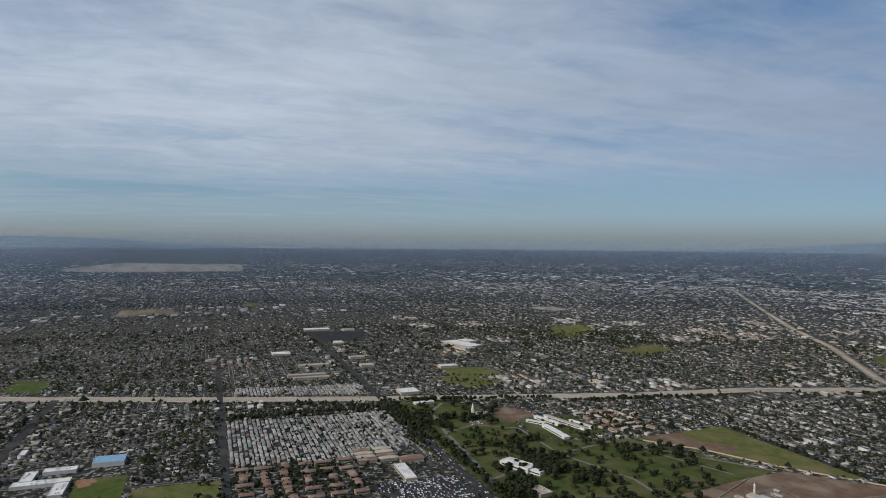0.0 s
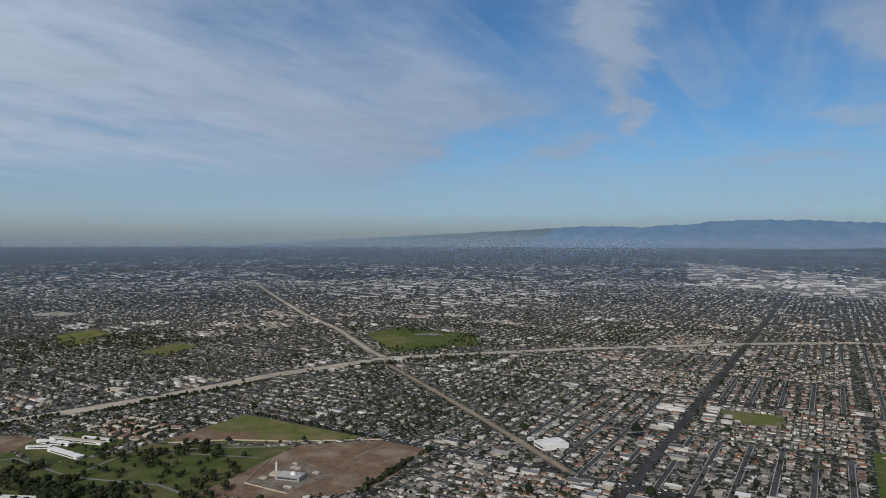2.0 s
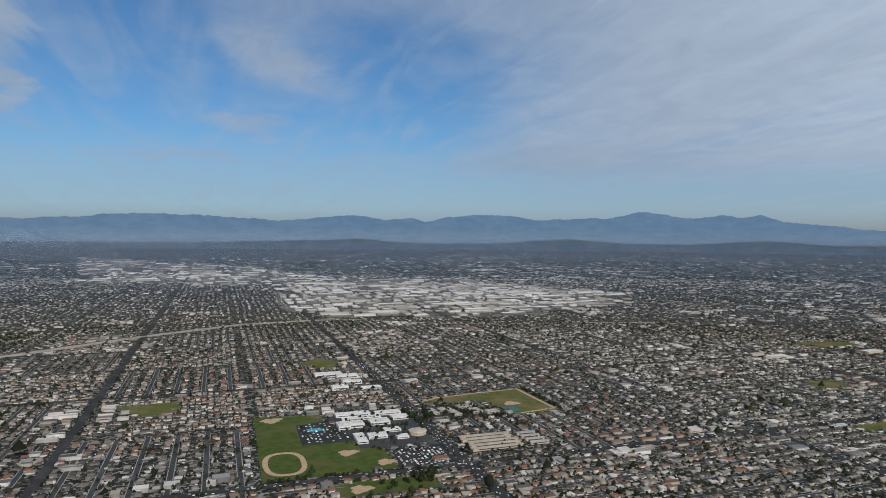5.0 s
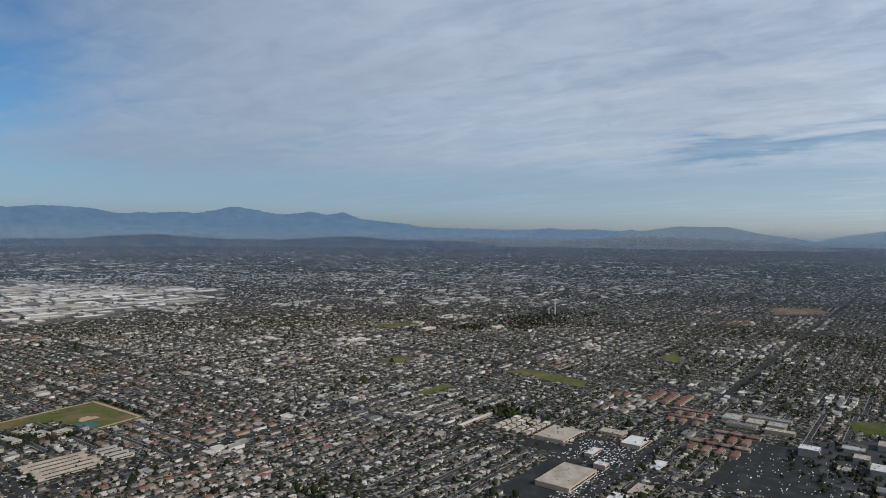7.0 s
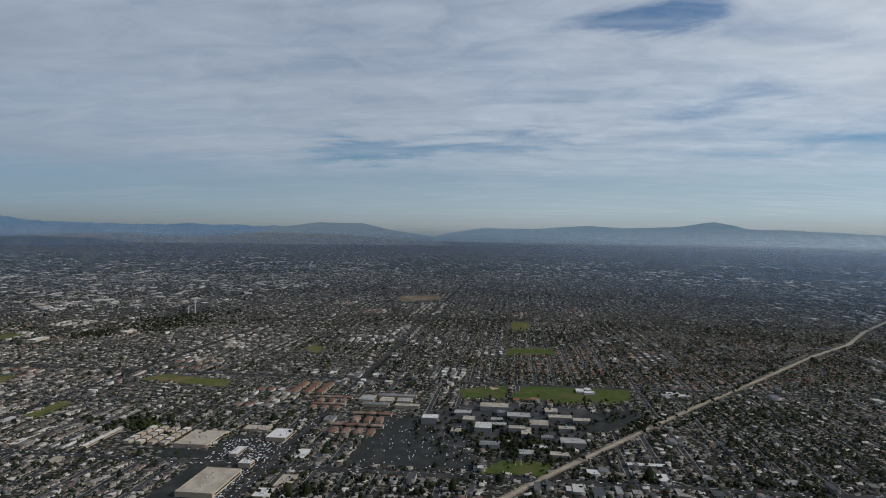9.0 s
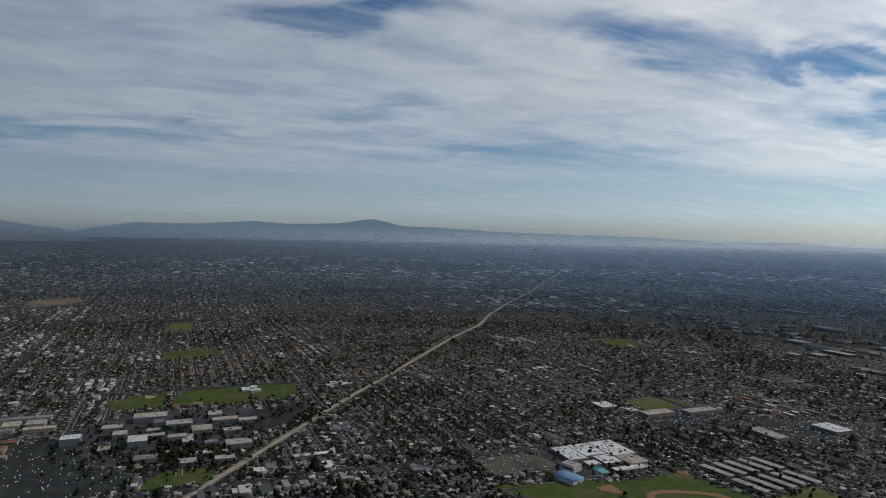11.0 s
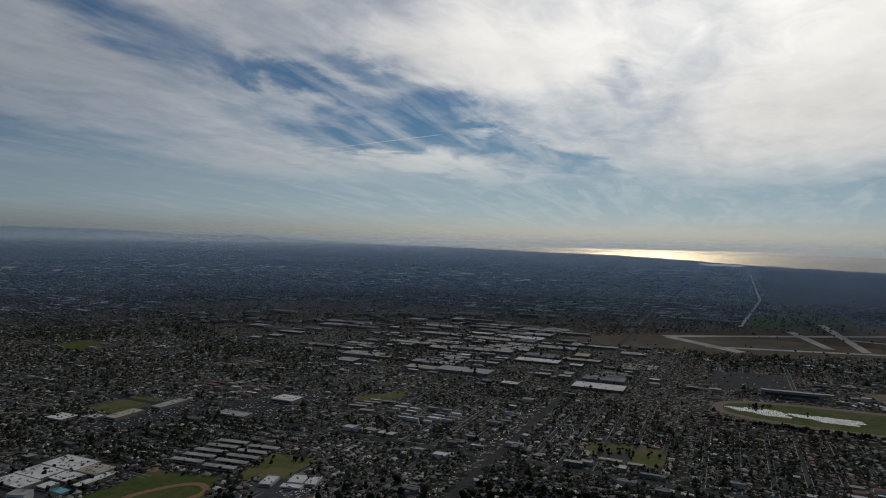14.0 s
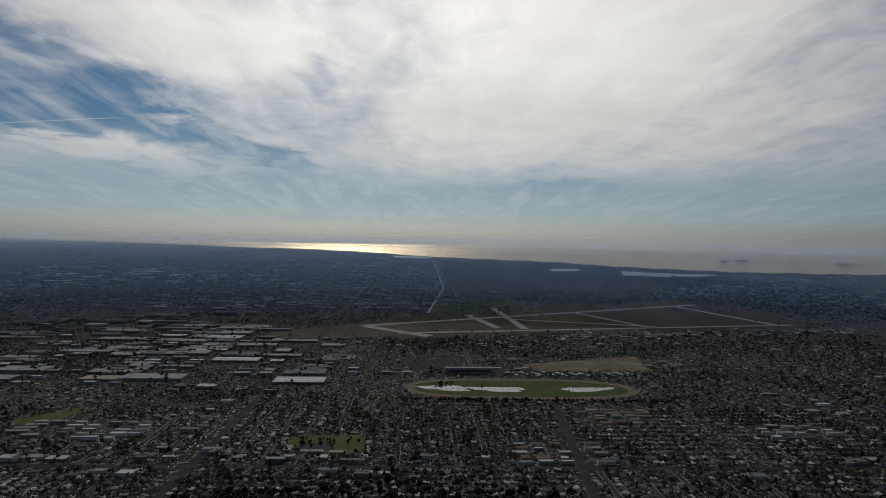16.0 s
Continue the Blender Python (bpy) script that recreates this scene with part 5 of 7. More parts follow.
for x, y, w, d, h, roof in ((1605, 40, 22, 50, 9, M_GREYROOF), (1572, -10, 26, 40, 12, M_TANROOF), (1490, -135, 40, 56, 11, M_GREYROOF), (1450, 50, 30, 46, 9, M_DARKROOF), (1405, -30, 30, 36, 8, M_GREYROOF), (1405, -100, 26, 40, 8, M_TANROOF),
                            (1480, 20, 16, 30, 6, M_TANROOF), (1520, -80, 24, 30, 8, M_DARKROOF), (1450, -60, 20, 34, 7, M_WHITEROOF), (1372, -279, 18, 90, 5, M_WHITEROOF), (1720, 30, 30, 24, 8, M_DARKROOF), (1650, 40, 24, 30, 8, M_GREYROOF)):
    flat_building("college_building", "low concrete college building with a grey roof among trees", "college", x, y, w, d, h, 0, roof, M_GREYWALL, 3, "college buildings")
for x, y, w, d in ((1995, -455, 20, 40), (1995, -500, 24, 30), (2020, -470, 18, 44), (2010, -200, 40, 24), (1990, -225, 26, 30), (2030, -225, 30, 20)):
    flat_building("school_building", "white flat-roofed wing of a small school", "school", x, y, w, d, 5, 0, M_WHITEROOF, M_WHITEWALL, 2)
for x, y, w, d in ((930, -1560, 50, 14), (925, -1585, 50, 14), (915, -1612, 50, 14), (885, -1530, 40, 16), (880, -1640, 44, 14), (915, -1640, 40, 12)):
    flat_building("workshop", "long low workshop with a pale roof", "workshop", x, y, w, d, 5, 8, M_WHITEROOF if d < 14 else M_GREYROOF, M_TANWALL, 2, "workshop rows")
BLOCKED.append([(960, -1500), (850, -1500), (840, -1660), (960, -1660)])
patch("school_yard", "grey paved court in a dry school field", [(250, -1425), (265, -1480), (200, -1500), (180, -1450)], M_STREET, 0.24, block=False)
for x, y, w, d in ((225, -1425, 50, 16), (170, -1420, 36, 16), (280, -1445, 16, 36)):
    flat_building("school_building", "low tan school wing beside a dry field", "school", x, y, w, d, 4.5, 0, M_TANROOF, M_TANWALL, 1)
for i in range(14):
    pitched_building("apartment_block", "apartment block with a red-brown tiled roof", "apartments", 1500 + (i % 4) * 52, 330 + (i // 4) * 30, 40, 14, 7, 3, (i % 2) * 90.0, M_DUSTROOF if i % 3 else M_REDROOF, M_TANWALL, "tiled apartment blocks")
BLOCKED.append([(1480, 320), (1690, 320), (1690, 440), (1480, 440)])
for i in range(6):
    pitched_building("apartment_row", "long apartment row with a red-brown roof", "apartments", 1880 + (i % 2) * 70, 560 + (i // 2) * 40, 60, 16, 7, 3, 0, M_REDROOF, M_TANWALL, "tiled apartment rows")
BLOCKED.append([(1830, 530), (2000, 530), (2000, 680), (1830, 680)])
for x, y, w, d, roof in ((2559, 1992, 90, 40, M_WHITEROOF), (2565, 2979, 120, 60, M_WHITEROOF), (3206, 3284, 190, 70, M_WHITEROOF), (3060, 3330, 120, 50, M_TANROOF), (2828, 1756, 80, 30, M_WHITEROOF), (2084, 2021, 90, 30, M_WHITEROOF), (2040, 2080, 60, 24, M_GREYROOF)):
    flat_building("store", "long pale flat-roofed building in the eastern suburbs", "building", x, y, w, d, 8, 0, roof, M_TANWALL, 5, "eastern stores", False)
    BLOCKED.append([(x - w / 2 - 8, y - d / 2 - 8), (x + w / 2 + 8, y - d / 2 - 8), (x + w / 2 + 8, y + d / 2 + 8), (x - w / 2 - 8, y + d / 2 + 8)])
# school in the south-east
for x, y, w, d, h, n in ((1198, -792, 84, 44, 6, 14), (1205, -842, 76, 54, 6, 18), (1198, -902, 96, 62, 6, 22), (1122, -900, 54, 50, 6, 12), (1140, -850, 50, 44, 5.4, 10), (1082, -862, 22, 76, 5, 6), (1132, -806, 26, 30, 5, 3)):
    flat_building("school_building", "wide pale flat-roofed school block with many roof units", "school", x, y, w, d, h, 0, M_WHITEROOF if n != 12 else M_TANROOF, M_TANWALL, n)
flat_building("school_hall", "tall pale school hall with ribbed walls", "school", 1122, -748, 32, 26, 13, 20, M_GREYROOF, M_WHITEWALL, 1)


def barrel_hall(cx, cy, w, d, h, rise, turn):
    """A sports hall under one curved sheet roof."""
    ob = tagged(new("gymnasium"), "sports hall with a curved blue-grey metal roof", "building")
    ob.matrix_world = pose(cx, cy, 0, 0, 0, turn)
    part("wall", block_mesh("wall", w, d, 0, h, M_WHITEWALL), ob)
    n = 13
    a = np.linspace(0.0, math.pi, n)
    y, z = -np.cos(a) * (d / 2 + 0.6), h + np.sin(a) * rise
    V = np.concatenate([np.stack([np.full(n, sx * (w / 2 + 0.5)), y, z], -1) for sx in (-1, 1)])
    k = np.arange(n - 1)
    part("roof", mesh_of("roof", V, [np.stack([k, k + n, k + n + 1, k + 1], -1), np.arange(n)[None], np.arange(n, 2 * n)[None, ::-1]], [M_BLUEROOF]), ob)
    for sx in (-1, 1):
        p = part("door", block_mesh("door", 0.15, 4.0, 0, 3.2, M_GLASS), ob)
        p.location = (sx * (w / 2 + 0.08), 0, 0)


barrel_hall(1074, -712, 44, 34, 7, 6, 20)
for x, y, w, d in ((790, -1005, 24, 44), (745, -1035, 30, 40), (735, -1000, 40, 18), (715, -1040, 22, 40)):
    flat_building("school_building", "white flat-roofed wing of a small school", "school", x, y, w, d, 5, 14, M_WHITEROOF, M_WHITEWALL, 3)
for i in range(10):
    pitched_building("apartment_row", "grey-roofed apartment row beside a school", "apartments", 1010 - (i // 5) * 85, -1020 - (i % 5) * 34, 70, 15, 6, 2.4, 8, M_GREYROOF, M_TANWALL, "grey apartment rows")
BLOCKED.append([(1070, -990), (1070, -1190), (870, -1190), (870, -990)])
for x, y, w, d, roof in ((1140, -1525, 74, 60, M_WHITEROOF), (1160, -1330, 90, 40, M_GREYROOF), (1510, -1110, 60, 50, M_WHITEROOF), (1400, -1200, 40, 90, M_TANROOF), (1440, -1150, 30, 30, M_WHITEROOF), (1380, -1330, 36, 100, M_GREYROOF)):
    flat_building("store", "large flat-roofed store beside a car park", "shop", x, y, w, d, 9, 0, roof, M_TANWALL, 8)
for i in range(20):
    flat_building("apartment_block", "small flat-roofed apartment block in close rows", "apartments", 1362 + (i % 5) * 25, 762 + (i // 5) * 28, 20, 13, 5.5, 0, (M_GREYROOF, M_WHITEROOF, M_TANROOF)[i % 3], M_TANWALL, 0, "close apartment rows", False)
for i in range(12):
    pitched_building("apartment_block", "apartment block with a red-brown tiled roof", "apartments", 1700 + (i % 4) * 38, 468 + (i // 4) * 32, 30, 13, 6, 2.6, (i % 2) * 90.0, M_DUSTROOF if i % 3 else M_REDROOF, M_TANWALL, "tiled apartment blocks")
BLOCKED.append([(1295, 735), (1480, 735), (1480, 930), (1295, 930)])
BLOCKED.append([(1675, 235), (1890, 235), (1890, 560), (1675, 560)])
# racecourse buildings
flat_building("grandstand", "long dark grandstand beside the racecourse", "grandstand", -180, -2275, 170, 26, 20, 1, M_GREYROOF, M_GREYWALL, 2)
for i in range(11):
    pitched_building("stable", "pale-roofed stable row beside the racecourse", "stable", -330 - i * 42, -2260 - (i % 2) * 8, 10, 60, 4, 1.6, 25, M_WHITEROOF, M_TANWALL, "stable rows")


BLOCKED.append([(-640, -2960), (-2700, -3150), (-2900, -3900), (-2300, -3650), (-1518, -3500), (-739, -3275)])


# ---------------------------------------------------------------- city of houses
rng = np.random.default_rng(7)
IND = ([(-2643, 14931), (461, 10039), (1187, 7240), (2418, 6700), (3243, 4715), (2736, 3976), (1635, 3540), (637, 3724), (429, 4309), (521, 6201), (-1256, 7090)],
       [(3420, -3222), (3350, -4000), (2100, -4150), (930, -4050), (556, -2758), (1053, -1991), (1573, -2256), (2166, -2387)],
       [(1913, -3073), (1373, -3307), (821, -3698), (258, -2990), (80, -2483), (80, -1970), (394, -1936), (908, -1990), (1379, -2216)])
MOBILE = ([(-1781, 42), (-1762, 333), (-1769, 466), (-1465, 455), (-1374, 371), (-1424, 42)], [(-2164, 77), (-2135, 329), (-2125, 470), (-1970, 455), (-2070, 81)], [(371, -2600), (371, -2500), (240, -2500), (240, -2600)])
SEA_EDGE = [(7096, -26726), (1935, -20964), (-1224, -15332), (-3540, -12068), (-5125, -10147), (-9000, -12000), (-9000, -30000)]


def free(x, y, extra=()):
    ok = np.ones(len(x), dtype=bool)
    for p in (*BLOCKED, *extra):
        ok &= ~inside(x, y, p)
    for line, w in LINES:
        ok &= ~near_line(x, y, line, w)
    return ok


def view_side(x, y):
    """Everything but a wedge in the south-west that is never looked at, far out."""
    a = np.degrees(np.arctan2(x, y)) % 360
    return (np.hypot(x, y) < 1500) | (a < 218) | (a > 254)


HX, HY, HA, HS = [], [], [], []
STREETS = []
edges_x = [-8200, -7400, -6600, -5900, *AX[:4], -1935, *AX[4:], 6100, 6900, 7700]
edges_y = [-7600, -6800, -6000, *AY[:3], -2300, -1335, -420, 487, 1257, *AY[8:], 6100, 6900, 7700]
edges_y = sorted(set(edges_y))
for x0, x1 in zip(edges_x, edges_x[1:]):
    for y0, y1 in zip(edges_y, edges_y[1:]):
        mx, my = (x0 + x1) / 2, (y0 + y1) / 2
        for ax, bx in ((x0, mx), (mx, x1)):
            for ay, by in ((y0, my), (my, y1)):
                if math.hypot((ax + bx) / 2, (ay + by) / 2) > 7800:
                    continue
                north = rng.random() < (0.85 if -500 < mx < 1300 and (my > 900 or my < -900) else 0.45)
                pitch, lot = rng.uniform(60, 74), rng.uniform(15.0, 18.5)
                la, lb, ca, cb = (ay, by, ax, bx) if north else (ax, bx, ay, by)
                rows = max(1, round((cb - ca - 20) / pitch))
                pitch = (cb - ca - 20) / rows
                for k in range(rows):
                    c = ca + 10 + pitch * (k + 0.5)
                    STREETS.append(((c, la + 14), (c, lb - 14)) if north else ((la + 14, c), (lb - 14, c)))
                    s = np.arange(la + 24, lb - 20, lot)
                    for side in (1, -1):
                        o = np.full(len(s), c + side * pitch * 0.27) + rng.normal(0, 2.2, len(s))
                        q = s + rng.normal(0, 1.6, len(s))
                        HX.append(o if north else q)
                        HY.append(q if north else o)
                        HA.append(np.full(len(s), math.pi / 2 if north else 0.0))
                        HS.append(np.full(len(s), lot))
HX, HY, HA, HS = (np.concatenate(v) for v in (HX, HY, HA, HS))
HD = np.hypot(HX, HY)
keep = free(HX, HY, (*IND, *MOBILE)) & view_side(HX, HY) & (rng.random(len(HX)) < np.where((HX < -2300) & (HY < 1300) & (HD < 5200), 0.45, 1.0) * np.where(HD < 2000, 0.93, np.where(HD < 3600, 0.70, np.where(HD < 5200, 0.28, 0.16))) * (0.72 + 0.28 * (np.sin(HX / 330.0 + 2.0) * np.sin(HY / 290.0 + HX / 800.0) > -0.45)))


def courts(x, y):
    """True in the blocks that hold apartment courts in place of single houses."""
    h = np.sin(np.floor(x / 210.0) * 12.9898 + np.floor(y / 150.0) * 78.233) * 43758.5453
    return (h - np.floor(h) < np.where(y < -100, 0.03, np.where((x > 1750) & (y < 1300), 0.22, 0.05))) & (np.hypot(x, y) > 1300) & (np.hypot(x, y) < 4600)


keep &= ~courts(HX, HY)
HX, HY, HA, HS, HD = (v[keep] for v in (HX, HY, HA, HS, HD))


def streets_mesh():
    V = []
    for (ax, ay), (bx, by) in STREETS:
        if math.hypot((ax + bx) / 2, (ay + by) / 2) > 6200:
            continue
        n = 5
        for i in range(n):
            x0, y0, x1, y1 = (ax + (bx - ax) * i / n, ay + (by - ay) * i / n, ax + (bx - ax) * (i + 1) / n, ay + (by - ay) * (i + 1) / n)
            w = 4.8
            V.append(((x0 - w, y0, 0.1), (x0 + w, y0, 0.1), (x1 + w, y1, 0.1), (x1 - w, y1, 0.1)) if ax == bx else ((x0, y0 - w, 0.1), (x1, y0 - w, 0.1), (x1, y1 + w, 0.1), (x0, y1 + w, 0.1)))
    V = np.array(V)
    c = V.mean(1)
    ok = free(c[:, 0], c[:, 1], (*IND, *MOBILE)) & view_side(c[:, 0], c[:, 1])
    V = V[ok].reshape(-1, 3)
    return mesh_of("residential_streets", place(V, 0.0003), [np.arange(len(V)).reshape(-1, 4)], [M_STREET])


def sidewalks_mesh():
    """Pale kerbs and walks on both sides of the nearer streets."""
    V = []
    for (ax, ay), (bx, by) in STREETS:
        if math.hypot((ax + bx) / 2, (ay + by) / 2) > 3400:
            continue
        n = 6
        for i in range(n):
            x0, y0, x1, y1 = (ax + (bx - ax) * i / n, ay + (by - ay) * i / n, ax + (bx - ax) * (i + 1) / n, ay + (by - ay) * (i + 1) / n)
            for o in (-5.9, 5.9):
                w = 0.9
                V.append(((x0 + o - w, y0, 0.22), (x0 + o + w, y0, 0.22), (x1 + o + w, y1, 0.22), (x1 + o - w, y1, 0.22)) if ax == bx else ((x0, y0 + o - w, 0.22), (x1, y0 + o - w, 0.22), (x1, y1 + o + w, 0.22), (x0, y1 + o + w, 0.22)))
    V = np.array(V)
    c = V.mean(1)
    ok = free(c[:, 0], c[:, 1], (*IND, *MOBILE)) & view_side(c[:, 0], c[:, 1])
    V = V[ok].reshape(-1, 3)
    return mesh_of("sidewalks", V, [np.arange(len(V)).reshape(-1, 4)], [M_WALK])


M_WALK = mottled("pale_sidewalk", (0.288, 0.276, 0.252), (0.216, 0.208, 0.192), 0.08, (0.120, 0.116, 0.104), scale2=0.02)
tagged(new("sidewalks", sidewalks_mesh()), "pale concrete walks along the residential streets", "pavement", kind="structure")
tagged(new("residential_streets", streets_mesh()), "grid of grey asphalt residential streets", "road", kind="structure")


def build_houses():
    n = len(HX)
    far = HD > 4300
    north = (HY > 1000) & (HD < 3300) & (HX > -800)
    w = HS * rng.uniform(0.62, 0.84, n) * np.where(far, 1.1, np.where(north, 1.1, 1.0))
    d = rng.uniform(7.5, 10.5, n) * np.where(far, 1.2, np.where(north, 1.18, 1.0))
    hw, hr = rng.uniform(2.7, 3.3, n), rng.uniform(1.5, 2.4, n)
    two = rng.random(n) < 0.16
    hw[two] += 2.8
    a = HA + rng.normal(0, 0.05, n) + (rng.random(n) < 0.35) * math.pi / 2
    tile = (np.sin(HX / 410.0 + 1.3) + np.sin(HY / 530.0 + HX / 900.0) + rng.normal(0, 0.25, n)) > 1.0
    tile &= rng.random(n) < np.clip((4600 - HD) / 2200, 0.25, 1.0)
    tile &= (HX > -300) | (rng.random(n) < 0.3)
    tile |= (np.hypot(HX - 120, HY - 2200) < 300) & (rng.random(n) < 0.85)
    tile |= (np.hypot(HX - 980, HY - 2130) < 340) & (rng.random(n) < 0.55)
    tile |= (HY > 1000) & (HD < 3300) & (HX > -600) & (HX < 1100) & (rng.random(n) < 0.36)
    near = (HX > -300) & (HX < 470) & (HY > 1275) & (HY < 1520)
    for name, k, roof, label in (("house_rows", ~tile & ~near, M_ROOF, "rows of low stucco houses with grey and brown shingle roofs"),
                                 ("tiled_house_rows", tile & ~near, M_TILE, "rows of low stucco houses with clay tile roofs")):
        c = k & (HD < 2600)
        m = int(c.sum())
        V, F = winged_batch(HX[c], HY[c], w[c], d[c], hw[c], hr[c], a[c], rng.uniform(0.12, 0.3, m), rng.choice((-1.0, 1.0), m), rng.uniform(4.6, 6.6, m), rng.uniform(0.8, 4.5, m))
        stuff(name, mesh_of(name, V, F, [M_WALL, roof], [0, 1, 1]), label, "houses")
        c = k & (HD >= 2600)
        V, F = house_batch(HX[c], HY[c], w[c], d[c], hw[c], hr[c], a[c])
        stuff("far_" + name, mesh_of("far_" + name, place(V), F, [M_WALL, roof], [0, 1, 1]), label + ", far off", "houses")
    k = (HD < 1500) & ~near & (rng.random(n) < 0.8)
    m = int(k.sum())
    ox, oy = rot2(w[k] * rng.uniform(-0.4, 0.4, m), d[k] * 0.5 + rng.uniform(4, 9, m), a[k])
    V, F = house_batch(HX[k] + ox, HY[k] + oy, rng.uniform(3.5, 7, m), rng.uniform(3, 6, m), rng.uniform(2.2, 2.7, m), rng.uniform(0.3, 1.2, m), a[k], 0.1)
    stuff("garden_sheds", mesh_of("garden_sheds", place(V), F, [M_WALL, M_ROOF], [0, 1, 1]), "small garages and sheds behind the houses", "sheds")
    return near, w, d, hw, hr, a


near, hw_, hd_, hh_, hr_, ha_ = build_houses()


def apartment_courts():
    """Flat-roofed and pitched apartment blocks set round paved courts."""
    gx, gy = np.meshgrid(np.arange(-4600, 4600, 42.0), np.arange(-4600, 4600, 30.0))
    x, y = gx.ravel(), gy.ravel()
    k = courts(x, y) & free(x, y, (*IND, *MOBILE)) & view_side(x, y) & (rng.random(len(x)) < 0.72)
    x, y = x[k] + rng.normal(0, 3, k.sum()), y[k] + rng.normal(0, 2, k.sum())
    n = len(x)
    w, d = rng.uniform(18, 37, n), rng.uniform(10, 17, n)
    flat = np.sin(x / 333.0) + np.sin(y / 271.0) + rng.normal(0, 0.4, n) > -0.2
    V, F = box_batch(x[flat], y[flat], w[flat], d[flat], rng.uniform(5, 8, int(flat.sum())), np.zeros(int(flat.sum())))
    stuff("apartment_courts", mesh_of("apartment_courts", place(V), F, [M_WALL, M_FLAT], [0, 1]), "pale flat-roofed apartment blocks among the houses", "apartments")
    p = ~flat
    m = int(p.sum())
    V, F = house_batch(x[p], y[p], w[p], d[p], rng.uniform(5, 6.5, m), rng.uniform(1.6, 2.6, m), np.zeros(m))
    stuff("tiled_apartment_courts", mesh_of("tiled_apartment_courts", place(V), F, [M_WALL, M_TILE], [0, 1, 1]), "tile-roofed apartment blocks among the houses", "apartments")


apartment_courts()


def near_houses():
    """The nearest blocks, house by house, from eight patterns."""
    roofs = [palette("roof_of_house", ROOFS, 0.8, "object")]
    made = []
    r = random.Random(5)
    for i in range(8):
        w, d, h, rh = r.uniform(11, 15.5), r.uniform(10, 13), r.choice((2.9, 3.0, 5.6)), r.uniform(1.6, 2.3)
        ob = new("house")
        tagged(ob, "low stucco house with a shingle roof and a front garage", "house", "houses beside the high school")
        part("wall", block_mesh("wall", w, d, 0, h, M_WALL), ob)
        part("roof", roof_mesh("roof", w, d, h, rh, roofs[0], r.choice((0.04, 0.22, 0.3))), ob)
        g = part("garage", block_mesh("garage", 6.5, 6.5, 0, 2.7, M_WALL), ob)
        g.location = (w * 0.25, -d / 2 - 2.5, 0)
        part("garage_roof", roof_mesh("garage_roof", 6.5, 6.5, 2.7, 1.3, roofs[0], 0.2), g)
        door = part("garage_door", block_mesh("garage_door", 4.8, 0.1, 0.05, 2.2, M_WHITEWALL), g, "white garage door")
        door.location = (0, -3.3, 0)
        for sx in (-0.3, 0.1):
            p = part("window", block_mesh("window", 1.8, 0.1, 1.0, 2.2, M_GLASS), ob)
            p.location = (sx * w, d / 2 + 0.06, 0)
        made.append(ob)
    used = set()
    for j, i in enumerate(np.flatnonzero(near)[:300]):
        k = r.randrange(8)
        m = pose(HX[i], HY[i], 0, 0, 0, math.degrees(ha_[i]) + r.choice((0, 180)))
        if k in used:
            copy_thing(made[k], m)
        else:
            made[k].matrix_world = m
            used.add(k)


near_houses()


def mobile_homes():
    X, Y = [], []
    for poly in MOBILE:
        P = np.array(poly)
        lo, hi = P.min(0), P.max(0)
        gx, gy = np.meshgrid(np.arange(lo[0] + 8, hi[0], 18.5), np.arange(lo[1] + 5, hi[1], 10.5))
        gx, gy = gx.ravel() + rng.normal(0, 0.7, gx.size), gy.ravel() + rng.normal(0, 0.5, gx.size)
        k = inside(gx, gy, poly) & (rng.random(len(gx)) < 0.93) & (np.abs((gx - lo[0]) % 74 - 70) > 5)
        X.append(gx[k])
        Y.append(gy[k])
    X, Y = np.concatenate(X), np.concatenate(Y)
    n = len(X)
    V, F = house_batch(X, Y, rng.uniform(13, 16.5, n), rng.uniform(6, 7.6, n), rng.uniform(2.6, 3.1, n), rng.uniform(0.6, 1.0, n), rng.normal(0, 0.02, n), 0.02)
    stuff("mobile_homes", mesh_of("mobile_homes", place(V), F, [M_WALL, M_MOBILE], [0, 1, 1]), "close rows of white-roofed mobile homes", "mobile homes")
    for poly in MOBILE:
        patch("mobile_home_park", "asphalt lanes between mobile homes", poly, M_ASPHALT, 0.1, block=False)


mobile_homes()


M_YARD = mottled("pale_concrete_yard", (0.140, 0.133, 0.119), (0.091, 0.087, 0.081), 0.02, (0.056, 0.055, 0.050), scale2=0.006)


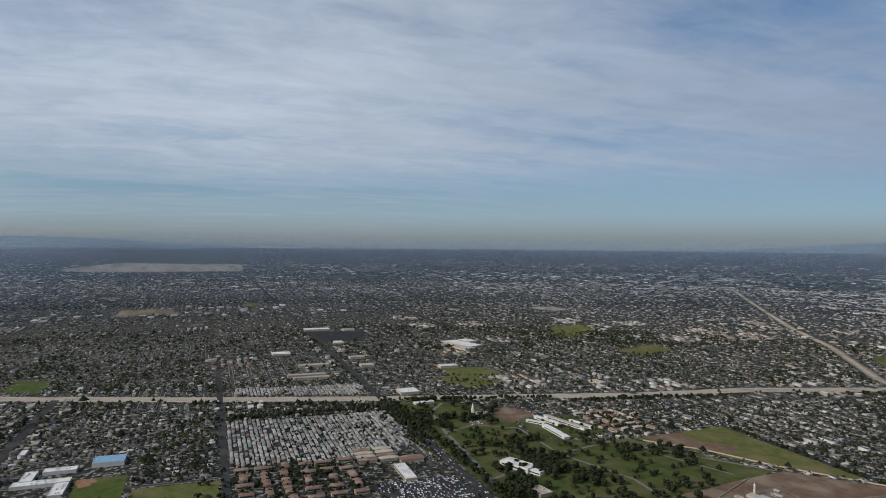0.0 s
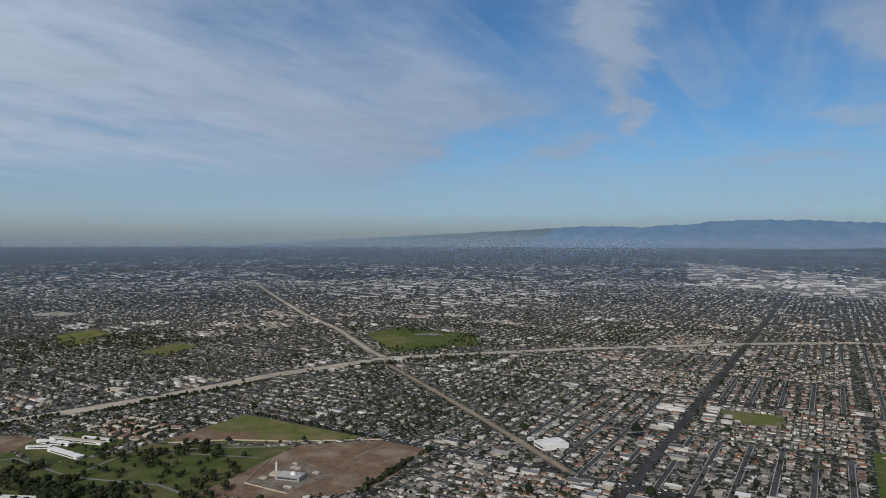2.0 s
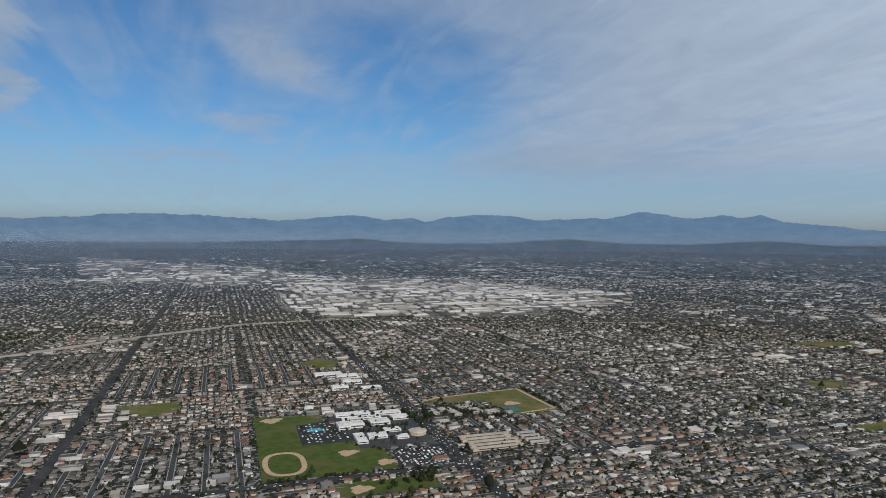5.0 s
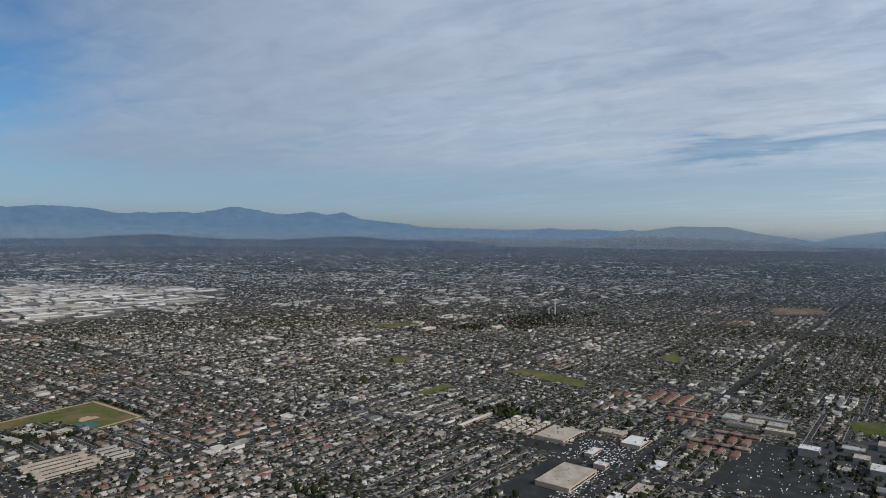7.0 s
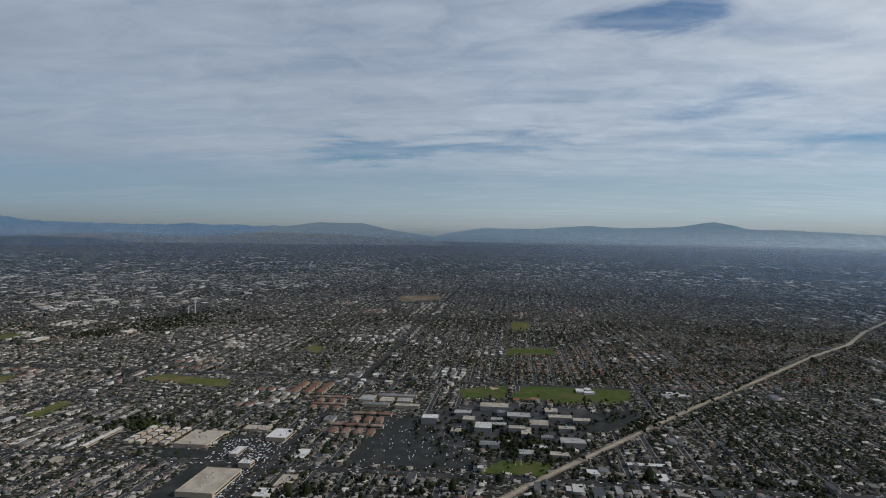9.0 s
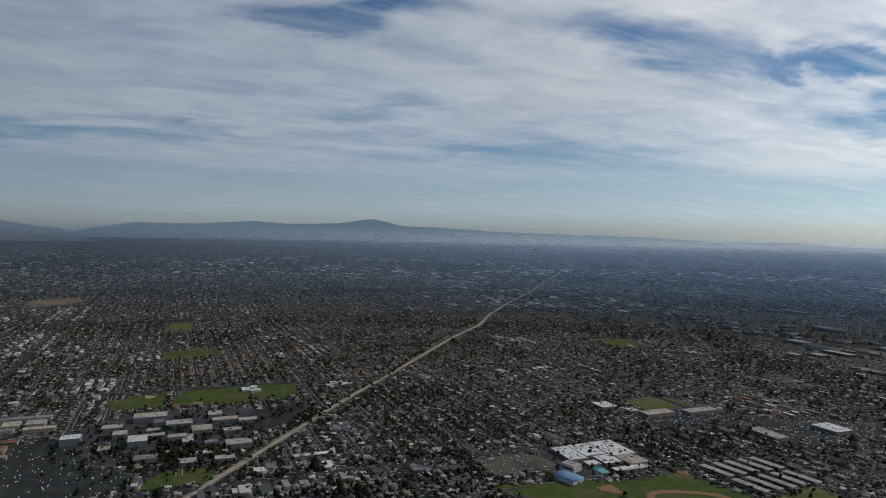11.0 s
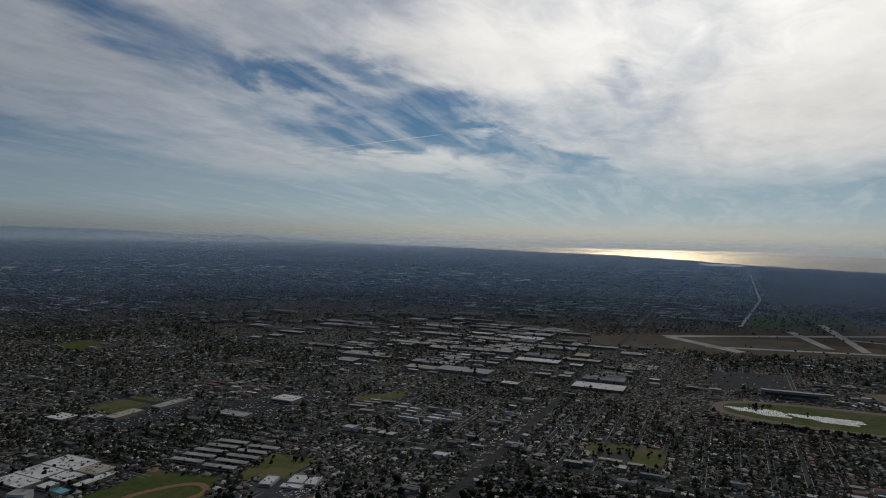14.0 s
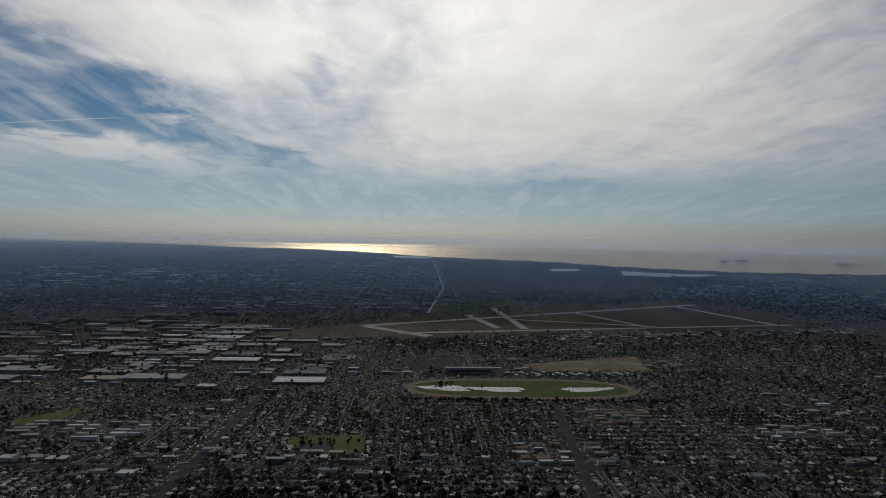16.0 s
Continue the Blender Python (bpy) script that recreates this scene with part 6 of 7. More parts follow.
def sheds():
    """Warehouses and workshops of the industrial quarters, and shops along the avenues."""
    X, Y, W, Dp = [], [], [], []
    for idx, poly in enumerate(IND):
        P = np.array(poly)
        lo, hi = P.min(0), P.max(0)
        sx, sy = (150, 112) if idx else (150, 118)
        gx, gy = np.meshgrid(np.arange(lo[0], hi[0], sx), np.arange(lo[1], hi[1], sy))
        gx, gy = gx.ravel(), gy.ravel()
        k = inside(gx, gy, poly)
        if idx:
            gd = np.hypot(gx, gy)
            k &= (rng.random(len(gx)) < 0.62) & ((gx > 230) | (gy < -2420)) & ((gd < 4150) | (gd > 4750) | (gx < 600)) & (np.sin(gx / 240.0 + 0.7) * np.sin(gy / 330.0) > -0.72)
        gx, gy = gx[k] + rng.normal(0, 20 if idx else 9, k.sum()), gy[k] + rng.normal(0, 16 if idx else 6, k.sum())
        large = rng.random(len(gx)) < (0.46 if idx else 0.62)
        for qx, qy, one in ((0, 0, True), (-0.26, -0.26, False), (0.26, -0.26, False), (-0.26, 0.26, False), (0.26, 0.26, False)):
            k = large if one else ~large
            x, y = gx[k] + qx * sx, gy[k] + qy * sy
            f = free(x, y) & (rng.random(len(x)) < (0.95 if one else 0.7) * np.where(np.hypot(x, y) > 9000, 0.15, np.where(np.hypot(x, y) > 6500, 0.45, 1.0)))
            x, y = x[f], y[f]
            X.append(x)
            Y.append(y)
            W.append(sx * (rng.choice((0.45, 0.6, 0.8, 1.05, 1.25), len(x)) * rng.uniform(0.85, 1.1, len(x)) if one else rng.uniform(0.2, 0.42, len(x))))
            Dp.append(sy * (rng.uniform(0.4, 0.78, len(x)) if one else rng.uniform(0.16, 0.36, len(x))))
        if not idx:
            patch("industrial_quarter", "paved yards of an industrial quarter", poly, M_YARD, 0.06, block=False)
    X, Y, W, Dp = (np.concatenate(v) for v in (X, Y, W, Dp))
    single = (Y < 0) & (np.hypot(X, Y) < 3250)
    r = random.Random(9)
    for x, y, w, d in zip(X[single], Y[single], W[single], Dp[single]):
        flat_building("warehouse", "flat-roofed grey warehouse in an industrial quarter", "warehouse", x, y, w, d, r.uniform(6, 8.5), 0,
                      r.choice((M_GREYROOF, M_GREYROOF, M_DARKROOF, M_DARKROOF, M_TANROOF, M_WHITEROOF)), r.choice((M_GREYWALL, M_DUSKWALL)), 2, "industrial warehouses", False)
    X, Y, W, Dp = (v[~single] for v in (X, Y, W, Dp))
    bright = Y > 0
    for name, k, mat, label in (("warehouses_pale", bright, M_FLAT, "large pale flat-roofed warehouses"), ("warehouses_grey", ~bright, M_DARKFLAT, "flat-roofed grey and white warehouses")):
        n = int(k.sum())
        V, F = box_batch(X[k], Y[k], W[k], Dp[k], rng.uniform(7, 11, n), np.zeros(n))
        stuff(name, mesh_of(name, place(V), F, [M_WALL, mat], [0, 1]), label, "warehouses")
    n = 9000
    a = rng.uniform(0, 2 * np.pi, n)
    D = 1200.0 * (15.0 ** rng.random(n))
    x, y = D * np.sin(a), D * np.cos(a)
    near_art = np.minimum(np.abs(x[:, None] - np.array(AX)[None]).min(1), np.abs(y[:, None] - np.array(AY)[None]).min(1))
    k = free(x, y, (SEA_EDGE,)) & view_side(x, y) & ((near_art < 60) | (D > 5600)) & (near_art > 28)
    x, y, D = x[k], y[k], D[k]
    n = len(x)
    big = np.where(D > 5600, 1.35, 1.0)
    V, F = box_batch(x, y, rng.uniform(14, 42, n) * big, rng.uniform(12, 26, n) * big, rng.uniform(5, 9, n), np.zeros(n))
    stuff("shops", mesh_of("shops", place(V), F, [M_WALL, M_DARKFLAT], [0, 1]), "flat-roofed shops and blocks along the avenues", "shops")
    # shops right along the near avenues
    c = np.array([v for v in AX if abs(v) < 3000], dtype=float)
    e = np.array([v for v in AY if abs(v) < 3000], dtype=float)
    m = 600
    side = rng.choice((-1.0, 1.0), 2 * m) * rng.uniform(34, 50, 2 * m)
    x = np.concatenate([rng.choice(c, m) + side[:m], rng.uniform(-3300, 3300, m)])
    y = np.concatenate([rng.uniform(-3300, 3300, m), rng.choice(e, m) + side[m:]])
    k = free(x, y) & (np.hypot(x, y) > 900) & (np.sin(x / 260.0) * np.sin(y / 310.0) > -0.2)
    x, y = x[k], y[k]
    n = len(x)
    V, F = box_batch(x, y, rng.uniform(14, 44, n), rng.uniform(12, 26, n), rng.uniform(5, 8, n), np.zeros(n))
    stuff("avenue_shops", mesh_of("avenue_shops", place(V), F, [M_WALL, M_FLAT], [0, 1]), "pale flat-roofed shops lining the avenues", "shops")
    # far rows of sheds in loose quarters
    n = 9000
    a, D = rng.uniform(0, 2 * np.pi, n), 1 / rng.uniform(1 / 22000, 1 / 4300, n)
    x, y = D * np.sin(a), D * np.cos(a)
    k = free(x, y, (SEA_EDGE, *IND)) & view_side(x, y) & (np.sin(x / 1300 + 1.0) * np.sin(y / 900 + x / 3100) + rng.normal(0, 0.12, n) > 0.46)
    x, y, D = x[k], y[k], D[k]
    n = len(x)
    V, F = box_batch(x, y, rng.uniform(34, 105, n), rng.uniform(18, 42, n), rng.uniform(4, 7, n), np.zeros(n))
    stuff("far_warehouses", mesh_of("far_warehouses", place(V), F, [M_WALL, M_FLAT], [0, 1]), "distant pale warehouses in long rows", "warehouses")
    # far suburbs
    n = 19000
    a, D = rng.uniform(0, 2 * np.pi, n), 1 / rng.uniform(1 / 14000, 1 / 6500, n)
    x, y = D * np.sin(a), D * np.cos(a)
    dens = 0.5 + 0.5 * np.sin(x / 1700 + 0.4) * np.sin(y / 2100 + x / 5100)
    k = free(x, y, (SEA_EDGE, *IND)) & view_side(x, y) & (rng.random(n) < 0.35 + 0.65 * dens)
    x, y, D = x[k], y[k], D[k]
    n = len(x)
    V, F = house_batch(x, y, rng.uniform(14, 30, n), rng.uniform(10, 18, n), rng.uniform(1.6, 2.6, n), rng.uniform(0.6, 1.2, n), rng.choice((0.0, math.pi / 2), n))
    stuff("far_houses", mesh_of("far_houses", place(V), F, [M_WALL, M_ROOF], [0, 1, 1]), "distant houses scattered to the horizon", "houses")


sheds()


# ---------------------------------------------------------------- trees and cars
def street_trees():
    i = np.concatenate([np.flatnonzero(HD < 5600)] * 8)
    i = i[rng.random(len(i)) < np.where((HY[i] > 900) & (HD[i] < 3300) & (HX[i] > -800), 0.30, np.where(HY[i] < -500, 0.92, np.where(HX[i] > 1250, 0.74, np.where(HX[i] < -800, 0.9, 0.62)))) * np.where(HD[i] > 3600, 0.45, 1.0)]
    x, y = HX[i] + rng.normal(0, 11, len(i)), HY[i] + rng.normal(0, 11, len(i))
    ax, ay = np.array(AX, dtype=float), np.array(AY, dtype=float)
    tx, ty = [], []
    for c in ax:
        s = rng.uniform(-3500, 4500, 420)
        tx.append(c + rng.choice((-16.0, 16.0, 20.0), 420))
        ty.append(s)
    for c in ay:
        s = rng.uniform(-3500, 3500, 420)
        ty.append(c + rng.choice((-16.0, 16.0, -20.0), 420))
        tx.append(s)
    gx = np.concatenate([rng.choice(np.arange(500, 3300, 302.0), 1100) + rng.normal(0, 5, 1100), rng.uniform(400, 3300, 1500)])
    gy = np.concatenate([rng.uniform(3600, 7200, 1100), rng.choice(np.arange(3700, 7200, 236.0), 1500) + rng.normal(0, 5, 1500)])
    inner = inside(gx, gy, IND[0])
    tx.append(gx[inner])
    ty.append(gy[inner])
    for poly in IND[1:]:
        P = np.array(poly)
        tx.append(rng.uniform(P[:, 0].min(), P[:, 0].max(), 9000))
        ty.append(rng.uniform(P[:, 1].min(), P[:, 1].max(), 9000))
        out = ~inside(tx[-1], ty[-1], poly)
        tx[-1], ty[-1] = tx[-1][~out], ty[-1][~out]
    x, y = np.concatenate([x, *tx]), np.concatenate([y, *ty])
    D = np.hypot(x, y)
    ok = view_side(x, y)
    clump = rng.random(len(x)) < 0.5 + 0.5 * (np.sin(x / 170.0 + y / 390.0) * np.sin(y / 140.0) > -0.2)
    ok &= clump
    for p in BLOCKED:
        ok &= ~inside(x, y, p)
    for line, w in LINES:
        ok &= ~near_line(x, y, line, w - 2)
    for name, k, V0, F0 in (("street_trees", ok & (D < 1250), ICO_V, ICO_F), ("far_street_trees", ok & (D >= 1250), OCT_V, OCT_F)):
        n = int(k.sum())
        r = (rng.gamma(3.2, 0.56, n) + 0.8) * np.where(rng.random(n) < np.where((x[k] < -2300) & (y[k] < 2200), 0.4, 0.12), 1.9, 1.0)
        V, F = crown_batch(rng, x[k], y[k], r, r * rng.uniform(1.6, 2.6, n), rng.uniform(0.5, 1.6, n), V0, F0)
        stuff(name, mesh_of(name, place(V), [F], [M_LEAF]), "dark green garden and street trees among the houses", "trees")
    # far groves
    n = 44000
    a, D = rng.uniform(0, 2 * np.pi, n), 1 / rng.uniform(1 / 17000, 1 / 5000, n)
    x, y = D * np.sin(a), D * np.cos(a)
    k = free(x, y, (SEA_EDGE, IND[0])) & view_side(x, y)
    r = rng.uniform(5, 14, int(k.sum()))
    V, F = crown_batch(rng, x[k], y[k], r, r * rng.uniform(0.35, 0.7, len(r)), r * 0, OCT_V, OCT_F)
    stuff("far_groves", mesh_of("far_groves", place(V), [F], [M_LEAF]), "distant dark groves across the plain", "trees")


street_trees()


def tree_pattern(seed, r, h):
    """One broad tree: tapered trunk, limbs and a crown of many uneven clumps."""
    g = np.random.default_rng(seed)
    ob = new("tree")
    bm = bmesh.new()

    def limb(a, b, r0, r1):
        d = Vector(b) - Vector(a)
        m = Matrix.Translation((Vector(a) + Vector(b)) / 2) @ d.to_track_quat("Z", "Y").to_matrix().to_4x4()
        bmesh.ops.create_cone(bm, segments=6, radius1=r0, radius2=r1, depth=d.length, matrix=m)

    limb((0, 0, 0), (0, 0, h * 0.5), 0.45, 0.28)
    tips = []
    for i in range(5):
        a = i * 1.257 + g.uniform(-0.3, 0.3)
        tip = (math.cos(a) * r * 0.55, math.sin(a) * r * 0.55, h * g.uniform(0.5, 0.75))
        limb((0, 0, h * 0.35), tip, 0.2, 0.08)
        tips.append(tip)
    me = bpy.data.meshes.new("trunk")
    bm.to_mesh(me)
    bm.free()
    me.materials.append(M_BARK)
    part("trunk", me, ob)
    n = 34
    a, u, z = g.uniform(0, 6.28, n), np.sqrt(g.random(n)), g.uniform(0.25, 0.9, n)
    spread = np.sqrt(np.clip(1 - (2 * z - 1.05) ** 2, 0.05, 1))
    V, F = crown_batch(g, np.cos(a) * u * r * spread * 0.8, np.sin(a) * u * r * spread * 0.8, g.uniform(0.22, 0.42, n) * r, g.uniform(0.3, 0.5, n) * r, z * h, ICO_V, ICO_F)
    part("crown", mesh_of("crown", V, [F], [M_LEAF]), ob)
    return tagged(ob, "broad dark green tree standing on the cemetery lawn", "tree", "cemetery trees")


def park_trees():
    r = random.Random(11)
    kinds = [tree_pattern(i, r.uniform(7.5, 11), r.uniform(11, 16)) for i in range(6)]
    used, count = set(), 0
    lawn = BLOCKED[0]
    spots = []
    for _ in range(44):
        c = (r.uniform(-1800, -950), r.uniform(520, 1090))
        spots += [(c[0] + r.gauss(0, 24), c[1] + r.gauss(0, 24)) for _ in range(r.randrange(3, 10))]
    spots += [(-1225 + r.gauss(0, 42), 660 + r.gauss(0, 16)) for _ in range(30)] + [(-1130 + r.gauss(0, 16), 570 + r.gauss(0, 22)) for _ in range(16)]
    spots += [(-1850 + i * 3.0 + r.gauss(0, 3), 520 + i * 14 + r.gauss(0, 3)) for i in range(18)]
    spots += [(-1080 - i * 22 + r.gauss(0, 4), 512 + r.gauss(0, 5)) for i in range(34)]
    arr = np.array(spots)
    ok = inside(arr[:, 0], arr[:, 1], lawn)
    for x, y in arr[ok][:290]:
        k = r.randrange(6)
        m = pose(x, y, 0.1, 0, 0, r.uniform(0, 360))
        if k in used:
            copy_thing(kinds[k], m)
        else:
            kinds[k].matrix_world = m
            used.add(k)


park_trees()


def hedge_trees():
    """Rows of dark trees along channels, lots and the racecourse, and over campus and golf course."""
    X, Y, S = [], [], []

    def row(a, b, gap, spread, size):
        n = max(2, int(math.hypot(b[0] - a[0], b[1] - a[1]) / gap))
        f = rng.random(n)
        X.append(a[0] + (b[0] - a[0]) * f + rng.normal(0, spread, n))
        Y.append(a[1] + (b[1] - a[1]) * f + rng.normal(0, spread, n))
        S.append(rng.uniform(0.7, 1.3, n) * size)

    for a, b, gap, spread, size in (((-1880, 480), (-1760, 980), 5, 5, 5), ((-1700, 890), (-1688, 1150), 8, 6, 5.5), ((-1688, 1150), (-1612, 1500), 6, 6, 6), ((-1520, 1900), (-1250, 2330), 9, 8, 6), ((-750, 960), (-770, 1250), 4, 2.5, 5), ((-911, 1252), (-1345, 1255), 6, 3, 4),
                                    ((-1790, 42), (-1800, 460), 7, 10, 6), ((-2010, -40), (-1830, 440), 8, 6, 5), ((890, 1600), (885, 1830), 5, 2, 4), ((-740, -1880), (60, -1885), 7, 4, 5), ((-120, -2110), (-60, -2080), 6, 8, 5),
                                    ((470, 1700), (478, 1560), 5, 4, 5), ((300, 1180), (420, 1240), 4, 12, 6), ((540, 1570), (730, 1560), 8, 5, 5), ((520, 1600), (530, 1720), 6, 5, 5), ((350, 1270), (80, 1270), 12, 2, 4), ((1340, -70), (2050, -630), 14, 7, 4), ((1300, -112), (2040, -690), 14, 7, 4), ((2060, -640), (2784, -1140), 14, 6, 4), ((1180, -420), (1180, -560), 7, 5, 5), ((1290, -100), (1290, -560), 9, 6, 5)):
        row(a, b, gap, spread, size)
    for cx, cy, sx, sy, n, size in ((-1290, 655, 46, 12, 34, 7.5), (-1215, 668, 24, 9, 22, 7.5), (-1165, 585, 18, 20, 24, 7), (-1110, 710, 22, 45, 14, 7), (-1480, 1030, 60, 50, 130, 4), (-1470, 860, 60, 20, 50, 3.5), (-1420, 640, 60, 40, 50, 5), (-1150, 860, 80, 70, 34, 6), (-1300, 880, 40, 60, 22, 6), (-1040, 700, 30, 60, 22, 6), (-1700, 560, 60, 30, 40, 5), (-1600, 280, 130, 120, 420, 3), (-1290, 170, 80, 80, 420, 3.6), (-1500, -3200, 550, 90, 320, 4), (3300, 1760, 220, 120, 260, 6), (2750, 1870, 60, 40, 70, 6), (3000, 1700, 90, 60, 90, 5), (-3000, -5200, 500, 700, 700, 9), (-3300, -7600, 500, 500, 500, 10), (1460, -20, 45, 35, 90, 6), (1640, 40, 90, 110, 120, 5), (1500, 130, 60, 40, 40, 5), (-400, -4500, 200, 300, 260, 5), (-1450, 2720, 50, 90, 50, 6), (360, 1560, 60, 80, 130, 4), (610, 1640, 60, 40, 90, 4), (640, 1370, 60, 50, 90, 3), (-1650, 480, 90, 14, 160, 5), (-1800, 250, 14, 140, 120, 4.5), (-330, -2900, 300, 60, 260, 4),
                                    (-1200, -2950, 500, 120, 400, 4), (900, -2560, 450, 320, 900, 3.6), (2300, -3500, 700, 700, 600, 4), (1700, -300, 60, 40, 50, 5), (1480, 900, 40, 50, 60, 6), (1170, -850, 60, 60, 70, 4), (960, -1090, 90, 60, 110, 4), (1180, -1000, 90, 30, 60, 4), (1180, -560, 90, 12, 40, 4), (1600, -40, 120, 90, 120, 4.5), (1420, -20, 50, 90, 70, 4.5), (230, -1500, 70, 30, 40, 4), (560, -1980, 120, 30, 60, 4), (-2060, 820, 60, 50, 40, 4), (-2960, 1740, 80, 60, 60, 4.5), (-2780, 930, 90, 40, 90, 5), (-1620, 2330, 70, 40, 22, 6), (-1850, 2850, 90, 40, 34, 6)):
        X.append(rng.normal(cx, sx, n))
        Y.append(rng.normal(cy, sy, n))
        S.append(rng.uniform(0.6, 1.3, n) * size)
    x, y, s = np.concatenate(X), np.concatenate(Y), np.concatenate(S)
    # each crown of two clumps, or three where it stands near
    near_by = np.hypot(x, y) < 1900
    x, y, s, low = (np.concatenate(v) for v in ((x, x + rng.normal(0, 0.5, len(s)) * s, (x + rng.normal(0, 0.6, len(s)) * s)[near_by]), (y, y + rng.normal(0, 0.5, len(s)) * s, (y + rng.normal(0, 0.6, len(s)) * s)[near_by]),
                                              (s * 0.8, s * rng.uniform(0.45, 0.75, len(s)), (s * rng.uniform(0.4, 0.7, len(s)))[near_by]), (s * 0.1, s * rng.uniform(0.1, 0.9, len(s)), (s * rng.uniform(0.1, 0.7, len(s)))[near_by])))
    V, F = crown_batch(rng, x, y, s, s * rng.uniform(1.6, 2.6, len(s)), low, ICO_V, ICO_F)
    stuff("tree_rows", mesh_of("tree_rows", place(V), [F], [M_LEAF]), "rows and groves of dark green trees", "trees")


hedge_trees()


def cars():
    X, Y, A = [], [], []
    for x0, x1, y0, y1, fill in ((362, 470, 1282, 1386, 0.24), (1290, 1630, 90, 315, 0.05), (1290, 1430, 505, 635, 0.30), (1025, 1245, 508, 545, 0.35), (1125, 1240, -730, -595, 0.10), (1295, 1425, -1395, -1085, 0.16),
                                 (1065, 1235, -1635, -1365, 0.14), (-1230, -1095, 305, 465, 0.35), (-1600, -1560, 640, 670, 0.3), (690, 760, -1050, -965, 0.4), (-190, 60, -2630, -2340, 0.008), (185, 290, 1485, 1640, 0.1)):
        gx, gy = np.meshgrid(np.arange(x0, x1, 9.0), np.arange(y0, y1, 2.9))
        k = rng.random(gx.size) < fill
        X.append(gx.ravel()[k])
        Y.append(gy.ravel()[k])
        A.append(np.zeros(int(k.sum())))
    i = rng.integers(0, len(HX), 9000)
    i = i[HD[i] < 1900]
    off = rng.choice((-1.0, 1.0), len(i)) * 9.0
    X.append(HX[i] + np.where(HA[i] > 1, off, rng.uniform(-6, 6, len(i))))
    Y.append(HY[i] + np.where(HA[i] > 1, rng.uniform(-6, 6, len(i)), off))
    A.append(HA[i])
    for c in (490, 1265):
        s = rng.uniform(-1800, 2400, 330)
        X.append(c + rng.choice((-7.5, -4, 4, 7.5), 330))
        Y.append(s)
        A.append(np.full(330, math.pi / 2))
    for c in (487, 1257):
        s = rng.uniform(-2000, 2000, 330)
        Y.append(c + rng.choice((-7.5, -4, 4, 7.5), 330))
        X.append(s)
        A.append(np.zeros(330))
    x, y, a = np.concatenate(X), np.concatenate(Y), np.concatenate(A)
    n = len(x)
    o = np.ones(n)
    V, F = house_batch(x, y, o * 4.5, o * 1.75, o * 0.85, o * 0.6, a, 0.28)
    V[:, 2] += 0.3
    stuff("cars", mesh_of("cars", V, F, [M_CAR, M_CAR], [0, 1, 1]), "parked and driving cars in lots and streets", "cars")


cars()


# ---------------------------------------------------------------- lagoons and ships far off
# the sky's reflection is put into the lagoons' pale base colour
M_LAGOON = mottled("lagoon_painted_shine", (0.60, 0.60, 0.57), (0.52, 0.52, 0.50), 0.01, rough=0.4)
patch("lagoon", "lagoon near the coast with sky shine painted pale", [(-2118, -10485), (-2612, -10636), (-2423, -9862), (-1966, -9732)], M_LAGOON, 1.0, "water", lift=0.002)
patch("lagoon", "lagoon near the coast with sky shine painted pale", [(-3134, -10063), (-3616, -9553), (-4330, -9290), (-3850, -8833), (-3279, -8589), (-2767, -8838)], M_LAGOON, 1.0, "water", lift=0.002)
patch("lagoon", "lagoon near the coast with sky shine painted pale", [(752, -16893), (-255, -16422), (-229, -14960), (479, -15333)], M_LAGOON, 1.0, "water", lift=0.002)
M_HULL = mottled("dark_hull", (0.09, 0.08, 0.08), (0.07, 0.06, 0.06), 0.3)


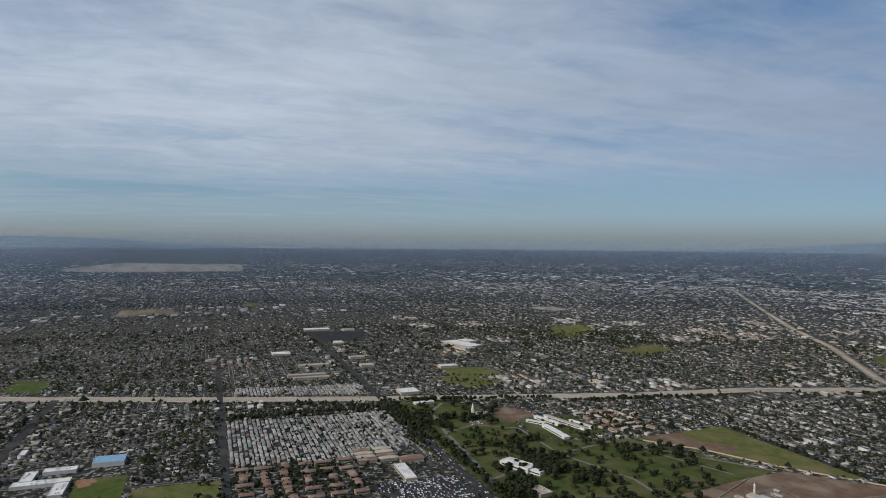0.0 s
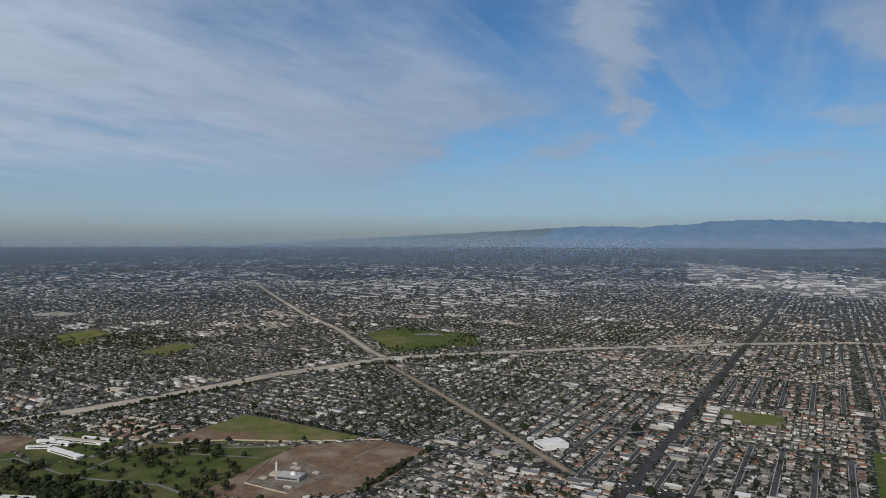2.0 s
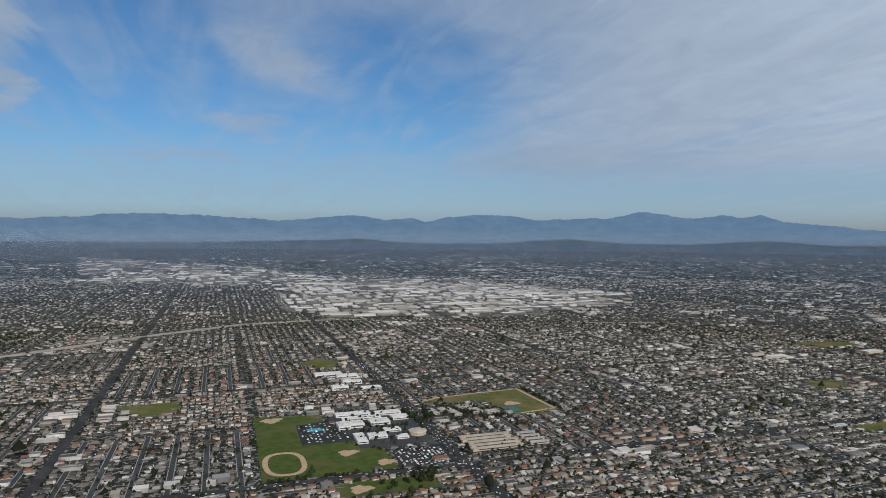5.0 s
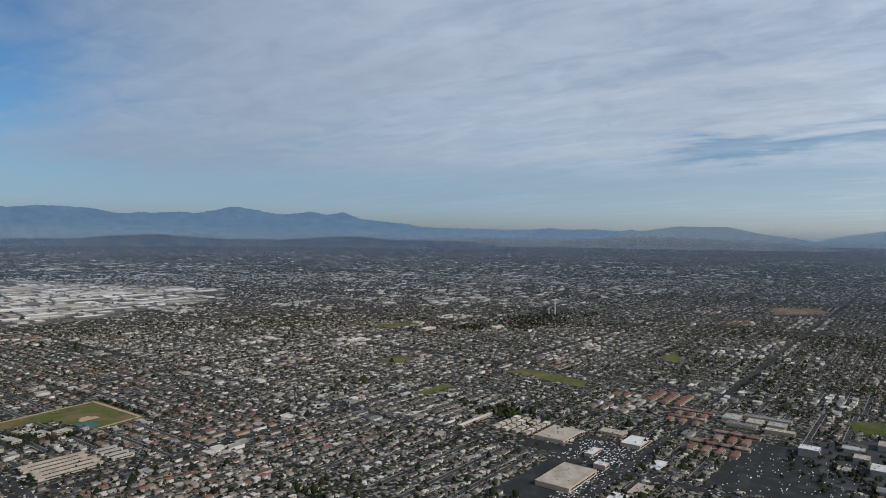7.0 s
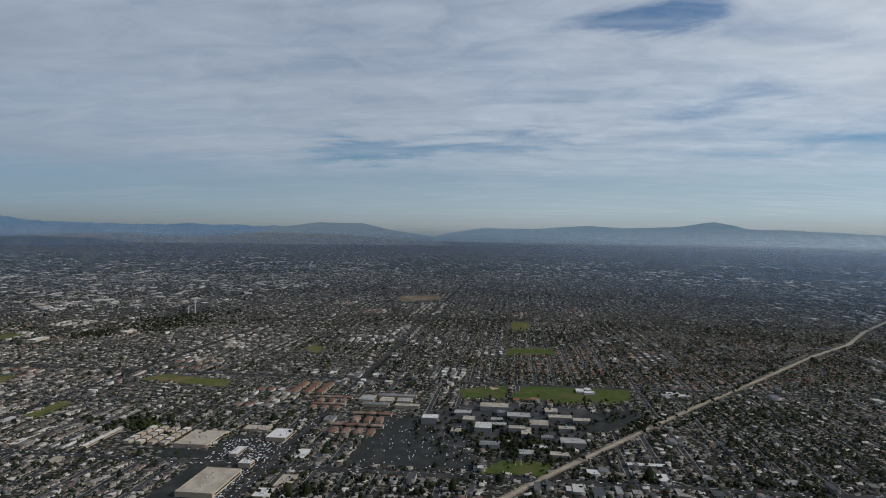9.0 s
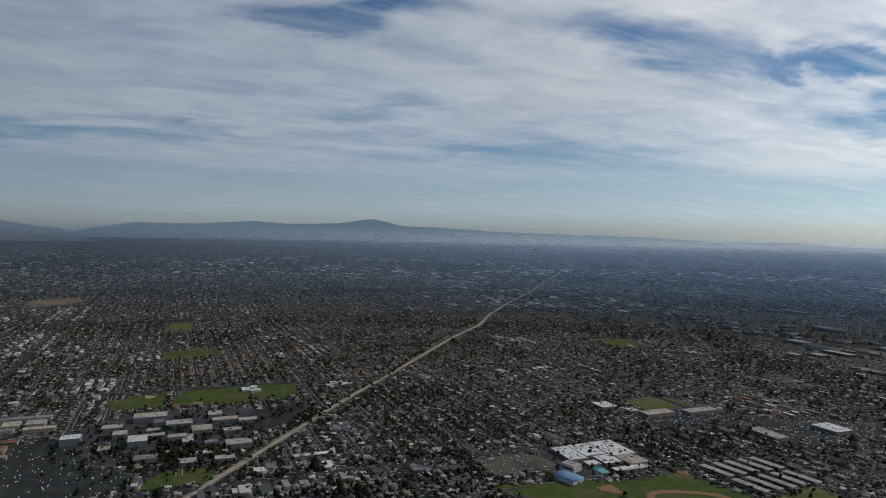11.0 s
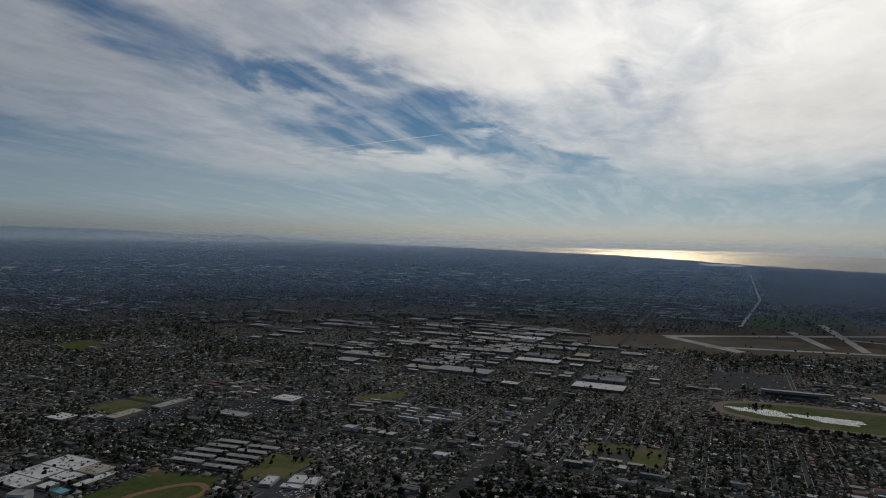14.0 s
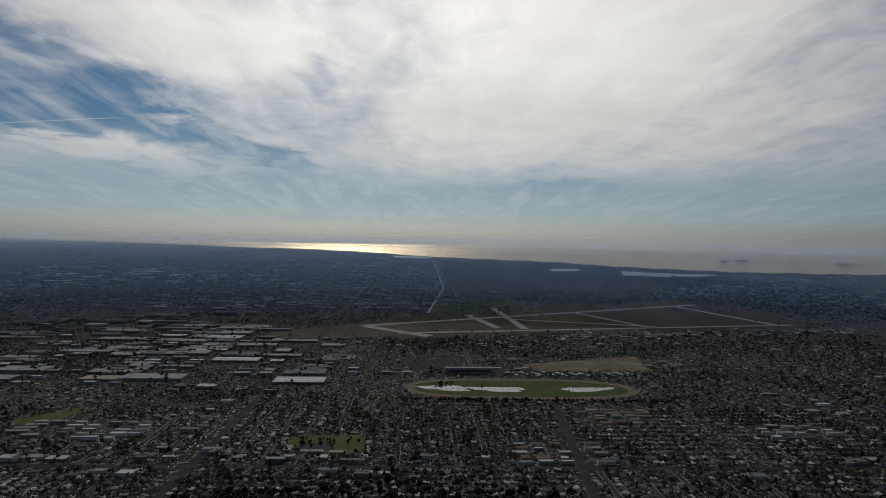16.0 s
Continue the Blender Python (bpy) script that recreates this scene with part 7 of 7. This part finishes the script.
def ship(x, y, length, turn):
    """A tanker at anchor: a hull with a raised bow, and the bridge aft."""
    ob = tagged(new("ship"), "dark cargo ship anchored off the coast", "ship", "ships at anchor")
    D = math.hypot(x, y)
    s = (R1 + (R2 - R1) * (1 - R1 / D)) / D * 0.9985
    at = place([(x, y, 2.0)], 0.0015)[0]
    ob.matrix_world = Matrix.Translation(at) @ pose(0, 0, 0, 0, 0, turn) @ Matrix.Diagonal((s, s, s, 1))
    bm = bmesh.new()
    n = 9
    rings = []
    for i in range(n):
        f = i / (n - 1)
        w = length * 0.075 * min(1.0, (1 - f) * 5 + 0.05)
        h = length * (0.05 + 0.02 * max(0.0, f - 0.8) * 5)
        X = (f - 0.5) * length
        rings.append([bm.verts.new(v) for v in ((X, -w, h), (X, -w * 0.8, 0), (X, w * 0.8, 0), (X, w, h))])
    for a, c in zip(rings, rings[1:]):
        for k in range(4):
            bm.faces.new((a[k], a[(k + 1) % 4], c[(k + 1) % 4], c[k]))
    bm.faces.new(rings[0])
    bm.faces.new(rings[-1][::-1])
    bmesh.ops.recalc_face_normals(bm, faces=bm.faces[:])
    me = bpy.data.meshes.new("hull")
    bm.to_mesh(me)
    bm.free()
    me.materials.append(M_HULL)
    part("hull", me, ob)
    p = part("bridge", block_mesh("bridge", length * 0.06, length * 0.11, length * 0.05, length * 0.13, M_GREYWALL), ob)
    p.location = (-length * 0.40, 0, 0)


for x, y, length, turn in ((-7761, -16420, 200, 158), (-8581, -17186, 300, 152), (-9867, -16891, 160, 150), (-7295, -12295, 110, 20), (-10261, -15556, 250, 145)):
    ship(x, y, length, turn)


def lookout_tower(x, y, h):
    """A slim amusement-park tower with a ring cabin."""
    ob = tagged(new("tower"), "slim pale amusement park tower far off", "tower")
    ob.matrix_world = pose(*place([(x, y, 0)])[0], 0, 0, 0)
    for name, r, z0, z1, n in (("shaft", 4.0, 0, h, 10), ("cabin", 9.0, h * 0.78, h * 0.86, 14), ("mast", 0.8, h, h * 1.12, 6)):
        bm = bmesh.new()
        bmesh.ops.create_cone(bm, segments=n, radius1=r, radius2=r * 0.85, depth=z1 - z0, cap_ends=True, matrix=Matrix.Translation((0, 0, (z0 + z1) / 2)))
        me = bpy.data.meshes.new(name)
        bm.to_mesh(me)
        bm.free()
        me.materials.append(M_METAL)
        part(name, me, ob)


lookout_tower(3545, 1802, 78)
lookout_tower(3560, 1850, 34)


def base_buildings():
    """Barracks and hangars along the airfield."""
    n = 170
    f = rng.random(n)
    x = -640 - 1750 * f + rng.normal(0, 25, n)
    y = -3120 - 330 * f + rng.normal(0, 70, n)
    V, F = box_batch(x, y, rng.uniform(14, 60, n), rng.uniform(10, 22, n), rng.uniform(4, 9, n), rng.choice((-0.2, -0.2, 1.37), n))
    stuff("barracks", mesh_of("barracks", place(V), F, [M_WALL, M_FLAT], [0, 1]), "low pale barracks and hangars beside the airfield", "barracks")


base_buildings()
